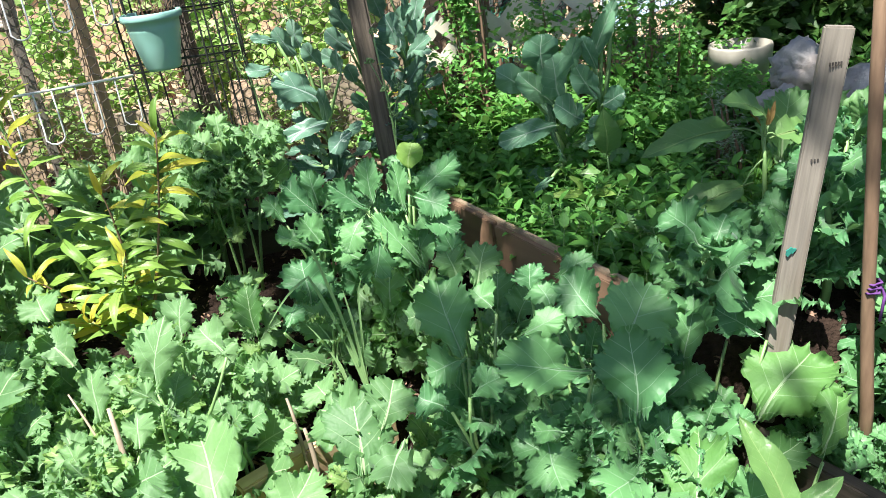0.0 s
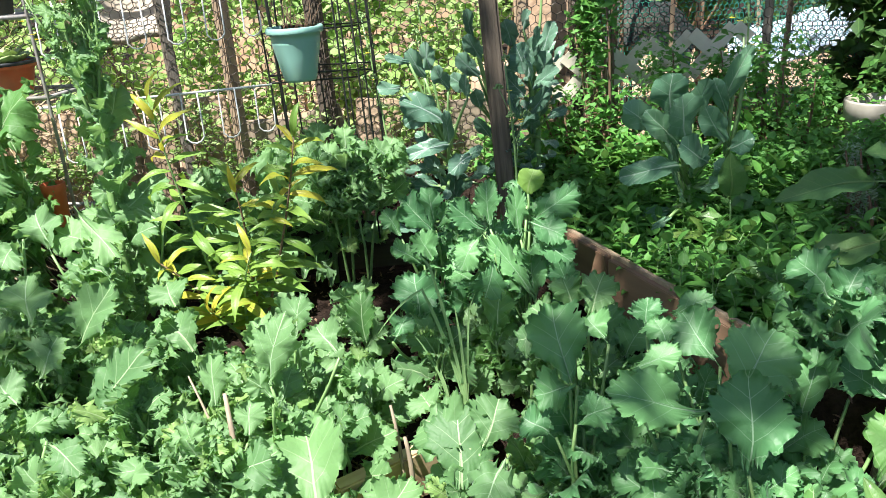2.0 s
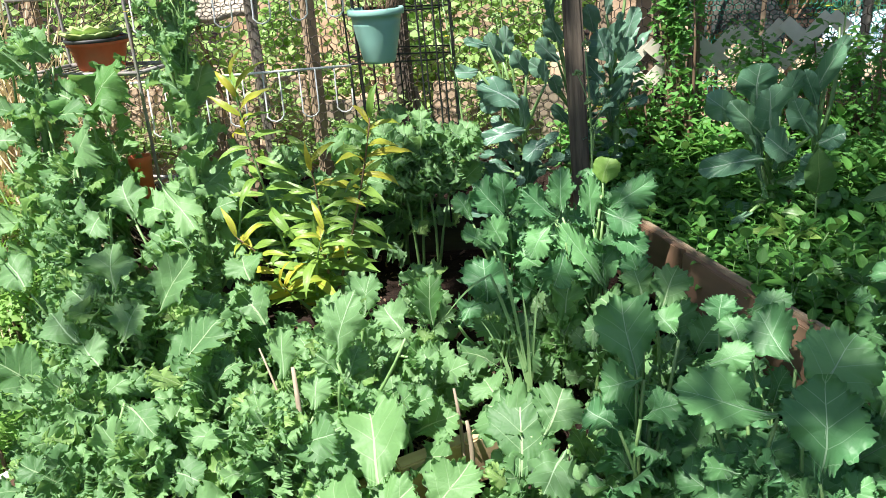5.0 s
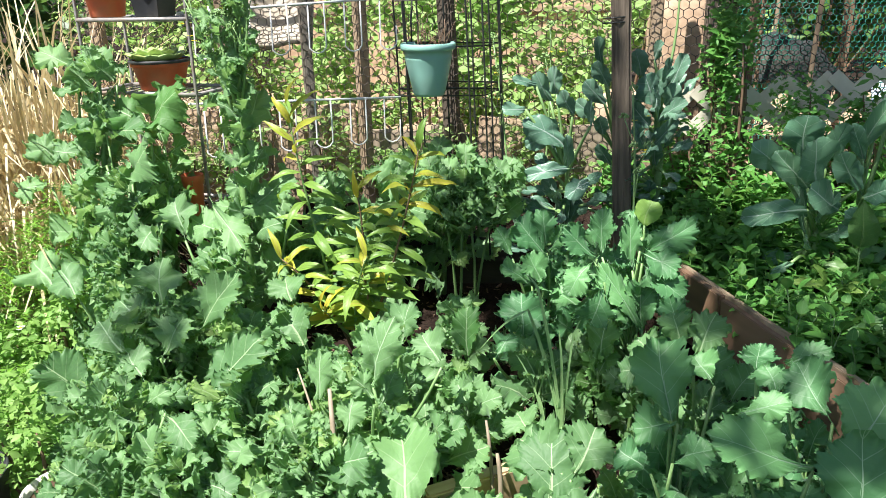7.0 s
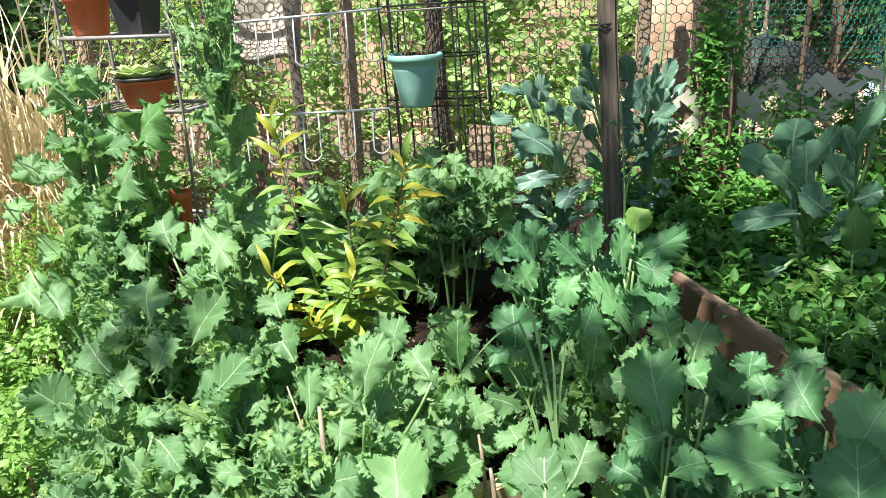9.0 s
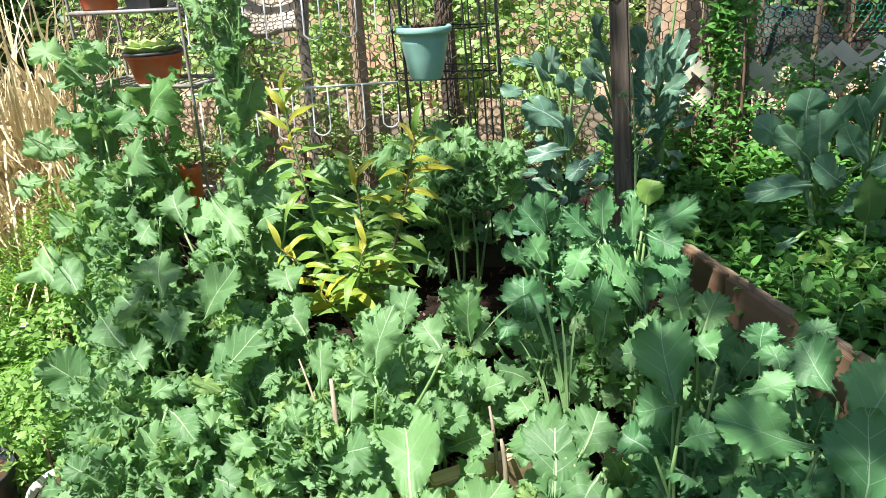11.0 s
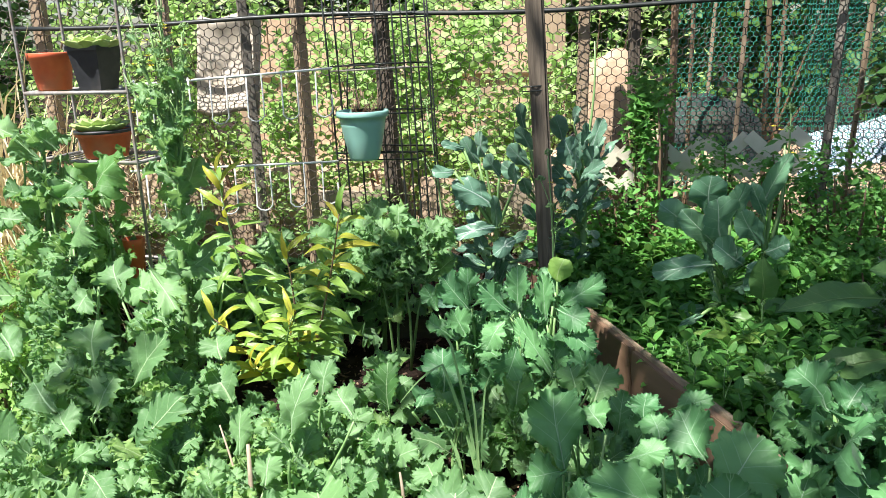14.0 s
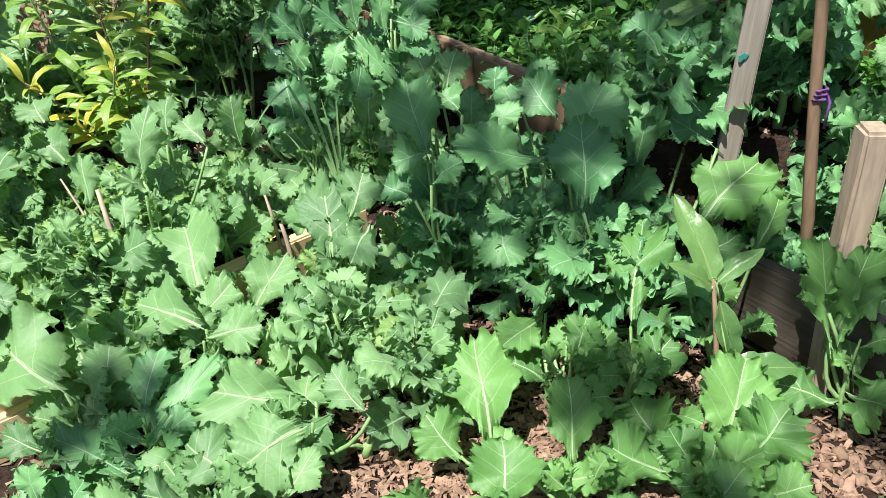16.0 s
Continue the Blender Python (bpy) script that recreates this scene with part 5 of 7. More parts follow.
def wall_pot():
    t = thing("hanging_pot", "sea-green plastic wall pot hooked on the wire cage", "plant pot", (-1.165, 3.06, 1.0))
    prof = [(0.0, 0.0), (0.072, 0.0), (0.078, 0.012), (0.098, 0.10), (0.112, 0.165), (0.114, 0.172), (0.113, 0.18), (0.118, 0.205), (0.131, 0.208), (0.134, 0.216), (0.134, 0.232), (0.128, 0.238), (0.118, 0.236), (0.112, 0.2), (0.10, 0.17)]
    prof = [(r * 0.86, z * 0.9) for r, z in prof]
    part("pot_body", lathe(prof, 36, flat=0.06), GREENPOT, t)
    part("soil", lathe([(0.0, 0.185), (0.06, 0.187), (0.098, 0.18)], 20, flat=0.055), POTSOIL, t)
    part("hook", tube([(-0.09, 0.05, 0.2), (-0.1, 0.08, 0.3), (-0.1, 0.1, 0.38)], 0.004, 6), BLACKWIRE, t)
    rnd = random.Random(3)
    pieces = []
    for k in range(26):
        a, r = rnd.uniform(0, 6.28), rnd.uniform(0, 0.08)
        p = Vector((math.cos(a) * r, min(0.04, math.sin(a) * r), 0.18))
        q = p + Vector((rnd.uniform(-0.06, 0.06), rnd.uniform(-0.04, 0.04), rnd.uniform(0.03, 0.14)))
        pieces.append(tube(bent(p, q, 0.01, 4), [0.0022, 0.002, 0.0015, 0.001], 4))
    tagged(part("dry_stem", joined(pieces), TWIG, t, "thin withered brown stems"), kind="stuff")


wall_pot()


# ---- shelf with pots ----
def pot(name, label, at, r, h, mat, soil=True, rim=True, sides=32, category="plant pot"):
    t = thing(name, label, category, at)
    prof = [(0, 0), (r * 0.72, 0), (r * 0.74, 0.004), (r * 0.93, h * 0.8)]
    prof += [(r, h * 0.81), (r * 1.02, h * 0.98), (r * 1.0, h), (r * 0.94, h), (r * 0.9, h * 0.8)] if rim else [(r * 0.98, h * 0.985), (r, h), (r * 0.96, h), (r * 0.9, h * 0.8)]
    part("pot_body", lathe(prof, sides), mat, t)
    if soil:
        part("soil", lathe([(0, h * 0.9), (r * 0.5, h * 0.905), (r * 0.92, h * 0.88)], 20, wob=0.004), POTSOIL, t)
    return t


def succulent(at, r, seed):
    rnd = random.Random(seed)
    t = thing("succulent", "pale green rosette succulent with thick pointed leaves", "succulent", at)
    for ring, (n, f, el) in enumerate(((11, 1.0, 0.25), (9, 0.85, 0.5), (7, 0.62, 0.8), (5, 0.4, 1.15))):
        for k in range(n):
            a = 6.283 * k / n + ring * 0.4
            ln = r * f * rnd.uniform(0.92, 1.06)
            d = Vector((math.cos(a) * math.cos(el), math.sin(a) * math.cos(el), math.sin(el)))
            s = Vector((-math.sin(a), math.cos(a), 0))
            u = s.cross(d) * -1
            verts, uvs, faces = [], [], []
            prof = ((0.1, 0.13, 0.05), (0.4, 0.26, 0.085), (0.7, 0.34, 0.08), (0.88, 0.24, 0.05), (1.0, 0.03, 0.01))
            for fy, w, th in prof:
                for q in range(8):
                    b = 6.283 * q / 8
                    verts.append(d * fy * ln + s * w * ln * math.cos(b) + u * (th * math.sin(b) + 0.10 * fy * fy) * ln)
                    uvs.append((0.9, fy))
            faces = [(i * 8 + q, i * 8 + (q + 1) % 8, (i + 1) * 8 + (q + 1) % 8, (i + 1) * 8 + q) for i in range(4) for q in range(8)]
            part("leaf", (verts, faces, uvs), SUCCULENT, t)
    return t


def shelf():
    t = thing("wire_shelf", "rusty grey metal plant shelf with three tiers", "shelf")
    x0, x1, y0, y1 = -2.38, -1.885, 2.46, 2.72
    for x, y in ((x0, y0), (x1, y0), (x0, y1), (x1, y1)):
        beam("leg", (x, y, -0.05), (x, y, 1.75), 0.010, 0.010, SHELFWIRE, t, seed=x)
    for z in (0.60, 1.07, 1.345):
        for a, b in (((x0, y0), (x1, y0)), ((x0, y1), (x1, y1)), ((x0, y0), (x0, y1)), ((x1, y0), (x1, y1))):
            rim = part("rim", tube([(*a, z), (*b, z)], 0.008, 8), SHELFWIRE, t)
        for k in range(9):
            x = x0 + (x1 - x0) * (k + 1) / 10
            part("rod", tube([(x, y0, z), (x, y1, z)], 0.003, 5), SHELFWIRE, rim)
    pot("plant_pot", "orange terracotta-coloured pot on the shelf", (-2.325, 2.57, 1.352), 0.088, 0.15, TERRA)
    bowl = pot("plant_pot", "terracotta bowl holding a succulent on the shelf", (-2.105, 2.56, 1.078), 0.112, 0.11, TERRA)
    pot("plant_pot", "small terracotta-coloured pot on the low shelf", (-1.93, 2.43, 0.609), 0.042, 0.16, TERRA)
    part("rim", lathe([(0.112, 0.102), (0.1165, 0.103), (0.118, 0.113), (0.112, 0.116), (0.106, 0.112)], 32), BLACKPOT, bowl, "dark grey rim band")
    p = thing("square_pot", "black square plastic pot holding a succulent", "plant pot", (-2.08, 2.54, 1.352))
    prof = [(0.072, 0), (0.099, 0.155), (0.107, 0.155), (0.107, 0.172), (0.098, 0.172), (0.092, 0.14), (0.0, 0.14)]
    v, f = lathe(prof, 4)
    ob = part("pot_body", (v, f, None), BLACKPOT, p, smooth=False)
    ob.rotation_euler = (0, 0, radians(45))
    succulent((-2.105, 2.55, 1.175), 0.125, 4)
    succulent((-2.08, 2.54, 1.50), 0.125, 5)


shelf()


# ---- peach sapling with yellow-green leaves ----
def peach():
    rnd = random.Random(21)
    at = (-1.22, 2.34)
    t = thing("peach_sapling", "young peach tree with narrow yellow-green drooping leaves", "sapling", (*at, land(*at) - 0.02))
    o = t.matrix_basis.translation
    tips = [((-1.36, 2.20), 1.08, 32), ((-1.41, 2.16), 0.56, 15), ((-1.06, 2.10), 0.62, 17), ((-0.90, 2.18), 0.96, 28), ((-1.00, 2.24), 0.76, 16), ((-1.18, 2.30), 0.80, 16), ((-1.24, 2.12), 0.40, 12), ((-1.12, 2.18), 0.52, 13)]
    for k, ((x, y), z, n) in enumerate(tips):
        end = Vector((x, y, z)) - o
        line = bent((0, 0, 0.02 + 0.02 * k), end, 0.03, 9, (0.03 if k % 2 else -0.03))
        part("branch", tube(line, [0.0075 - 0.0007 * i for i in range(9)], 6), TWIG if k % 2 else STALK, t)
        for i in range(n):
            f = 0.3 + 0.7 * (i + 1) / n
            q = f * 8
            j = min(7, int(q))
            b = line[j].lerp(line[j + 1], q - j)
            a = i * 2.4 + k
            el = 0.10 + 0.9 * (f ** 6) + rnd.uniform(-0.3, 0.3)
            d = Vector((math.cos(a) * math.cos(el), 0.6 * math.sin(a) * math.cos(el), math.sin(el))).normalized()
            ln = rnd.uniform(0.13, 0.20) * (1.05 - 0.3 * f ** 4)
            fresh = (i >= n - (11 if n > 25 else 5) and i % 3) or (k in (1, 2, 6) and rnd.random() < 0.4)
            leaf_at(t, LANCE_LEAVES[rnd.randrange(4)], PEACHTIP if fresh else PEACH, o + b, o + b + d * ln, ln * 0.175, hint=(0.2 * math.sin(i), -0.6, 0.8), unit=0.21)


peach()


# ---- leek leaves ----
def leek(at, rows, seed):
    """Long narrow leaves: reach to the fold (dx, dy, height), then the fallen end (ex, ey, ez), half width."""
    t = thing("leek", "thin leek with long bent grey-green leaves", "leek", (*at, land(*at) - 0.01), group="leeks")
    part("shaft", tube([(0, 0, 0), (0.003, 0.002, 0.06), (0.006, 0.0, 0.12)], [0.008, 0.007, 0.006], 8), STALK, t)
    for dx, dy, h, ex, ey, ez, w in rows:
        a, b = Vector((0.005, 0, 0.08)), Vector((dx, dy, h))
        c = b + Vector((ex, ey, ez))
        line = [a.lerp(b, i / 8) + Vector((dx * 0.25 * (i / 8) * (i / 8 - 1), 0, 0.02 * math.sin(i / 8 * 3.14))) for i in range(9)]
        line += [b.lerp(c, i / 6) + Vector((0, 0, 0.12 * abs(ex) * math.sin(i / 6 * 3.14))) for i in range(1, 7)]
        verts, uvs = [], []
        n = len(line) - 1
        for i, q in enumerate(line):
            f = i / n
            ww = 0.72 * w * (1 - f ** 3) + 0.0006
            s = (line[min(n, i + 1)] - line[max(0, i - 1)]).cross(Vector((0.1, -0.8, 0.6))).normalized()
            for u in (-1, 0, 1):
                verts.append(q + s * u * ww + Vector((0, 0.35 * ww if u == 0 else 0, 0)))
                uvs.append((0.5 + 0.4 * u, f))
        faces = [(i * 3 + j, i * 3 + j + 1, i * 3 + j + 4, i * 3 + j + 3) for i in range(n) for j in range(2)]
        part("leaf", (verts, faces, uvs), LEEK, t)


leek((-0.41, 2.04), [(-0.11, 0.01, 0.50, -0.15, 0.0, -0.15, 0.0067), (-0.08, 0.01, 0.57, -0.03, 0.0, 0.04, 0.0060), (0.03, 0.0, 0.44, 0.02, 0.0, 0.05, 0.0037), (0.0, -0.02, 0.36, -0.01, 0.0, 0.10, 0.0053)], 1)
leek((-0.46, 2.03), [(-0.05, 0.0, 0.28, -0.04, 0.0, 0.07, 0.0037), (-0.02, 0.0, 0.22, 0.02, 0.0, 0.09, 0.004), (-0.12, 0.0, 0.16, -0.16, 0.0, 0.04, 0.0045)], 2)


for k, (a, b) in enumerate((((-0.84, 1.98, 0.26), (-0.52, 1.98, 0.13)), ((-0.86, 1.86, 0.14), (-0.58, 1.88, 0.10)), ((-0.92, 1.74, 0.12), (-0.66, 1.84, 0.11)))):
    st = thing("fallen_stalk", "pale bare kale stalk leaning over the soil", "stalk", group="fallen stalks")
    part("stalk", tube(bent(a, b, 0.03, 7), [0.004, 0.005, 0.0055, 0.006, 0.006, 0.0055, 0.005], 7), STALK, st)


# ---- stakes, sticks ----
def stakes():
    t = thing("marked_stake", "flat weathered timber stake with printed marks and a teal smear", "stake")
    beam("stake", (0.70, 1.76, 0.08), (0.815, 1.75, 1.115), 0.028, 0.06, STAKEWOOD, t, seed=41, turn=-6, cuts=14)
    for k in range(5):
        beam("print_mark", (0.795 + 0.006 * k, 1.7325, 1.033), (0.7955 + 0.006 * k, 1.7325, 1.041), 0.004, 0.003, MARK, t, seed=k, cuts=1)
    for k in range(3):
        beam("print_mark", (0.772 + 0.007 * k, 1.737, 0.815), (0.7725 + 0.007 * k, 1.737, 0.821), 0.004, 0.003, MARK, t, seed=k, cuts=1)
    rnd = random.Random(12)
    edge = [(math.cos(k * 0.45) * 0.016 * rnd.uniform(0.5, 1.3), math.sin(k * 0.45) * 0.009 * rnd.uniform(0.4, 1.5) + math.cos(k * 0.45) * 0.006) for k in range(14)]
    rim = [(0.738 + x, 1.7385 + d, 0.588 + z) for d in (0, 0.004) for x, z in edge]
    part("paint_smear", (rim, [tuple(range(14))] + [(k, (k + 1) % 14, 14 + (k + 1) % 14, 14 + k) for k in range(14)], None), TEALPAINT, t, "ragged teal paint smear", smooth=False)
    t = thing("brown_stick", "tall brown branch stuck upright with purple twine", "stick")
    part("branch", tube([(0.95, 1.70, -0.1), (0.945, 1.70, 0.13), (0.925, 1.71, 0.4), (0.90, 1.70, 0.72), (0.885, 1.705, 1.0), (0.86, 1.70, 1.5)], [0.018, 0.017, 0.016, 0.0155, 0.015, 0.014], 9), TWIG, t)
    part("twine", tube([(0.925 + 0.02 * math.cos(k * 1.3), 1.705 + 0.021 * math.sin(k * 1.3), 0.47 + 0.0025 * k) for k in range(16)] + [(0.95, 1.69, 0.47), (0.945, 1.69, 0.40)], 0.004, 5), PURPLE, t, "purple twine")
    t = thing("short_post", "short squared timber post beside the board", "post")
    beam("post", (0.985, 1.56, -0.15), (1.005, 1.55, 0.455), 0.085, 0.07, STICK, t, seed=44, turn=24)
    for k, (a, b, r) in enumerate((((-0.93, 1.49, -0.05), (-1.0, 1.66, 0.385), 0.009), ((-0.97, 1.60, 0.05), (-1.13, 1.72, 0.40), 0.004), ((-1.02, 1.55, 0.0), (-1.05, 1.6, 0.3), 0.006), ((-0.55, 1.72, 0.02), (-0.585, 1.80, 0.27), 0.006), ((-0.53, 1.73, 0.0), (-0.54, 1.75, 0.2), 0.008))):
        t = thing("dry_stick", "dry pale stick poked into the soil", "stick", group="dry sticks")
        part("stick_body", tube(bent(a, b, 0, 6, 0.008), [r, r * 0.97, r * 0.92, r * 0.95, r * 0.85, r * 0.6], 7), STICK, t)


stakes()


# ---- avocado saplings ----
def avocado(at, top, leaves, seed, label):
    t = thing("avocado_sapling", label, "sapling", (*at, land(*at) - 0.02), group="avocado saplings")
    o = t.matrix_basis.translation
    part("stem", tube(bent((0, 0, 0), Vector(top) - o, 0, 6, 0.006), [0.008, 0.0075, 0.007, 0.0065, 0.006, 0.004], 7), TWIG if seed == 2 else STALK, t)
    for k, (bx, by, bz, tx, ty, tz, w) in enumerate(leaves):
        leaf_at(t, OVATE_LEAVES[k % 3], NEWTIP if w < 0.03 else AVOCADO, (bx, by, bz), (tx, ty, tz), w, hint=(0, -0.5, 0.9), unit=0.46)
        part("leaf_stalk", tube(bent(Vector(top) - o - Vector((0, 0, 0.03 * (k % 3))), Vector((bx, by, bz)) - o, 0.01, 4), 0.0025, 5), STALK, t)


avocado((0.77, 2.0), (0.76, 2.0, 0.80), [(0.68, 2.00, 0.83, 0.43, 1.96, 0.81, 0.10), (0.76, 2.00, 0.86, 0.64, 1.96, 0.93, 0.09), (0.71, 2.00, 0.67, 0.50, 1.96, 0.61, 0.10), (0.79, 2.0, 0.80, 0.90, 2.03, 0.80, 0.10), (0.77, 2.0, 0.83, 0.785, 2.0, 0.895, 0.014), (0.75, 2.0, 0.83, 0.72, 1.99, 0.87, 0.012), (0.765, 2.0, 0.83, 0.765, 1.99, 0.88, 0.01)], 1, "avocado sapling with broad leaves and reddish new tip")
avocado((0.57, 1.14), (0.565, 1.24, 0.25), [(0.565, 1.24, 0.24, 0.50, 1.35, 0.42, 0.075), (0.56, 1.23, 0.23, 0.46, 1.2, 0.33, 0.05), (0.575, 1.24, 0.24, 0.68, 1.27, 0.31, 0.045), (0.58, 1.23, 0.2, 0.62, 1.2, 0.03, 0.06), (0.6, 1.18, 0.05, 0.76, 1.18, 0.04, 0.07)], 2, "small avocado sapling with long pale leaves in the front bed")


# ---- pots at the bed's end ----
pot("black_bucket", "black plastic pot with dry soil on the ground", (-1.99, 1.25, land(-1.99, 1.25)), 0.15, 0.28, BLACKPOT, rim=False)
spot = pot("striped_pot", "off-white pot with red and ochre stripes", (-1.69, 1.36, land(-1.69, 1.36)), 0.125, 0.22, WHITEPOT, rim=False)
part("stripe", lathe([(0.127, 0.12), (0.131, 0.15)], 32), STRIPE_R, spot)
part("stripe", lathe([(0.1315, 0.155), (0.134, 0.18)], 32), STRIPE_O, spot)


# ---- leafy masses ----
def leaf_cloud(n, place, size, seed, ratio=0.55, up=0.6):
    """Many small folded leaves, each from place(rnd)."""
    rnd = random.Random(seed)
    verts, faces, uvs = [], [], []
    for _ in range(n):
        c = Vector(place(rnd))
        ln = size * rnd.uniform(0.6, 1.3)
        a, el = rnd.uniform(0, 6.283), rnd.uniform(-0.7, 0.7)
        d = Vector((math.cos(a) * math.cos(el), math.sin(a) * math.cos(el), math.sin(el)))
        h = Vector((rnd.gauss(0, 0.5), rnd.gauss(-0.2, 0.5), up + rnd.gauss(0, 0.3)))
        z = (h - d * h.dot(d)).normalized()
        s = d.cross(z)
        k = len(verts)
        w = ln * ratio * 0.5
        verts += [c, c + d * ln * 0.45 + s * w + z * w * 0.25, c + d * ln * 0.5, c + d * ln * 0.45 - s * w + z * w * 0.25, c + d * ln - z * ln * 0.12]
        uvs += [(0.5, 0), (0.9, 0.5), (0.5, 0.5), (0.1, 0.5), (0.5, 1)]
        faces += [(k, k + 1, k + 2), (k, k + 2, k + 3), (k + 1, k + 4, k + 2), (k + 2, k + 4, k + 3)]
    return verts, faces, uvs


def bush(name, label, category, at, radii, n, size, mat, seed, stems=8, kind="", ratio=0.55):
    t = thing(name, label, category, at, kind=kind)
    rnd0 = random.Random(seed)
    lobes = [(Vector((rnd0.uniform(-0.75, 0.75) * radii[0], rnd0.uniform(-0.7, 0.7) * radii[1], rnd0.uniform(0.15, 0.95) * radii[2])), rnd0.uniform(0.2, 0.42)) for _ in range(22)]

    def place(rnd):
        c, r = lobes[rnd.randrange(len(lobes))]
        d = Vector((rnd.gauss(0, 1), rnd.gauss(0, 1), rnd.gauss(0, 1))).normalized() * r * rnd.uniform(0.5, 1.05)
        p = c + Vector((d.x * radii[0], d.y * radii[1], d.z * radii[2] * 0.6))
        return (p.x, p.y, max(0.02, p.z))
    tagged(part("foliage", leaf_cloud(n, place, size, seed, ratio), mat, t), kind="stuff")
    for k in range(stems):
        c = lobes[k][0]
        part("stem", tube(bent((c.x * 0.3, c.y * 0.3, -0.05), c, 0, 5, 0.03), [0.012, 0.01, 0.008, 0.006, 0.003], 5), TWIG, t)
    return t


for k, (x, y, rx, ry, rz, n) in enumerate(((-2.6, 4.4, 0.6, 0.35, 1.35, 5200), (-1.6, 4.5, 0.7, 0.35, 1.2, 6000), (-0.85, 4.55, 0.6, 0.35, 1.15, 5200), (-3.6, 4.7, 0.8, 0.5, 1.7, 4200), (-2.0, 5.5, 1.1, 0.5, 1.6, 3000), (-0.7, 5.8, 1.1, 0.5, 1.5, 2200))):
    bush("bean_bush", "sunlit bright green climbing beans behind the netting", "bush", (x, y, 0.42), (rx, ry, rz), int(n * 0.42), 0.075, BRIGHT, 200 + k)
for k, (x, y, rx, ry, rz, n, mat) in enumerate(((1.5, 3.75, 0.5, 0.35, 1.1, 3200, HEDGE), (1.85, 3.9, 0.6, 0.4, 1.1, 3600, HEDGE), (2.3, 3.1, 0.7, 0.6, 1.1, 3600, HEDGE), (0.6, 7.5, 1.8, 0.6, 2.6, 4200, TREELEAF), (-3.4, 7.6, 2.5, 0.8, 3.0, 5600, HEDGE), (3.4, 6.6, 2.2, 0.8, 3.0, 4600, HEDGE), (-6.5, 6.0, 2.0, 1.2, 3.2, 4000, HEDGE), (0.5, 10.0, 5.0, 1.0, 4.5, 6000, HEDGE), (-8.0, 11.0, 5.0, 1.0, 5.0, 4000, HEDGE), (8.0, 9.0, 4.0, 1.0, 5.0, 4000, HEDGE))):
    bush("shrub", "dense green shrub beyond the fence", "shrub", (x, y, 0.35), (rx, ry, rz), n, 0.09 if y < 5 else 0.18, mat, 220 + k)


def fringe(name, label, category, at, n, height, spread, w, mat, seed, droop=0.6):
    """A tuft of long narrow blades."""
    rnd = random.Random(seed)
    verts, faces, uvs = [], [], []
    for _ in range(n):
        r, a = spread * 0.35 * math.sqrt(rnd.random()), rnd.uniform(0, 6.283)
        b = Vector((r * math.cos(a), r * math.sin(a), 0))
        dr = Vector((math.cos(a + rnd.uniform(-0.8, 0.8)), math.sin(a + rnd.uniform(-0.8, 0.8)), 0)) * spread * rnd.uniform(0.2, 1.0)
        h = height * rnd.uniform(0.45, 1.1)
        dp = droop * rnd.uniform(0.2, 1.4)
        s = Vector((-dr.y, dr.x, 0)).normalized() * w * rnd.uniform(0.6, 1.3)
        k = len(verts)
        for i in range(6):
            f = i / 5
            c = b + dr * f * f + Vector((0, 0, h * (f - dp * f ** 3 * 0.5)))
            verts += [c - s * (1 - f * 0.9), c + s * (1 - f * 0.9)]
            uvs += [(0.2, f), (0.8, f)]
        faces += [(k + 2 * i, k + 2 * i + 1, k + 2 * i + 3, k + 2 * i + 2) for i in range(5)]
    t = thing(name, label, category, at)
    tagged(part("tuft", (verts, faces, uvs), mat, t), kind="stuff")
    return t


for k, (x, y, h, n, w) in enumerate(((-3.15, 2.85, 2.1, 300, 0.013), (-3.4, 2.6, 1.9, 300, 0.018), (-3.12, 3.15, 2.1, 300, 0.014), (-3.2, 2.4, 1.3, 320, 0.014), (-2.95, 2.7, 1.4, 300, 0.012), (-3.0, 2.6, 1.0, 320, 0.012))):
    fringe("dry_grass_clump", "tall clump of dry straw-coloured grass", "grass", (x, y, 0.0), n, h, 0.75, w, DRYGRASS, 300 + k, droop=1.5)
for k, (x, y, r, h) in enumerate(((-2.55, 2.38, 0.26, 0.62), (-2.78, 2.12, 0.28, 0.56), (-2.52, 1.88, 0.22, 0.44), (-2.34, 1.62, 0.2, 0.36), (-2.8, 1.75, 0.26, 0.4))):
    bush("feathery_herb", "feathery bright green herb at the bed's end", "herb", (x, y, land(x, y)), (r, r, h), 3000, 0.05, FENNEL, 310 + k, stems=8, ratio=0.1)
for k, (x, y, rx, rz, n) in enumerate(((-2.36, 2.05, 0.26, 0.42, 900), (-2.15, 1.75, 0.22, 0.34, 800), (-2.34, 1.92, 0.24, 0.40, 900), (-2.02, 1.58, 0.16, 0.36, 700), (-1.92, 1.42, 0.12, 0.40, 420))):
    bush("parsley", "bright green leafy parsley beside the kale", "herb", (x, y, land(x, y)), (rx, rx, rz), int(1.5 * n), 0.036, PARSLEY, 330 + k, stems=5)


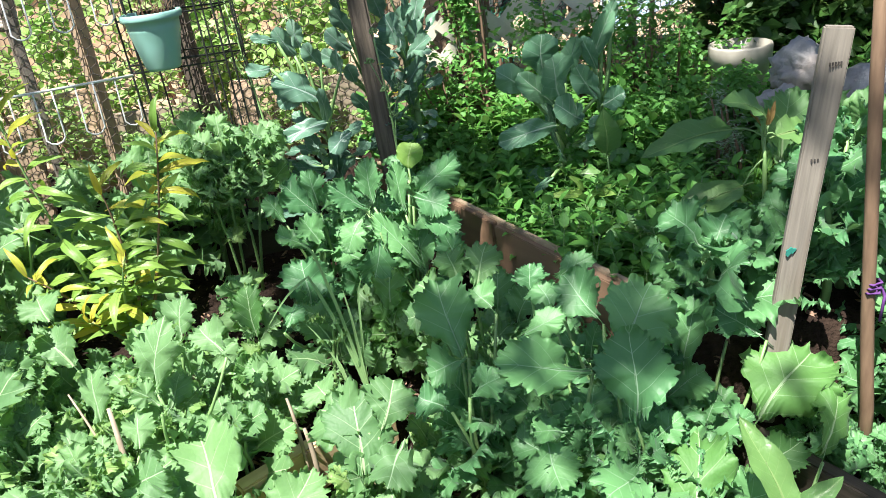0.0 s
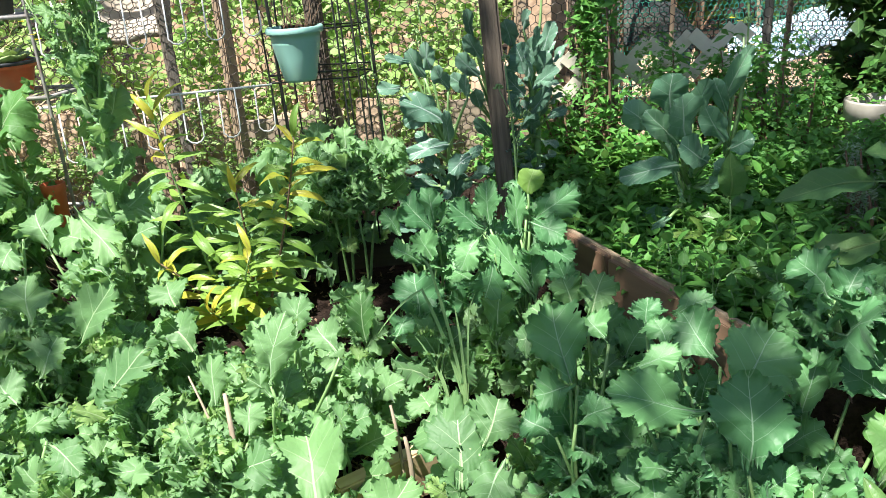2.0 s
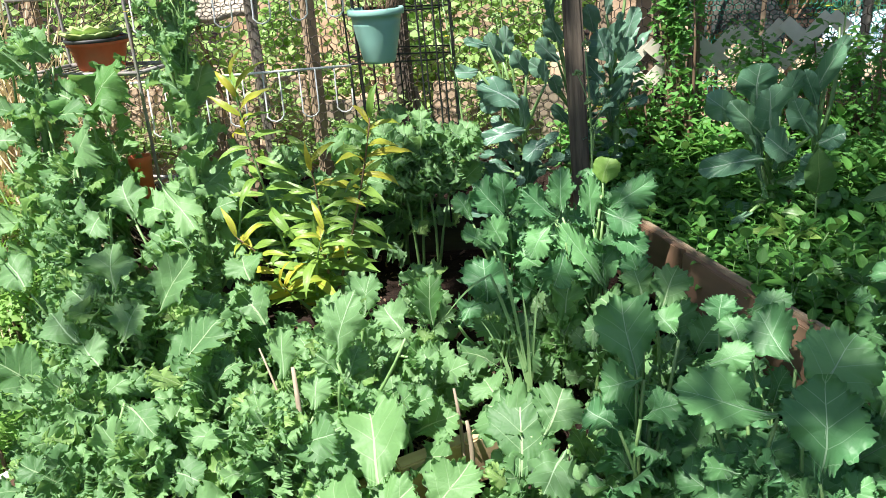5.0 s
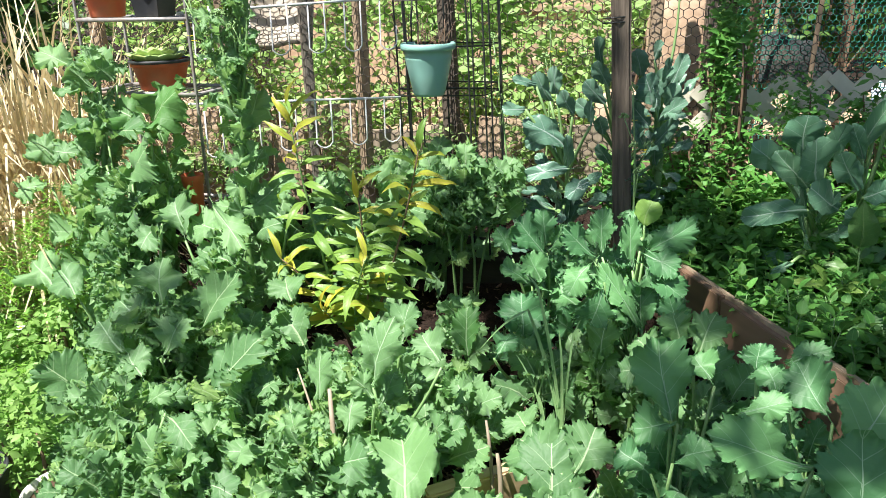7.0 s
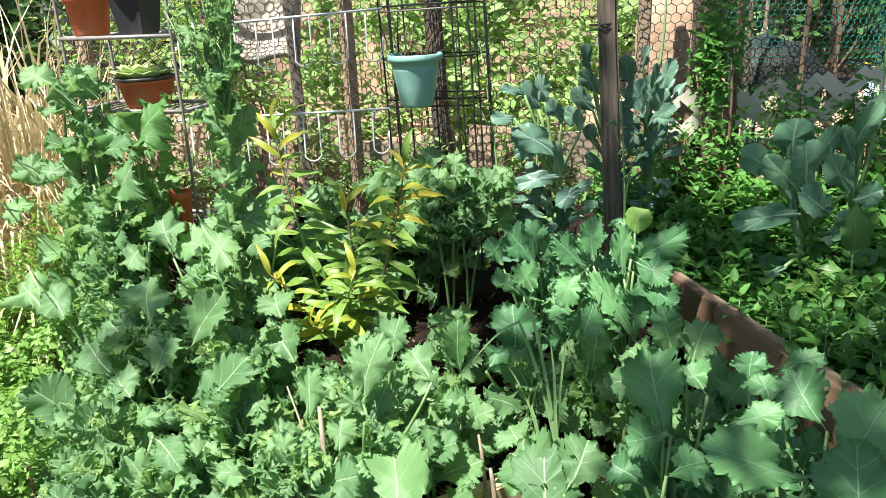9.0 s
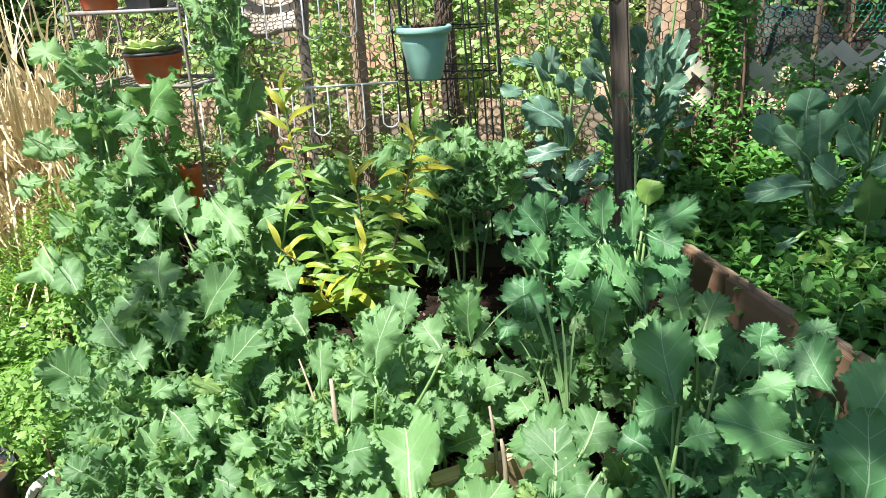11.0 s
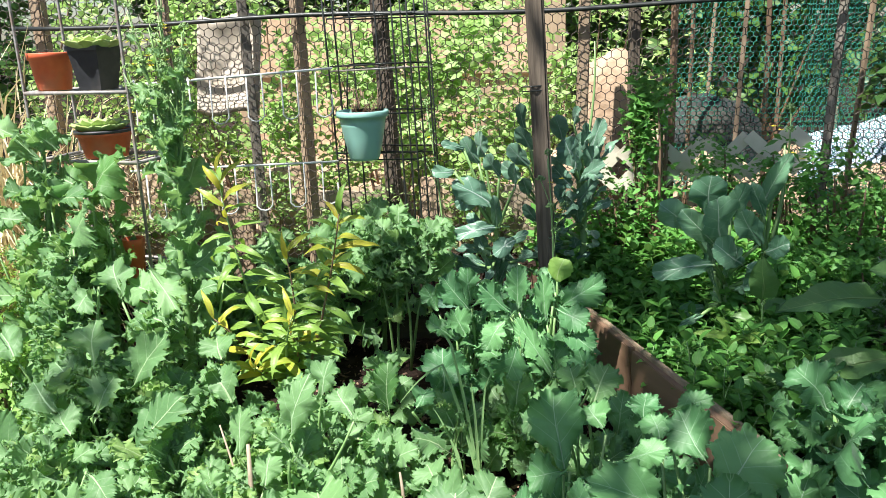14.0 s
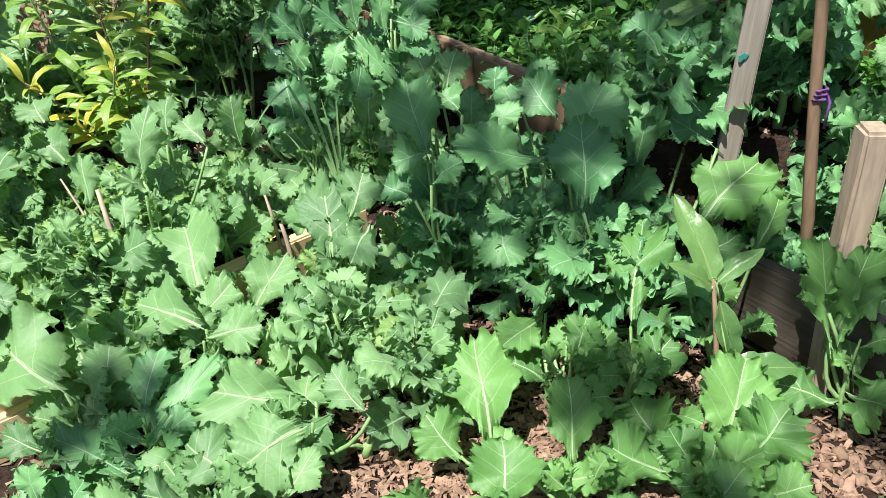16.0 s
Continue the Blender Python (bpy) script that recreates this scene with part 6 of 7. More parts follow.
# ---- shade tree over the garden ----
def shade_tree():
    """Clumps are listed by where they would hang 4.5 m up, then lifted along the way to the sun to the crown's true height."""
    rnd = random.Random(77)
    t = thing("shade_tree", "large leafy tree whose crown dapples the beds", "tree", (2.6, -3.6, -0.1))
    o = t.matrix_basis.translation
    part("trunk", tube([(0, 0, 0), (0.05, 0.02, 2.0), (-0.15, 0.1, 4.0), (-0.4, 0.3, 6.0)], [0.26, 0.22, 0.18, 0.13], 12), TWIG, t)
    clumps = []
    for x0, x1, y0, y1, n in ((-1.2, 0.9, 0.85, 2.7, 30), (0.0, 0.7, 0.5, 1.1, 5), (-1.05, -0.45, -0.5, 0.1, 7), (-0.45, -0.15, -0.65, -0.25, 2), (-0.8, -0.1, 0.45, 1.0, 5), (-1.6, -1.0, 0.9, 1.25, 4), (-2.2, -1.3, 0.4, 1.1, 4), (-1.0, -0.5, 0.0, 0.55, 4), (-0.2, 1.0, 1.1, 2.0, 8), (-1.4, -0.5, -1.3, -0.9, 2), (-0.3, 0.12, -0.95, -0.5, 6), (0.6, 2.6, -1.6, 2.2, 22), (-2.4, -1.5, 1.3, 1.8, 2)):
        for _ in range(n):
            clumps.append((Vector((rnd.uniform(x0, x1), rnd.uniform(y0, y1), rnd.uniform(4.0, 5.0))), rnd.uniform(0.16, 0.36)))
    for x, y, r in ((-1.9, -0.86, 0.17), (-0.73, -0.87, 0.15), (-0.7, -0.6, 0.17), (-1.5, 0.3, 0.12), (-0.05, 1.1, 0.3), (-2.65, 0.0, 0.2), (-0.73, 2.12, 0.16), (-0.5, 2.16, 0.16), (-0.3, 2.18, 0.14)):
        clumps.append((Vector((x, y, 4.5)), r))
    clumps = [q for k, q in enumerate(clumps) if (k % 5 < 3 or not (-1.1 < q[0].x < -0.4 and -0.6 < q[0].y < 0.2)) and not (q[0].x < -0.75 and q[0].y > 1.6) and not (k % 2 and k < 101 and q[0].y < -0.5 and -0.7 < q[0].x < 0.2)]
    clumps = [q for q in clumps if (q[0].x + 0.64) ** 2 + (q[0].y + 0.12) ** 2 > 0.04 and not (-0.1 < q[0].x < 0.6 and 1.25 < q[0].y < 2.0 and q[1] > 0.22)]
    clumps = [q for q in clumps if all((q[0].x - x) ** 2 + (q[0].y - y) ** 2 > 0.055 for x, y in ((-1.5, 0.68), (-0.97, 0.77), (-0.70, -0.48)))]
    clumps += [(Vector((x, y, 4.5)), r) for x, y, r in ((-1.05, -0.10, 0.09), (-0.62, -0.18, 0.10), (-0.93, 0.26, 0.12), (-1.24, 0.31, 0.13))]
    lift = SUN_WAY * (1.8 / SUN_WAY.z)
    clumps = [(c + lift, r) for c, r in clumps]
    for k, (c, r) in enumerate(clumps[:16]):
        part("limb", tube(bent((-0.4, 0.3, 5.8), c - o, 0.2, 6), [0.06, 0.045, 0.035, 0.025, 0.015, 0.006], 6), TWIG, t)

    def place(rr):
        c, r = clumps[rr.randrange(len(clumps))]
        d = Vector((rr.gauss(0, 1), rr.gauss(0, 1), rr.gauss(0, 0.6))).normalized() * r * rr.uniform(0.2, 1.1)
        return c + d - o
    tagged(part("crown", leaf_cloud(5200, place, 0.12, 78, 0.55), TREELEAF, t), kind="stuff")


shade_tree()


# ---- behind and along the fence ----
def boulder(name, label, at, size, mat, seed, category="stone", rough=1.0):
    bm = bmesh.new()
    bmesh.ops.create_icosphere(bm, subdivisions=3, radius=1)
    for v in bm.verts:
        n = noise.noise(v.co * 1.3 + Vector((seed, 0, 0))) * 0.35 + noise.noise(v.co * 3.1 + Vector((0, seed, 0))) * 0.12
        c = v.co.normalized() * (1 + n * rough)
        q = max(abs(c.x), abs(c.y), abs(c.z))
        c = c.lerp(c / q, 0.45)
        v.co = Vector((c.x * size[0], c.y * size[1], c.z * size[2]))
    ob = part(name, bm, mat)
    ob.matrix_basis = pose(*at, 0, 0, seed * 47 if rough > 1 else 0)
    return tagged(ob, label, category)


for k, (x, y, z, sx, sy, sz) in enumerate(((-0.20, 4.12, 0.92, 0.17, 0.12, 0.50), (-0.02, 4.2, 0.72, 0.13, 0.12, 0.32), (-0.48, 4.25, 0.62, 0.16, 0.14, 0.26))):
    boulder("rock", "sunlit tan rock behind the netting", (x, y, z), (sx, sy, sz), STONE, 3 + k)


def rear_boards():
    t = thing("rear_bed_edge", "row of weathered tan boards behind the netting", "bed edging")
    x = -2.9
    rnd = random.Random(8)
    while x < -0.45:
        w = rnd.uniform(0.16, 0.42)
        z = 0.80 + rnd.uniform(-0.07, 0.07)
        board("board", (x, fence_y(x) + 0.16, z), (x + w - 0.012, fence_y(x + w) + 0.16 + rnd.uniform(-0.02, 0.03), z + rnd.uniform(-0.04, 0.04)), 0.5, 0.03, (STONE, FENCEWOOD, STICK)[rnd.randrange(3)], t, seed=int(x * 50))
        x += w


for k, x in enumerate((-2.7, -2.35, -1.9, -1.6, -1.35, -0.8, -0.55)):
    bush("weed_clump", "green leafy weeds growing along the netting", "weed", (x, fence_y(x) + 0.07, 0.42), (0.2, 0.06, 0.24 + 0.1 * (k % 3)), 260, 0.05, BRIGHT, 420 + k, stems=4)
for k, (x, y, r, h, n) in enumerate(((0.03, 3.44, 0.10, 0.92, 620), (0.13, 3.46, 0.07, 0.5, 180), (0.38, 3.52, 0.06, 0.56, 110), (0.58, 3.5, 0.07, 0.66, 130), (0.72, 3.42, 0.1, 0.66, 260))):
    bush("tall_weed", "tall dark green leafy weed before the netting", "weed", (x, y, 0.40), (r, r * 0.8, h), n, 0.055, MINT, 460 + k, stems=6, ratio=0.36)
rear_boards()


def far_fence():
    """Weathered plank fence closing the next plot."""
    t = thing("plank_fence", "orange-brown plank fence closing the next plot", "fence")
    rnd = random.Random(19)
    for k in range(16):
        x = -4.0 + 0.2 * k
        h = 1.75 + rnd.uniform(-0.06, 0.06)
        board("plank", (x, 6.7, h), (x + 0.19, 6.7 + rnd.uniform(-0.01, 0.01), h), 1.7, 0.02, (STONE, FENCEWOOD)[k % 3 == 0], t, seed=k)
    beam("rail", (-4.0, 6.67, 1.2), (-0.8, 6.67, 1.2), 0.06, 0.04, FENCEWOOD, t, seed=2)


far_fence()


def sack():
    bm = bmesh.new()
    bmesh.ops.create_grid(bm, x_segments=20, y_segments=24, size=0.5)
    for v in bm.verts:
        u, w = v.co.x * 2, v.co.y * 2
        v.co = Vector((v.co.x * 0.34, 0.05 * (1 - u * u) * (1 - w * w) + 0.012 * noise.noise(Vector((u * 2, w * 2, 1))), v.co.y * 0.46 + 0.02 * math.sin(u * 3)))
    geo = bmesh.ops.solidify(bm, geom=bm.faces[:], thickness=0.03)
    ob = part("hung_sack", bm, SACK)
    ob.matrix_basis = pose(-2.06, fence_y(-2.06) + 0.1, 1.42, -4, 5, 8)
    tagged(ob, "pale cloth sack hung behind the netting", "sack")


sack()


def lattice():
    t = thing("lattice_edging", "low cream plastic lattice edging along the fence", "lattice")
    x0, x1, z0, z1 = -0.24, 0.72, 0.77, 0.96
    step, w = 0.19, 0.062
    for sgn in (1, -1):
        k = -4
        while -0.11 + k * step < x1 + 0.3:
            xa = -0.11 + k * step
            pts = [(xa, z0), (xa + (z1 - z0), z1)] if sgn > 0 else [(xa + (z1 - z0), z0), (xa, z1)]
            (ax, az), (bx, bz) = pts
            lo, hi = (x0 - ax) / (bx - ax), (x1 - ax) / (bx - ax)
            f0, f1 = max(0, min(lo, hi)), min(1, max(lo, hi))
            if f1 - f0 > 0.15:
                p = (ax + (bx - ax) * f0, az + (bz - az) * f0)
                q = (ax + (bx - ax) * f1, az + (bz - az) * f1)
                board("slat", (p[0], 3.70 + 0.006 * sgn + 0.1 * p[0], p[1] + w / 2 + 0.11 * (p[0] + 0.11)), (q[0], 3.70 + 0.006 * sgn + 0.1 * q[0], q[1] + w / 2 + 0.11 * (q[0] + 0.11)), w, 0.007, LATTICE, t, seed=k + 50 * sgn)
            k += 1


lattice()


def tarp():
    bm = bmesh.new()
    bmesh.ops.create_grid(bm, x_segments=40, y_segments=30, size=0.5)
    for v in bm.verts:
        u, w = v.co.x, v.co.y
        v.co = Vector((u * 1.5, w * 1.0, -abs(u + 0.12) * 0.5 - 0.1 * w + 0.05 * noise.noise(Vector((u * 6, w * 6, 2))) + 0.02 * noise.noise(Vector((u * 18, w * 18, 2)))))
    bmesh.ops.solidify(bm, geom=bm.faces[:], thickness=0.006)
    ob = part("tarpaulin", bm, TARP)
    ob.matrix_basis = pose(1.58, 4.78, 0.93, 12, 0, -8)
    tagged(ob, "crumpled pale blue plastic sheet over a heap", "tarpaulin")


tarp()


def green_net():
    t = thing("shade_netting", "green plastic netting hung on stakes", "netting")
    hex_net("net", (0.75, 4.32), (2.3, 3.75), 0.42, 1.9, 0.028, 0.0020, NET, t, "green plastic mesh", bow=0.12, seed=5)
    hex_net("net", (0.95, 4.6), (2.6, 4.2), 0.42, 1.9, 0.024, 0.0022, NET, t, "green plastic mesh", bow=0.2, seed=9)
    hex_net("net", (0.08, 4.46), (1.0, 4.5), 0.6, 1.9, 0.03, 0.0026, NET, t, "green plastic mesh", bow=0.25, seed=12)
    for k, (x, y, dx) in enumerate(((0.42, 4.35, 0.05), (0.62, 4.5, -0.05), (0.95, 4.2, 0.08), (1.3, 4.1, -0.04), (1.7, 4.0, 0.03), (0.2, 4.6, 0.0), (0.28, 5.2, 0.06), (0.75, 5.4, 0.0), (1.1, 5.3, -0.05))):
        beam("pole", (x, y, 0.2), (x + dx, y, 1.95), 0.022, 0.022, TWIG if k % 2 else FENCEWOOD, t, seed=k, turn=15 * k)


green_net()


def grey_sheet():
    """A low heap under a slack grey sheet."""
    bm = bmesh.new()
    bmesh.ops.create_grid(bm, x_segments=30, y_segments=20, size=0.5)
    for v in bm.verts:
        u, w = v.co.x, v.co.y
        v.co = Vector((u * 0.62, w * 0.5, -0.6 * u * u - 0.5 * w * w + 0.06 * noise.noise(Vector((u * 5, w * 5, 7))) + 0.02 * noise.noise(Vector((u * 15, w * 15, 7)))))
    bmesh.ops.solidify(bm, geom=bm.faces[:], thickness=0.006)
    ob = part("ground_sheet", bm, SHEET)
    ob.matrix_basis = pose(0.34, 4.85, 1.08, 24, 8, -4)
    tagged(ob, "slack grey cloth sheet over a low heap", "sheet")


grey_sheet()


# ---- right-hand clutter behind the stake ----
def bag(at, size, seed, mat, label):
    bm = bmesh.new()
    bmesh.ops.create_icosphere(bm, subdivisions=4, radius=1)
    for v in bm.verts:
        n = noise.noise(v.co * 1.4 + Vector((seed, 0, 0))) * 0.35 - abs(noise.noise(v.co * 2.6 + Vector((0, seed, 0)))) * 0.5 - abs(noise.noise(v.co * 6 + Vector((seed, seed, 0)))) * 0.22 + 0.2
        c = v.co * (1 + n)
        v.co = Vector((c.x * size[0], c.y * size[1], max(c.z, -0.7) * size[2]))
    ob = part("plastic_bag", bm, mat)
    ob.matrix_basis = pose(*at)
    tagged(ob, label, "bag")


bag((1.13, 2.68, 0.80), (0.10, 0.10, 0.085), 1, BAG, "crumpled dirty white plastic bag")
bag((1.36, 2.62, 0.66), (0.16, 0.14, 0.12), 4, BAG, "crumpled beige plastic bag on the heap")
bag((1.04, 2.60, 0.70), (0.08, 0.07, 0.06), 7, BAG, "folded pale plastic bag")
pot("tub", "large cream plastic tub among the mint", (1.13, 3.30, 0.38), 0.125, 0.40, TUB, sides=40)
pot("ochre_pot", "ochre plastic pot behind the brown stick", (1.27, 2.24, 0.42), 0.11, 0.2, OCHRE)
kale_plant((1.02, 2.06), [(0.85, 2.10, 0.71, 0.87, 2.14, 0.88, 0.16), (1.03, 2.15, 0.61, 1.08, 2.19, 0.77, 0.17), (1.10, 2.10, 0.55, 1.02, 2.14, 0.60, 0.14), (0.92, 2.00, 0.49, 1.01, 2.04, 0.55, 0.14), (1.15, 1.95, 0.4, 1.28, 1.9, 0.52, 0.16)], mat=KALE, fill=12, height=0.5, size=0.18, seed=90, label="large-leaved green kale behind the stake")
for k, (x, y, h) in enumerate(((1.2, 1.78, 0.42), (1.35, 2.0, 0.4), (1.15, 1.5, 0.3))):
    kale_plant((x, y), mat=KALE_BLUE if k % 2 else KALE, meshes=LOBED_LEAVES, fill=14, size=0.16, height=h + 0.1, spread=0.12, seed=91 + k, label="leafy kale growing between stake and stick")
kale_plant((0.86, 1.16), [(0.8, 1.18, 0.14, 0.77, 1.21, 0.36, 0.11), (0.82, 1.18, 0.15, 0.88, 1.21, 0.33, 0.13), (0.78, 1.18, 0.21, 0.75, 1.21, 0.25, 0.07)], mat=KALE_MID, meshes=LOBED_LEAVES, fill=5, size=0.10, height=0.26, spread=0.05, seed=97, stem_r=0.005, label="young frilly kale against the dark board")
kale_plant((0.84, 0.74), mat=FRILLY, meshes=CURLY_LEAVES, fill=9, size=0.12, height=0.14, spread=0.08, seed=98, stem_r=0.005, label="young frilly kale on bark mulch")


# ---- small growth along the fence ----
for k, (x, y, rx, rz, n) in enumerate(((0.02, 3.52, 0.13, 0.95, 520), (0.30, 3.52, 0.12, 0.66, 420), (0.52, 3.50, 0.14, 0.62, 460), (-0.16, 3.46, 0.12, 0.5, 380), (0.78, 3.42, 0.2, 0.62, 700), (1.0, 3.46, 0.2, 0.5, 700), (1.04, 3.10, 0.2, 0.34, 900), (0.78, 3.05, 0.2, 0.3, 900))):
    bush("leafy_shrub", "upright twiggy shrub with small dark leaves by the fence", "shrub", (x, y, 0.38), (rx, rx, rz), int(n * 1.6), 0.033, MINT, 400 + k, stems=9)


def flower_stalk(at, top, heads, seed, label, leaves=0):
    """A thin stalk with bud clusters and a few yellow flowers."""
    rnd = random.Random(seed)
    t = thing("flower_stalk", label, "flower stalk", at)
    o = Vector(at)
    end = Vector(top) - o
    line = bent((0, 0, 0), end, 0, 7, 0.012)
    part("stalk", tube(line, [0.006, 0.0055, 0.005, 0.0045, 0.004, 0.003, 0.002], 6), STALK, t)
    for k in range(heads):
        f = 1.0 - 0.1 * k
        q = line[min(6, int(f * 6))] + Vector((rnd.uniform(-0.05, 0.05) * (k > 0), rnd.uniform(-0.03, 0.03), 0.015))
        part("side_stalk", tube(bent(line[max(1, int(f * 6) - 1)], q, 0.005, 4), 0.002, 5), STALK, t)
        pieces = []
        for _ in range(26):
            d = Vector((rnd.gauss(0, 1), rnd.gauss(0, 1), abs(rnd.gauss(0, 1)))).normalized() * 0.02 * rnd.uniform(0.6, 1)
            r = rnd.uniform(0.003, 0.005)
            pieces.append(([q + d + Vector(c) * r for c in ((1, 0, 0), (0, 1, 0), (-1, 0, 0), (0, -1, 0), (0, 0, 1.5), (0, 0, -1))], [(0, 1, 4), (1, 2, 4), (2, 3, 4), (3, 0, 4), (1, 0, 5), (2, 1, 5), (3, 2, 5), (0, 3, 5)]))
        part("flower_head", joined(pieces), BUD, t)
    for k in range(leaves):
        f = rnd.uniform(0.05, 0.85) * 6
        q = line[int(f)].lerp(line[int(f) + 1], f % 1)
        a, ln = rnd.uniform(0, 6.283), rnd.uniform(0.04, 0.09)
        d = Vector((math.cos(a), 0.6 * math.sin(a), rnd.uniform(0.1, 0.9))).normalized()
        leaf_at(t, LOBED_LEAVES[rnd.randrange(8)], FRILLY, o + q, o + q + d * ln, ln * 0.6, hint=(rnd.uniform(-0.4, 0.4), -0.7, 0.7))
    for k in range(4):
        q = line[5 - k % 2] + Vector((rnd.uniform(-0.07, 0.05), rnd.uniform(-0.03, 0.02), rnd.uniform(-0.02, 0.04)))
        pieces = []
        for j in range(4):
            a = j * 1.571 + k
            d, e = Vector((math.cos(a), math.sin(a), 0.3)) * 0.012, Vector((-math.sin(a), math.cos(a), 0)) * 0.006
            pieces.append(([q, q + d * 0.7 + e, q + d * 1.1, q + d * 0.7 - e], [(0, 1, 2, 3)]))
        part("flower", joined(pieces), YELLOW, t, "small four-petalled yellow flower")


flower_stalk((-0.28, 2.72, 0.48), (-0.305, 2.75, 1.06), 5, 1, "kale flower stalk with green buds and yellow flowers")
flower_stalk((0.52, 2.95, 0.74), (0.545, 2.97, 1.20), 2, 2, "thin flower stalk with yellow blossoms")
flower_stalk((-0.85, 3.20, 0.45), (-0.95, 3.3, 1.2), 4, 3, "flowering kale stalk by the wire cage")
flower_stalk((-0.72, 3.25, 0.45), (-0.70, 3.3, 1.25), 4, 4, "flowering kale stalk by the wire cage")
flower_stalk((-1.68, 2.42, 1.05), (-1.70, 2.45, 1.62), 4, 5, "tall kale flower stalk with green buds")


for k, (x, z, h) in enumerate(((-1.81, 1.05, 1.64), (-1.74, 1.10, 1.58), (-1.66, 1.10, 1.50), (-1.86, 1.0, 1.42), (-1.60, 1.05, 1.56), (-1.70, 1.0, 1.68))):
    flower_stalk((-1.68 + 0.15 * (x + 1.7), 2.42, z), (x, 2.42 + 0.02 * (k % 3), h), 6, 20 + k, "tall kale flower stalk with green buds and small leaves", leaves=12)


def daisy(at, seed):
    rnd = random.Random(seed)
    t = thing("daisy", "white daisy with a yellow centre", "flower", at, group="daisies")
    part("stalk", tube(bent((0, 0, -0.16), (0, 0, 0), 0, 4, 0.01), 0.0015, 5), STALK, t)
    for j in range(11):
        a = j * 0.5712
        d, e = Vector((math.cos(a), math.sin(a) * 0.9, 0.15 + 0.1 * math.sin(a))) * 0.02, Vector((-math.sin(a), math.cos(a), 0)) * 0.004
        part("petal", ([d * 0.2, d * 0.6 + e, d * 1.05, d * 0.6 - e], [(0, 1, 2, 3)], None), PETAL, t)
    part("centre", lathe([(0.0, 0.007), (0.004, 0.006), (0.0065, 0.002), (0.006, -0.002)], 10), YELLOW, t, "yellow centre")


for k, (x, y, z) in enumerate(((-2.47, 1.9, 0.36), (-2.40, 1.82, 0.34), (-2.5, 1.82, 0.38), (-2.44, 1.74, 0.33), (-2.36, 1.9, 0.30))):
    daisy((x, y, z), k)

old = thing("fallen_leaf", "yellowed kale leaf lying on the soil", "leaf", (-0.66, 1.87, land(-0.66, 1.87)))
leaf_at(old, BROAD_LEAVES[1], OLDLEAF, (-0.68, 1.86, 0.06), (-0.60, 1.90, 0.10), 0.07, name="blade")
pal = thing("kale_top_leaf", "pale yellow-green sunlit kale leaf atop its stem", "kale", (-0.215, 2.44, 0.60))
leaf_at(pal, SMOOTH_LEAVES[2], PALE, (-0.22, 2.45, 0.68), (-0.20, 2.48, 0.76), 0.095, name="blade", unit=0.66)
part("stalk", tube(bent((0, 0, -0.1), (-0.005, 0.01, 0.08), 0, 4), 0.004, 5), STALK, pal)


# ---- pale rosemary by the tub ----
for k, (x, y, r, h) in enumerate(((0.88, 2.84, 0.07, 0.40), (0.96, 2.84, 0.06, 0.32), (0.92, 2.76, 0.05, 0.26))):
    bush("rosemary", "pale grey-green rosemary sprig beside the tub", "herb", (x, y, land(x, y)), (r, r, h), 520, 0.022, ROSEMARY, 500 + k, stems=6, ratio=0.16)


# ---- weeds round the stakes ----
for k, (x, y, h) in enumerate(((0.86, 1.62, 0.16), (0.99, 1.62, 0.2), (0.80, 1.88, 0.24), (0.84, 1.74, 0.2), (1.04, 1.74, 0.26), (0.63, 1.98, 0.16), (0.74, 2.06, 0.2), (0.88, 2.02, 0.2), (0.70, 1.64, 0.1))):
    kale_plant((x, y), mat=KALE_BLUE, meshes=LOBED_LEAVES, fill=12, size=0.10, height=h, spread=0.12, seed=440 + k, label="low bluish kale crowding round the stakes", stem_r=0.007, sprouts=10)
bush("weed_clump", "dark green leafy weeds round the stakes", "weed", (1.15, 1.85, land(1.15, 1.85)), (0.12, 0.12, 0.2), 600, 0.034, MINT, 442, stems=5)

# ---- seedlings among the mint ----
def seedling(at, leaves, mat, label, meshes=OVATE_LEAVES, unit=0.46):
    """A short stem with a few placed leaves: azimuth, elevation, length, width."""
    z0 = land(*at) - 0.01
    t = thing("seedling", label, "seedling", (*at, z0))
    h = leaves[0][4]
    part("stem", tube(bent((0, 0, 0), (0.01, 0.0, h), 0, 5, 0.008), [0.005, 0.0045, 0.004, 0.0035, 0.003], 6), STALK, t)
    for k, (az, el, ln, w, hz) in enumerate(leaves):
        a, e = radians(az), radians(el)
        d = Vector((math.sin(a) * math.cos(e), -math.cos(a) * math.cos(e), math.sin(e)))
        b = Vector((0.008, 0, hz)) + d * 0.015
        o = Vector((*at, z0))
        leaf_at(t, meshes[k % len(meshes)], mat, o + b, o + b + d * ln, w, hint=(0.2 * math.sin(3 * k), -0.7, 0.7), unit=unit)


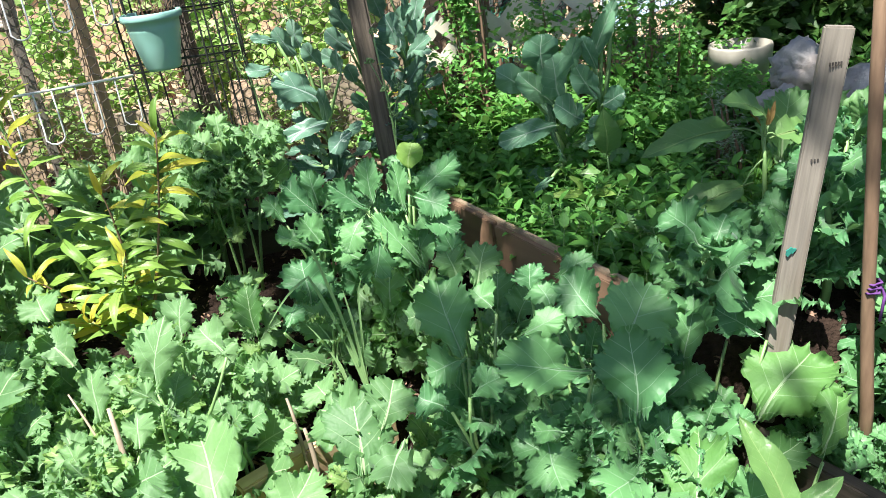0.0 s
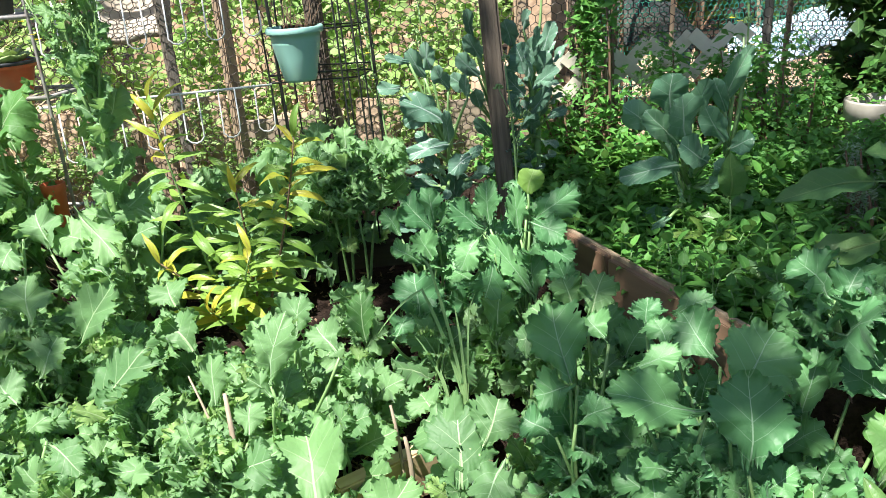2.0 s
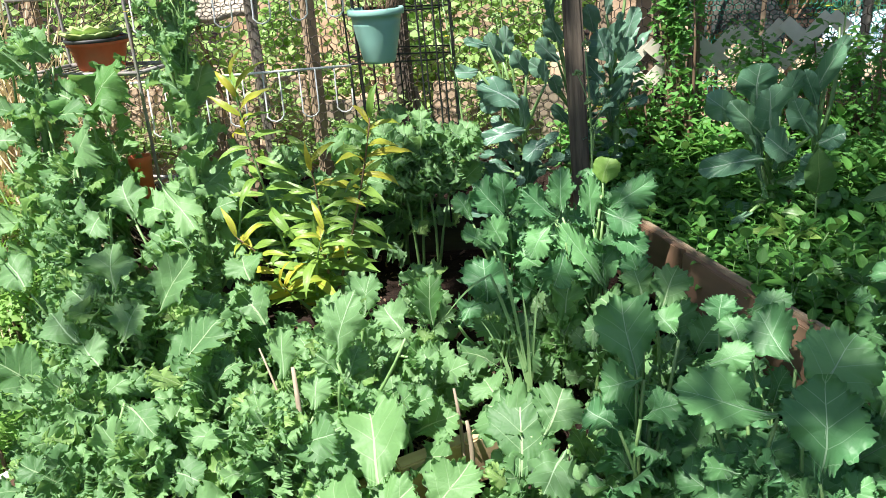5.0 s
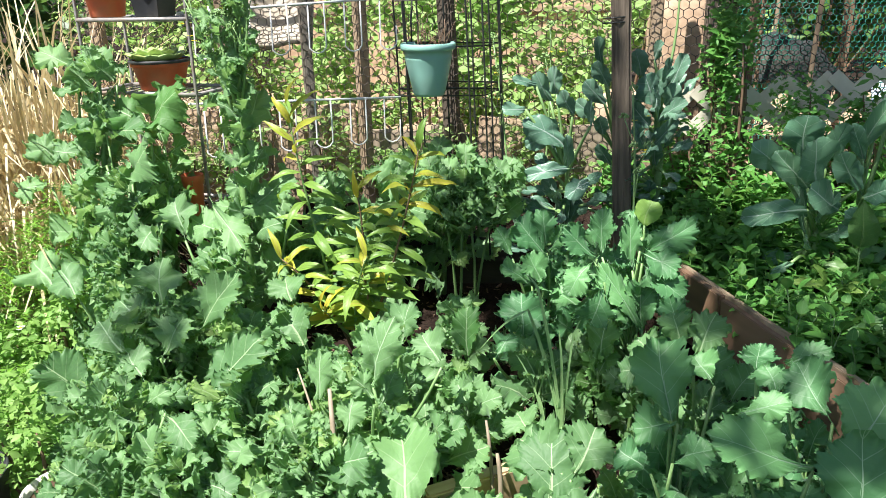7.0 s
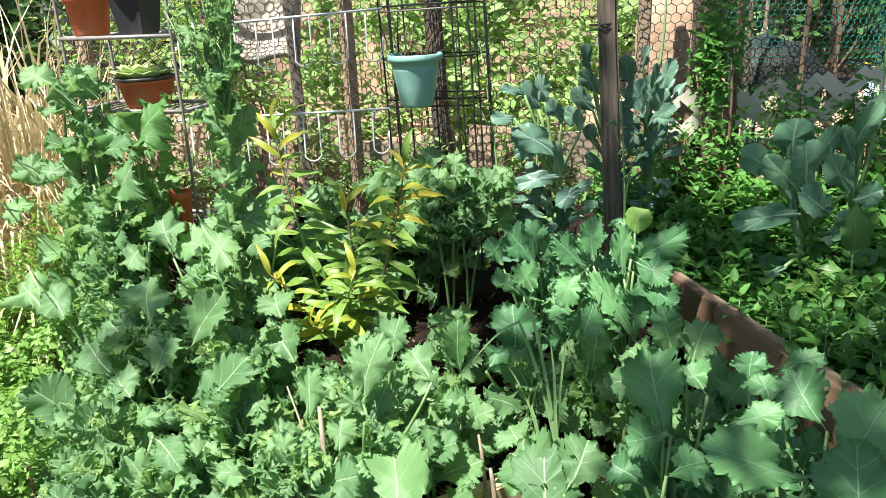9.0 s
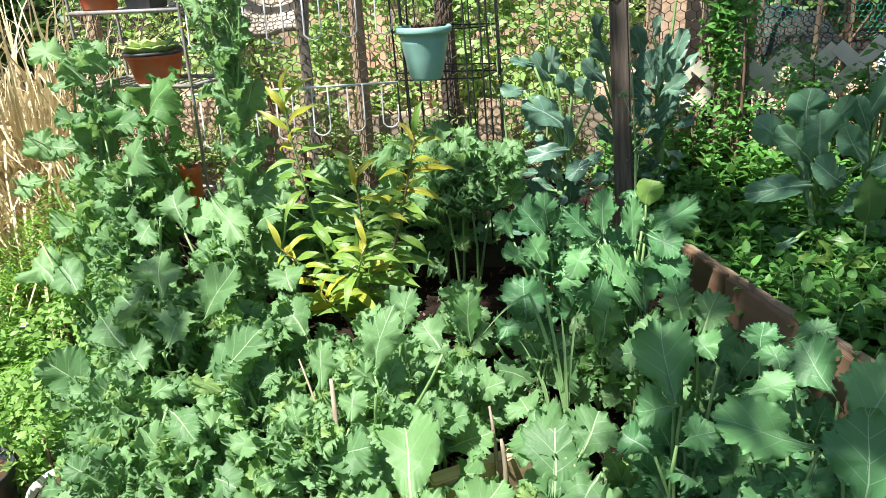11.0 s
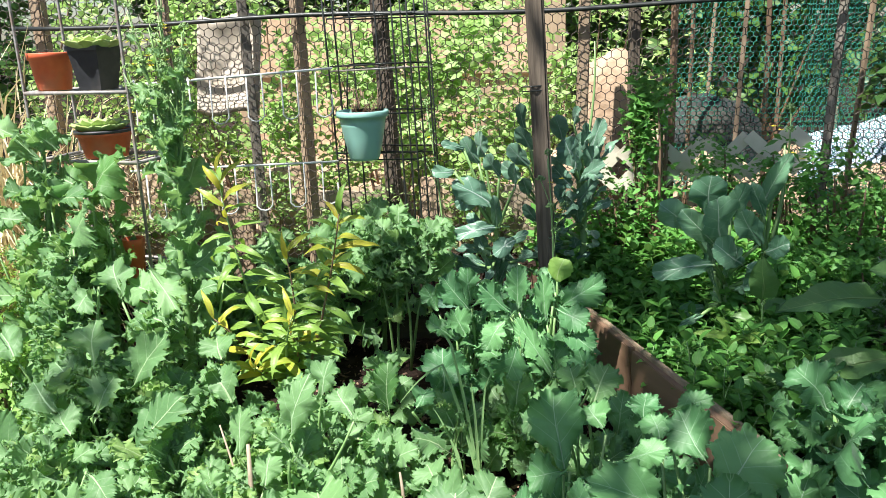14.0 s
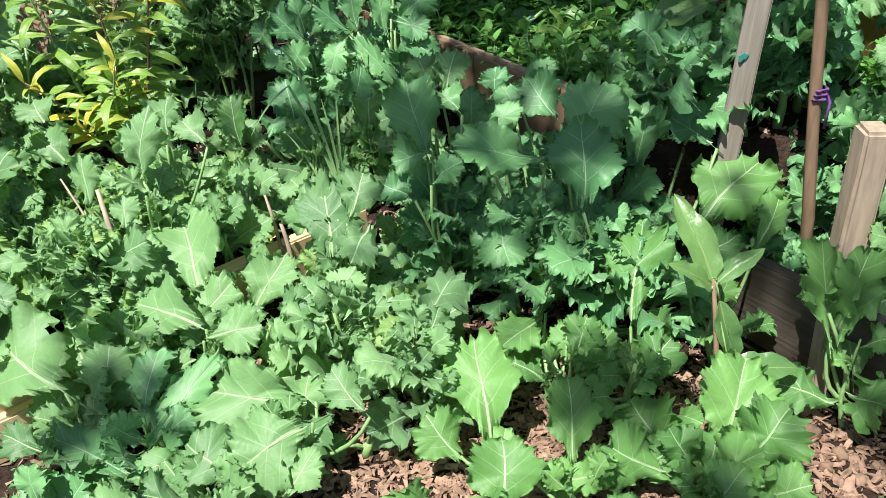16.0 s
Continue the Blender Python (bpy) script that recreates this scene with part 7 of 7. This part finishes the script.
seedling((0.46, 2.70), [(-10, 75, 0.17, 0.10, 0.24), (120, 20, 0.1, 0.06, 0.2), (-100, 10, 0.09, 0.05, 0.16)], AVOCADO, "seedling with one broad upright leaf among mint")
seedling((0.36, 2.56), [(-80, 10, 0.12, 0.035, 0.16), (-30, 30, 0.11, 0.035, 0.15), (40, 15, 0.12, 0.035, 0.16), (90, 25, 0.1, 0.03, 0.14), (10, -15, 0.1, 0.04, 0.13), (-55, 50, 0.09, 0.03, 0.17)], PALE, "pale seedling with a whorl of narrow leaves")
seedling((0.64, 2.08), [(k * 55, 25 + 12 * (k % 3), 0.10, 0.06, 0.10 + 0.015 * k) for k in range(8)], BRIGHT, "bright green crinkled seedling beside the sapling")
seedling((0.48, 2.20), [(k * 70, 20 + 10 * (k % 2), 0.11, 0.065, 0.10 + 0.012 * k) for k in range(6)], KALE, "soft green broad-leaved seedling in the herb bed")
fringe("grass_tuft", "few bright grass blades among the mint", "grass", (0.64, 2.36, land(0.64, 2.36)), 14, 0.26, 0.16, 0.005, FENNEL, 520, droop=0.5)
fringe("grass_tuft", "few bright grass blades among the mint", "grass", (0.9, 2.5, land(0.9, 2.5)), 16, 0.34, 0.12, 0.004, FENNEL, 521, droop=0.3)

# ---- stones and a cut stump on the mulch ----
for k, (x, y, r) in enumerate(((0.77, 1.21, 0.034), (0.77, 1.12, 0.028), (0.73, 1.25, 0.022), (0.82, 1.06, 0.018), (0.78, 1.03, 0.015), (0.86, 1.3, 0.022), (0.83, 0.98, 0.016), (0.88, 1.02, 0.012), (0.66, 0.88, 0.013), (0.60, 0.80, 0.017), (-0.05, 0.95, 0.014), (-0.14, 1.0, 0.011))):
    boulder("stone", "small brown stone lying on the bark mulch", (x, y, land(x, y) + r * 0.4), (r, r * 0.7, r * 0.75), CLOD, 30 + k, rough=1.9)
ST = (-0.25, 1.12)
stump = thing("kale_stump", "cut kale stump with a split pale top", "kale", (*ST, land(*ST) - 0.01))
part("stem", tube([(0, 0, 0), (0.004, 0.0, 0.03), (0.012, -0.004, 0.055)], [0.015, 0.013, 0.011], 9), STALK, stump)
for k, (dx, dz, r) in enumerate(((-0.06, 0.05, 0.007), (0.045, 0.085, 0.005), (0.02, 0.09, 0.004), (-0.03, 0.07, 0.0037))):
    part("leaf_stalk", tube(bent((0.005, 0, 0.03), (dx, -0.01 * k, dz), 0.004, 4), [r, r, r * 0.9, r * 0.8], 7), STALK, stump)
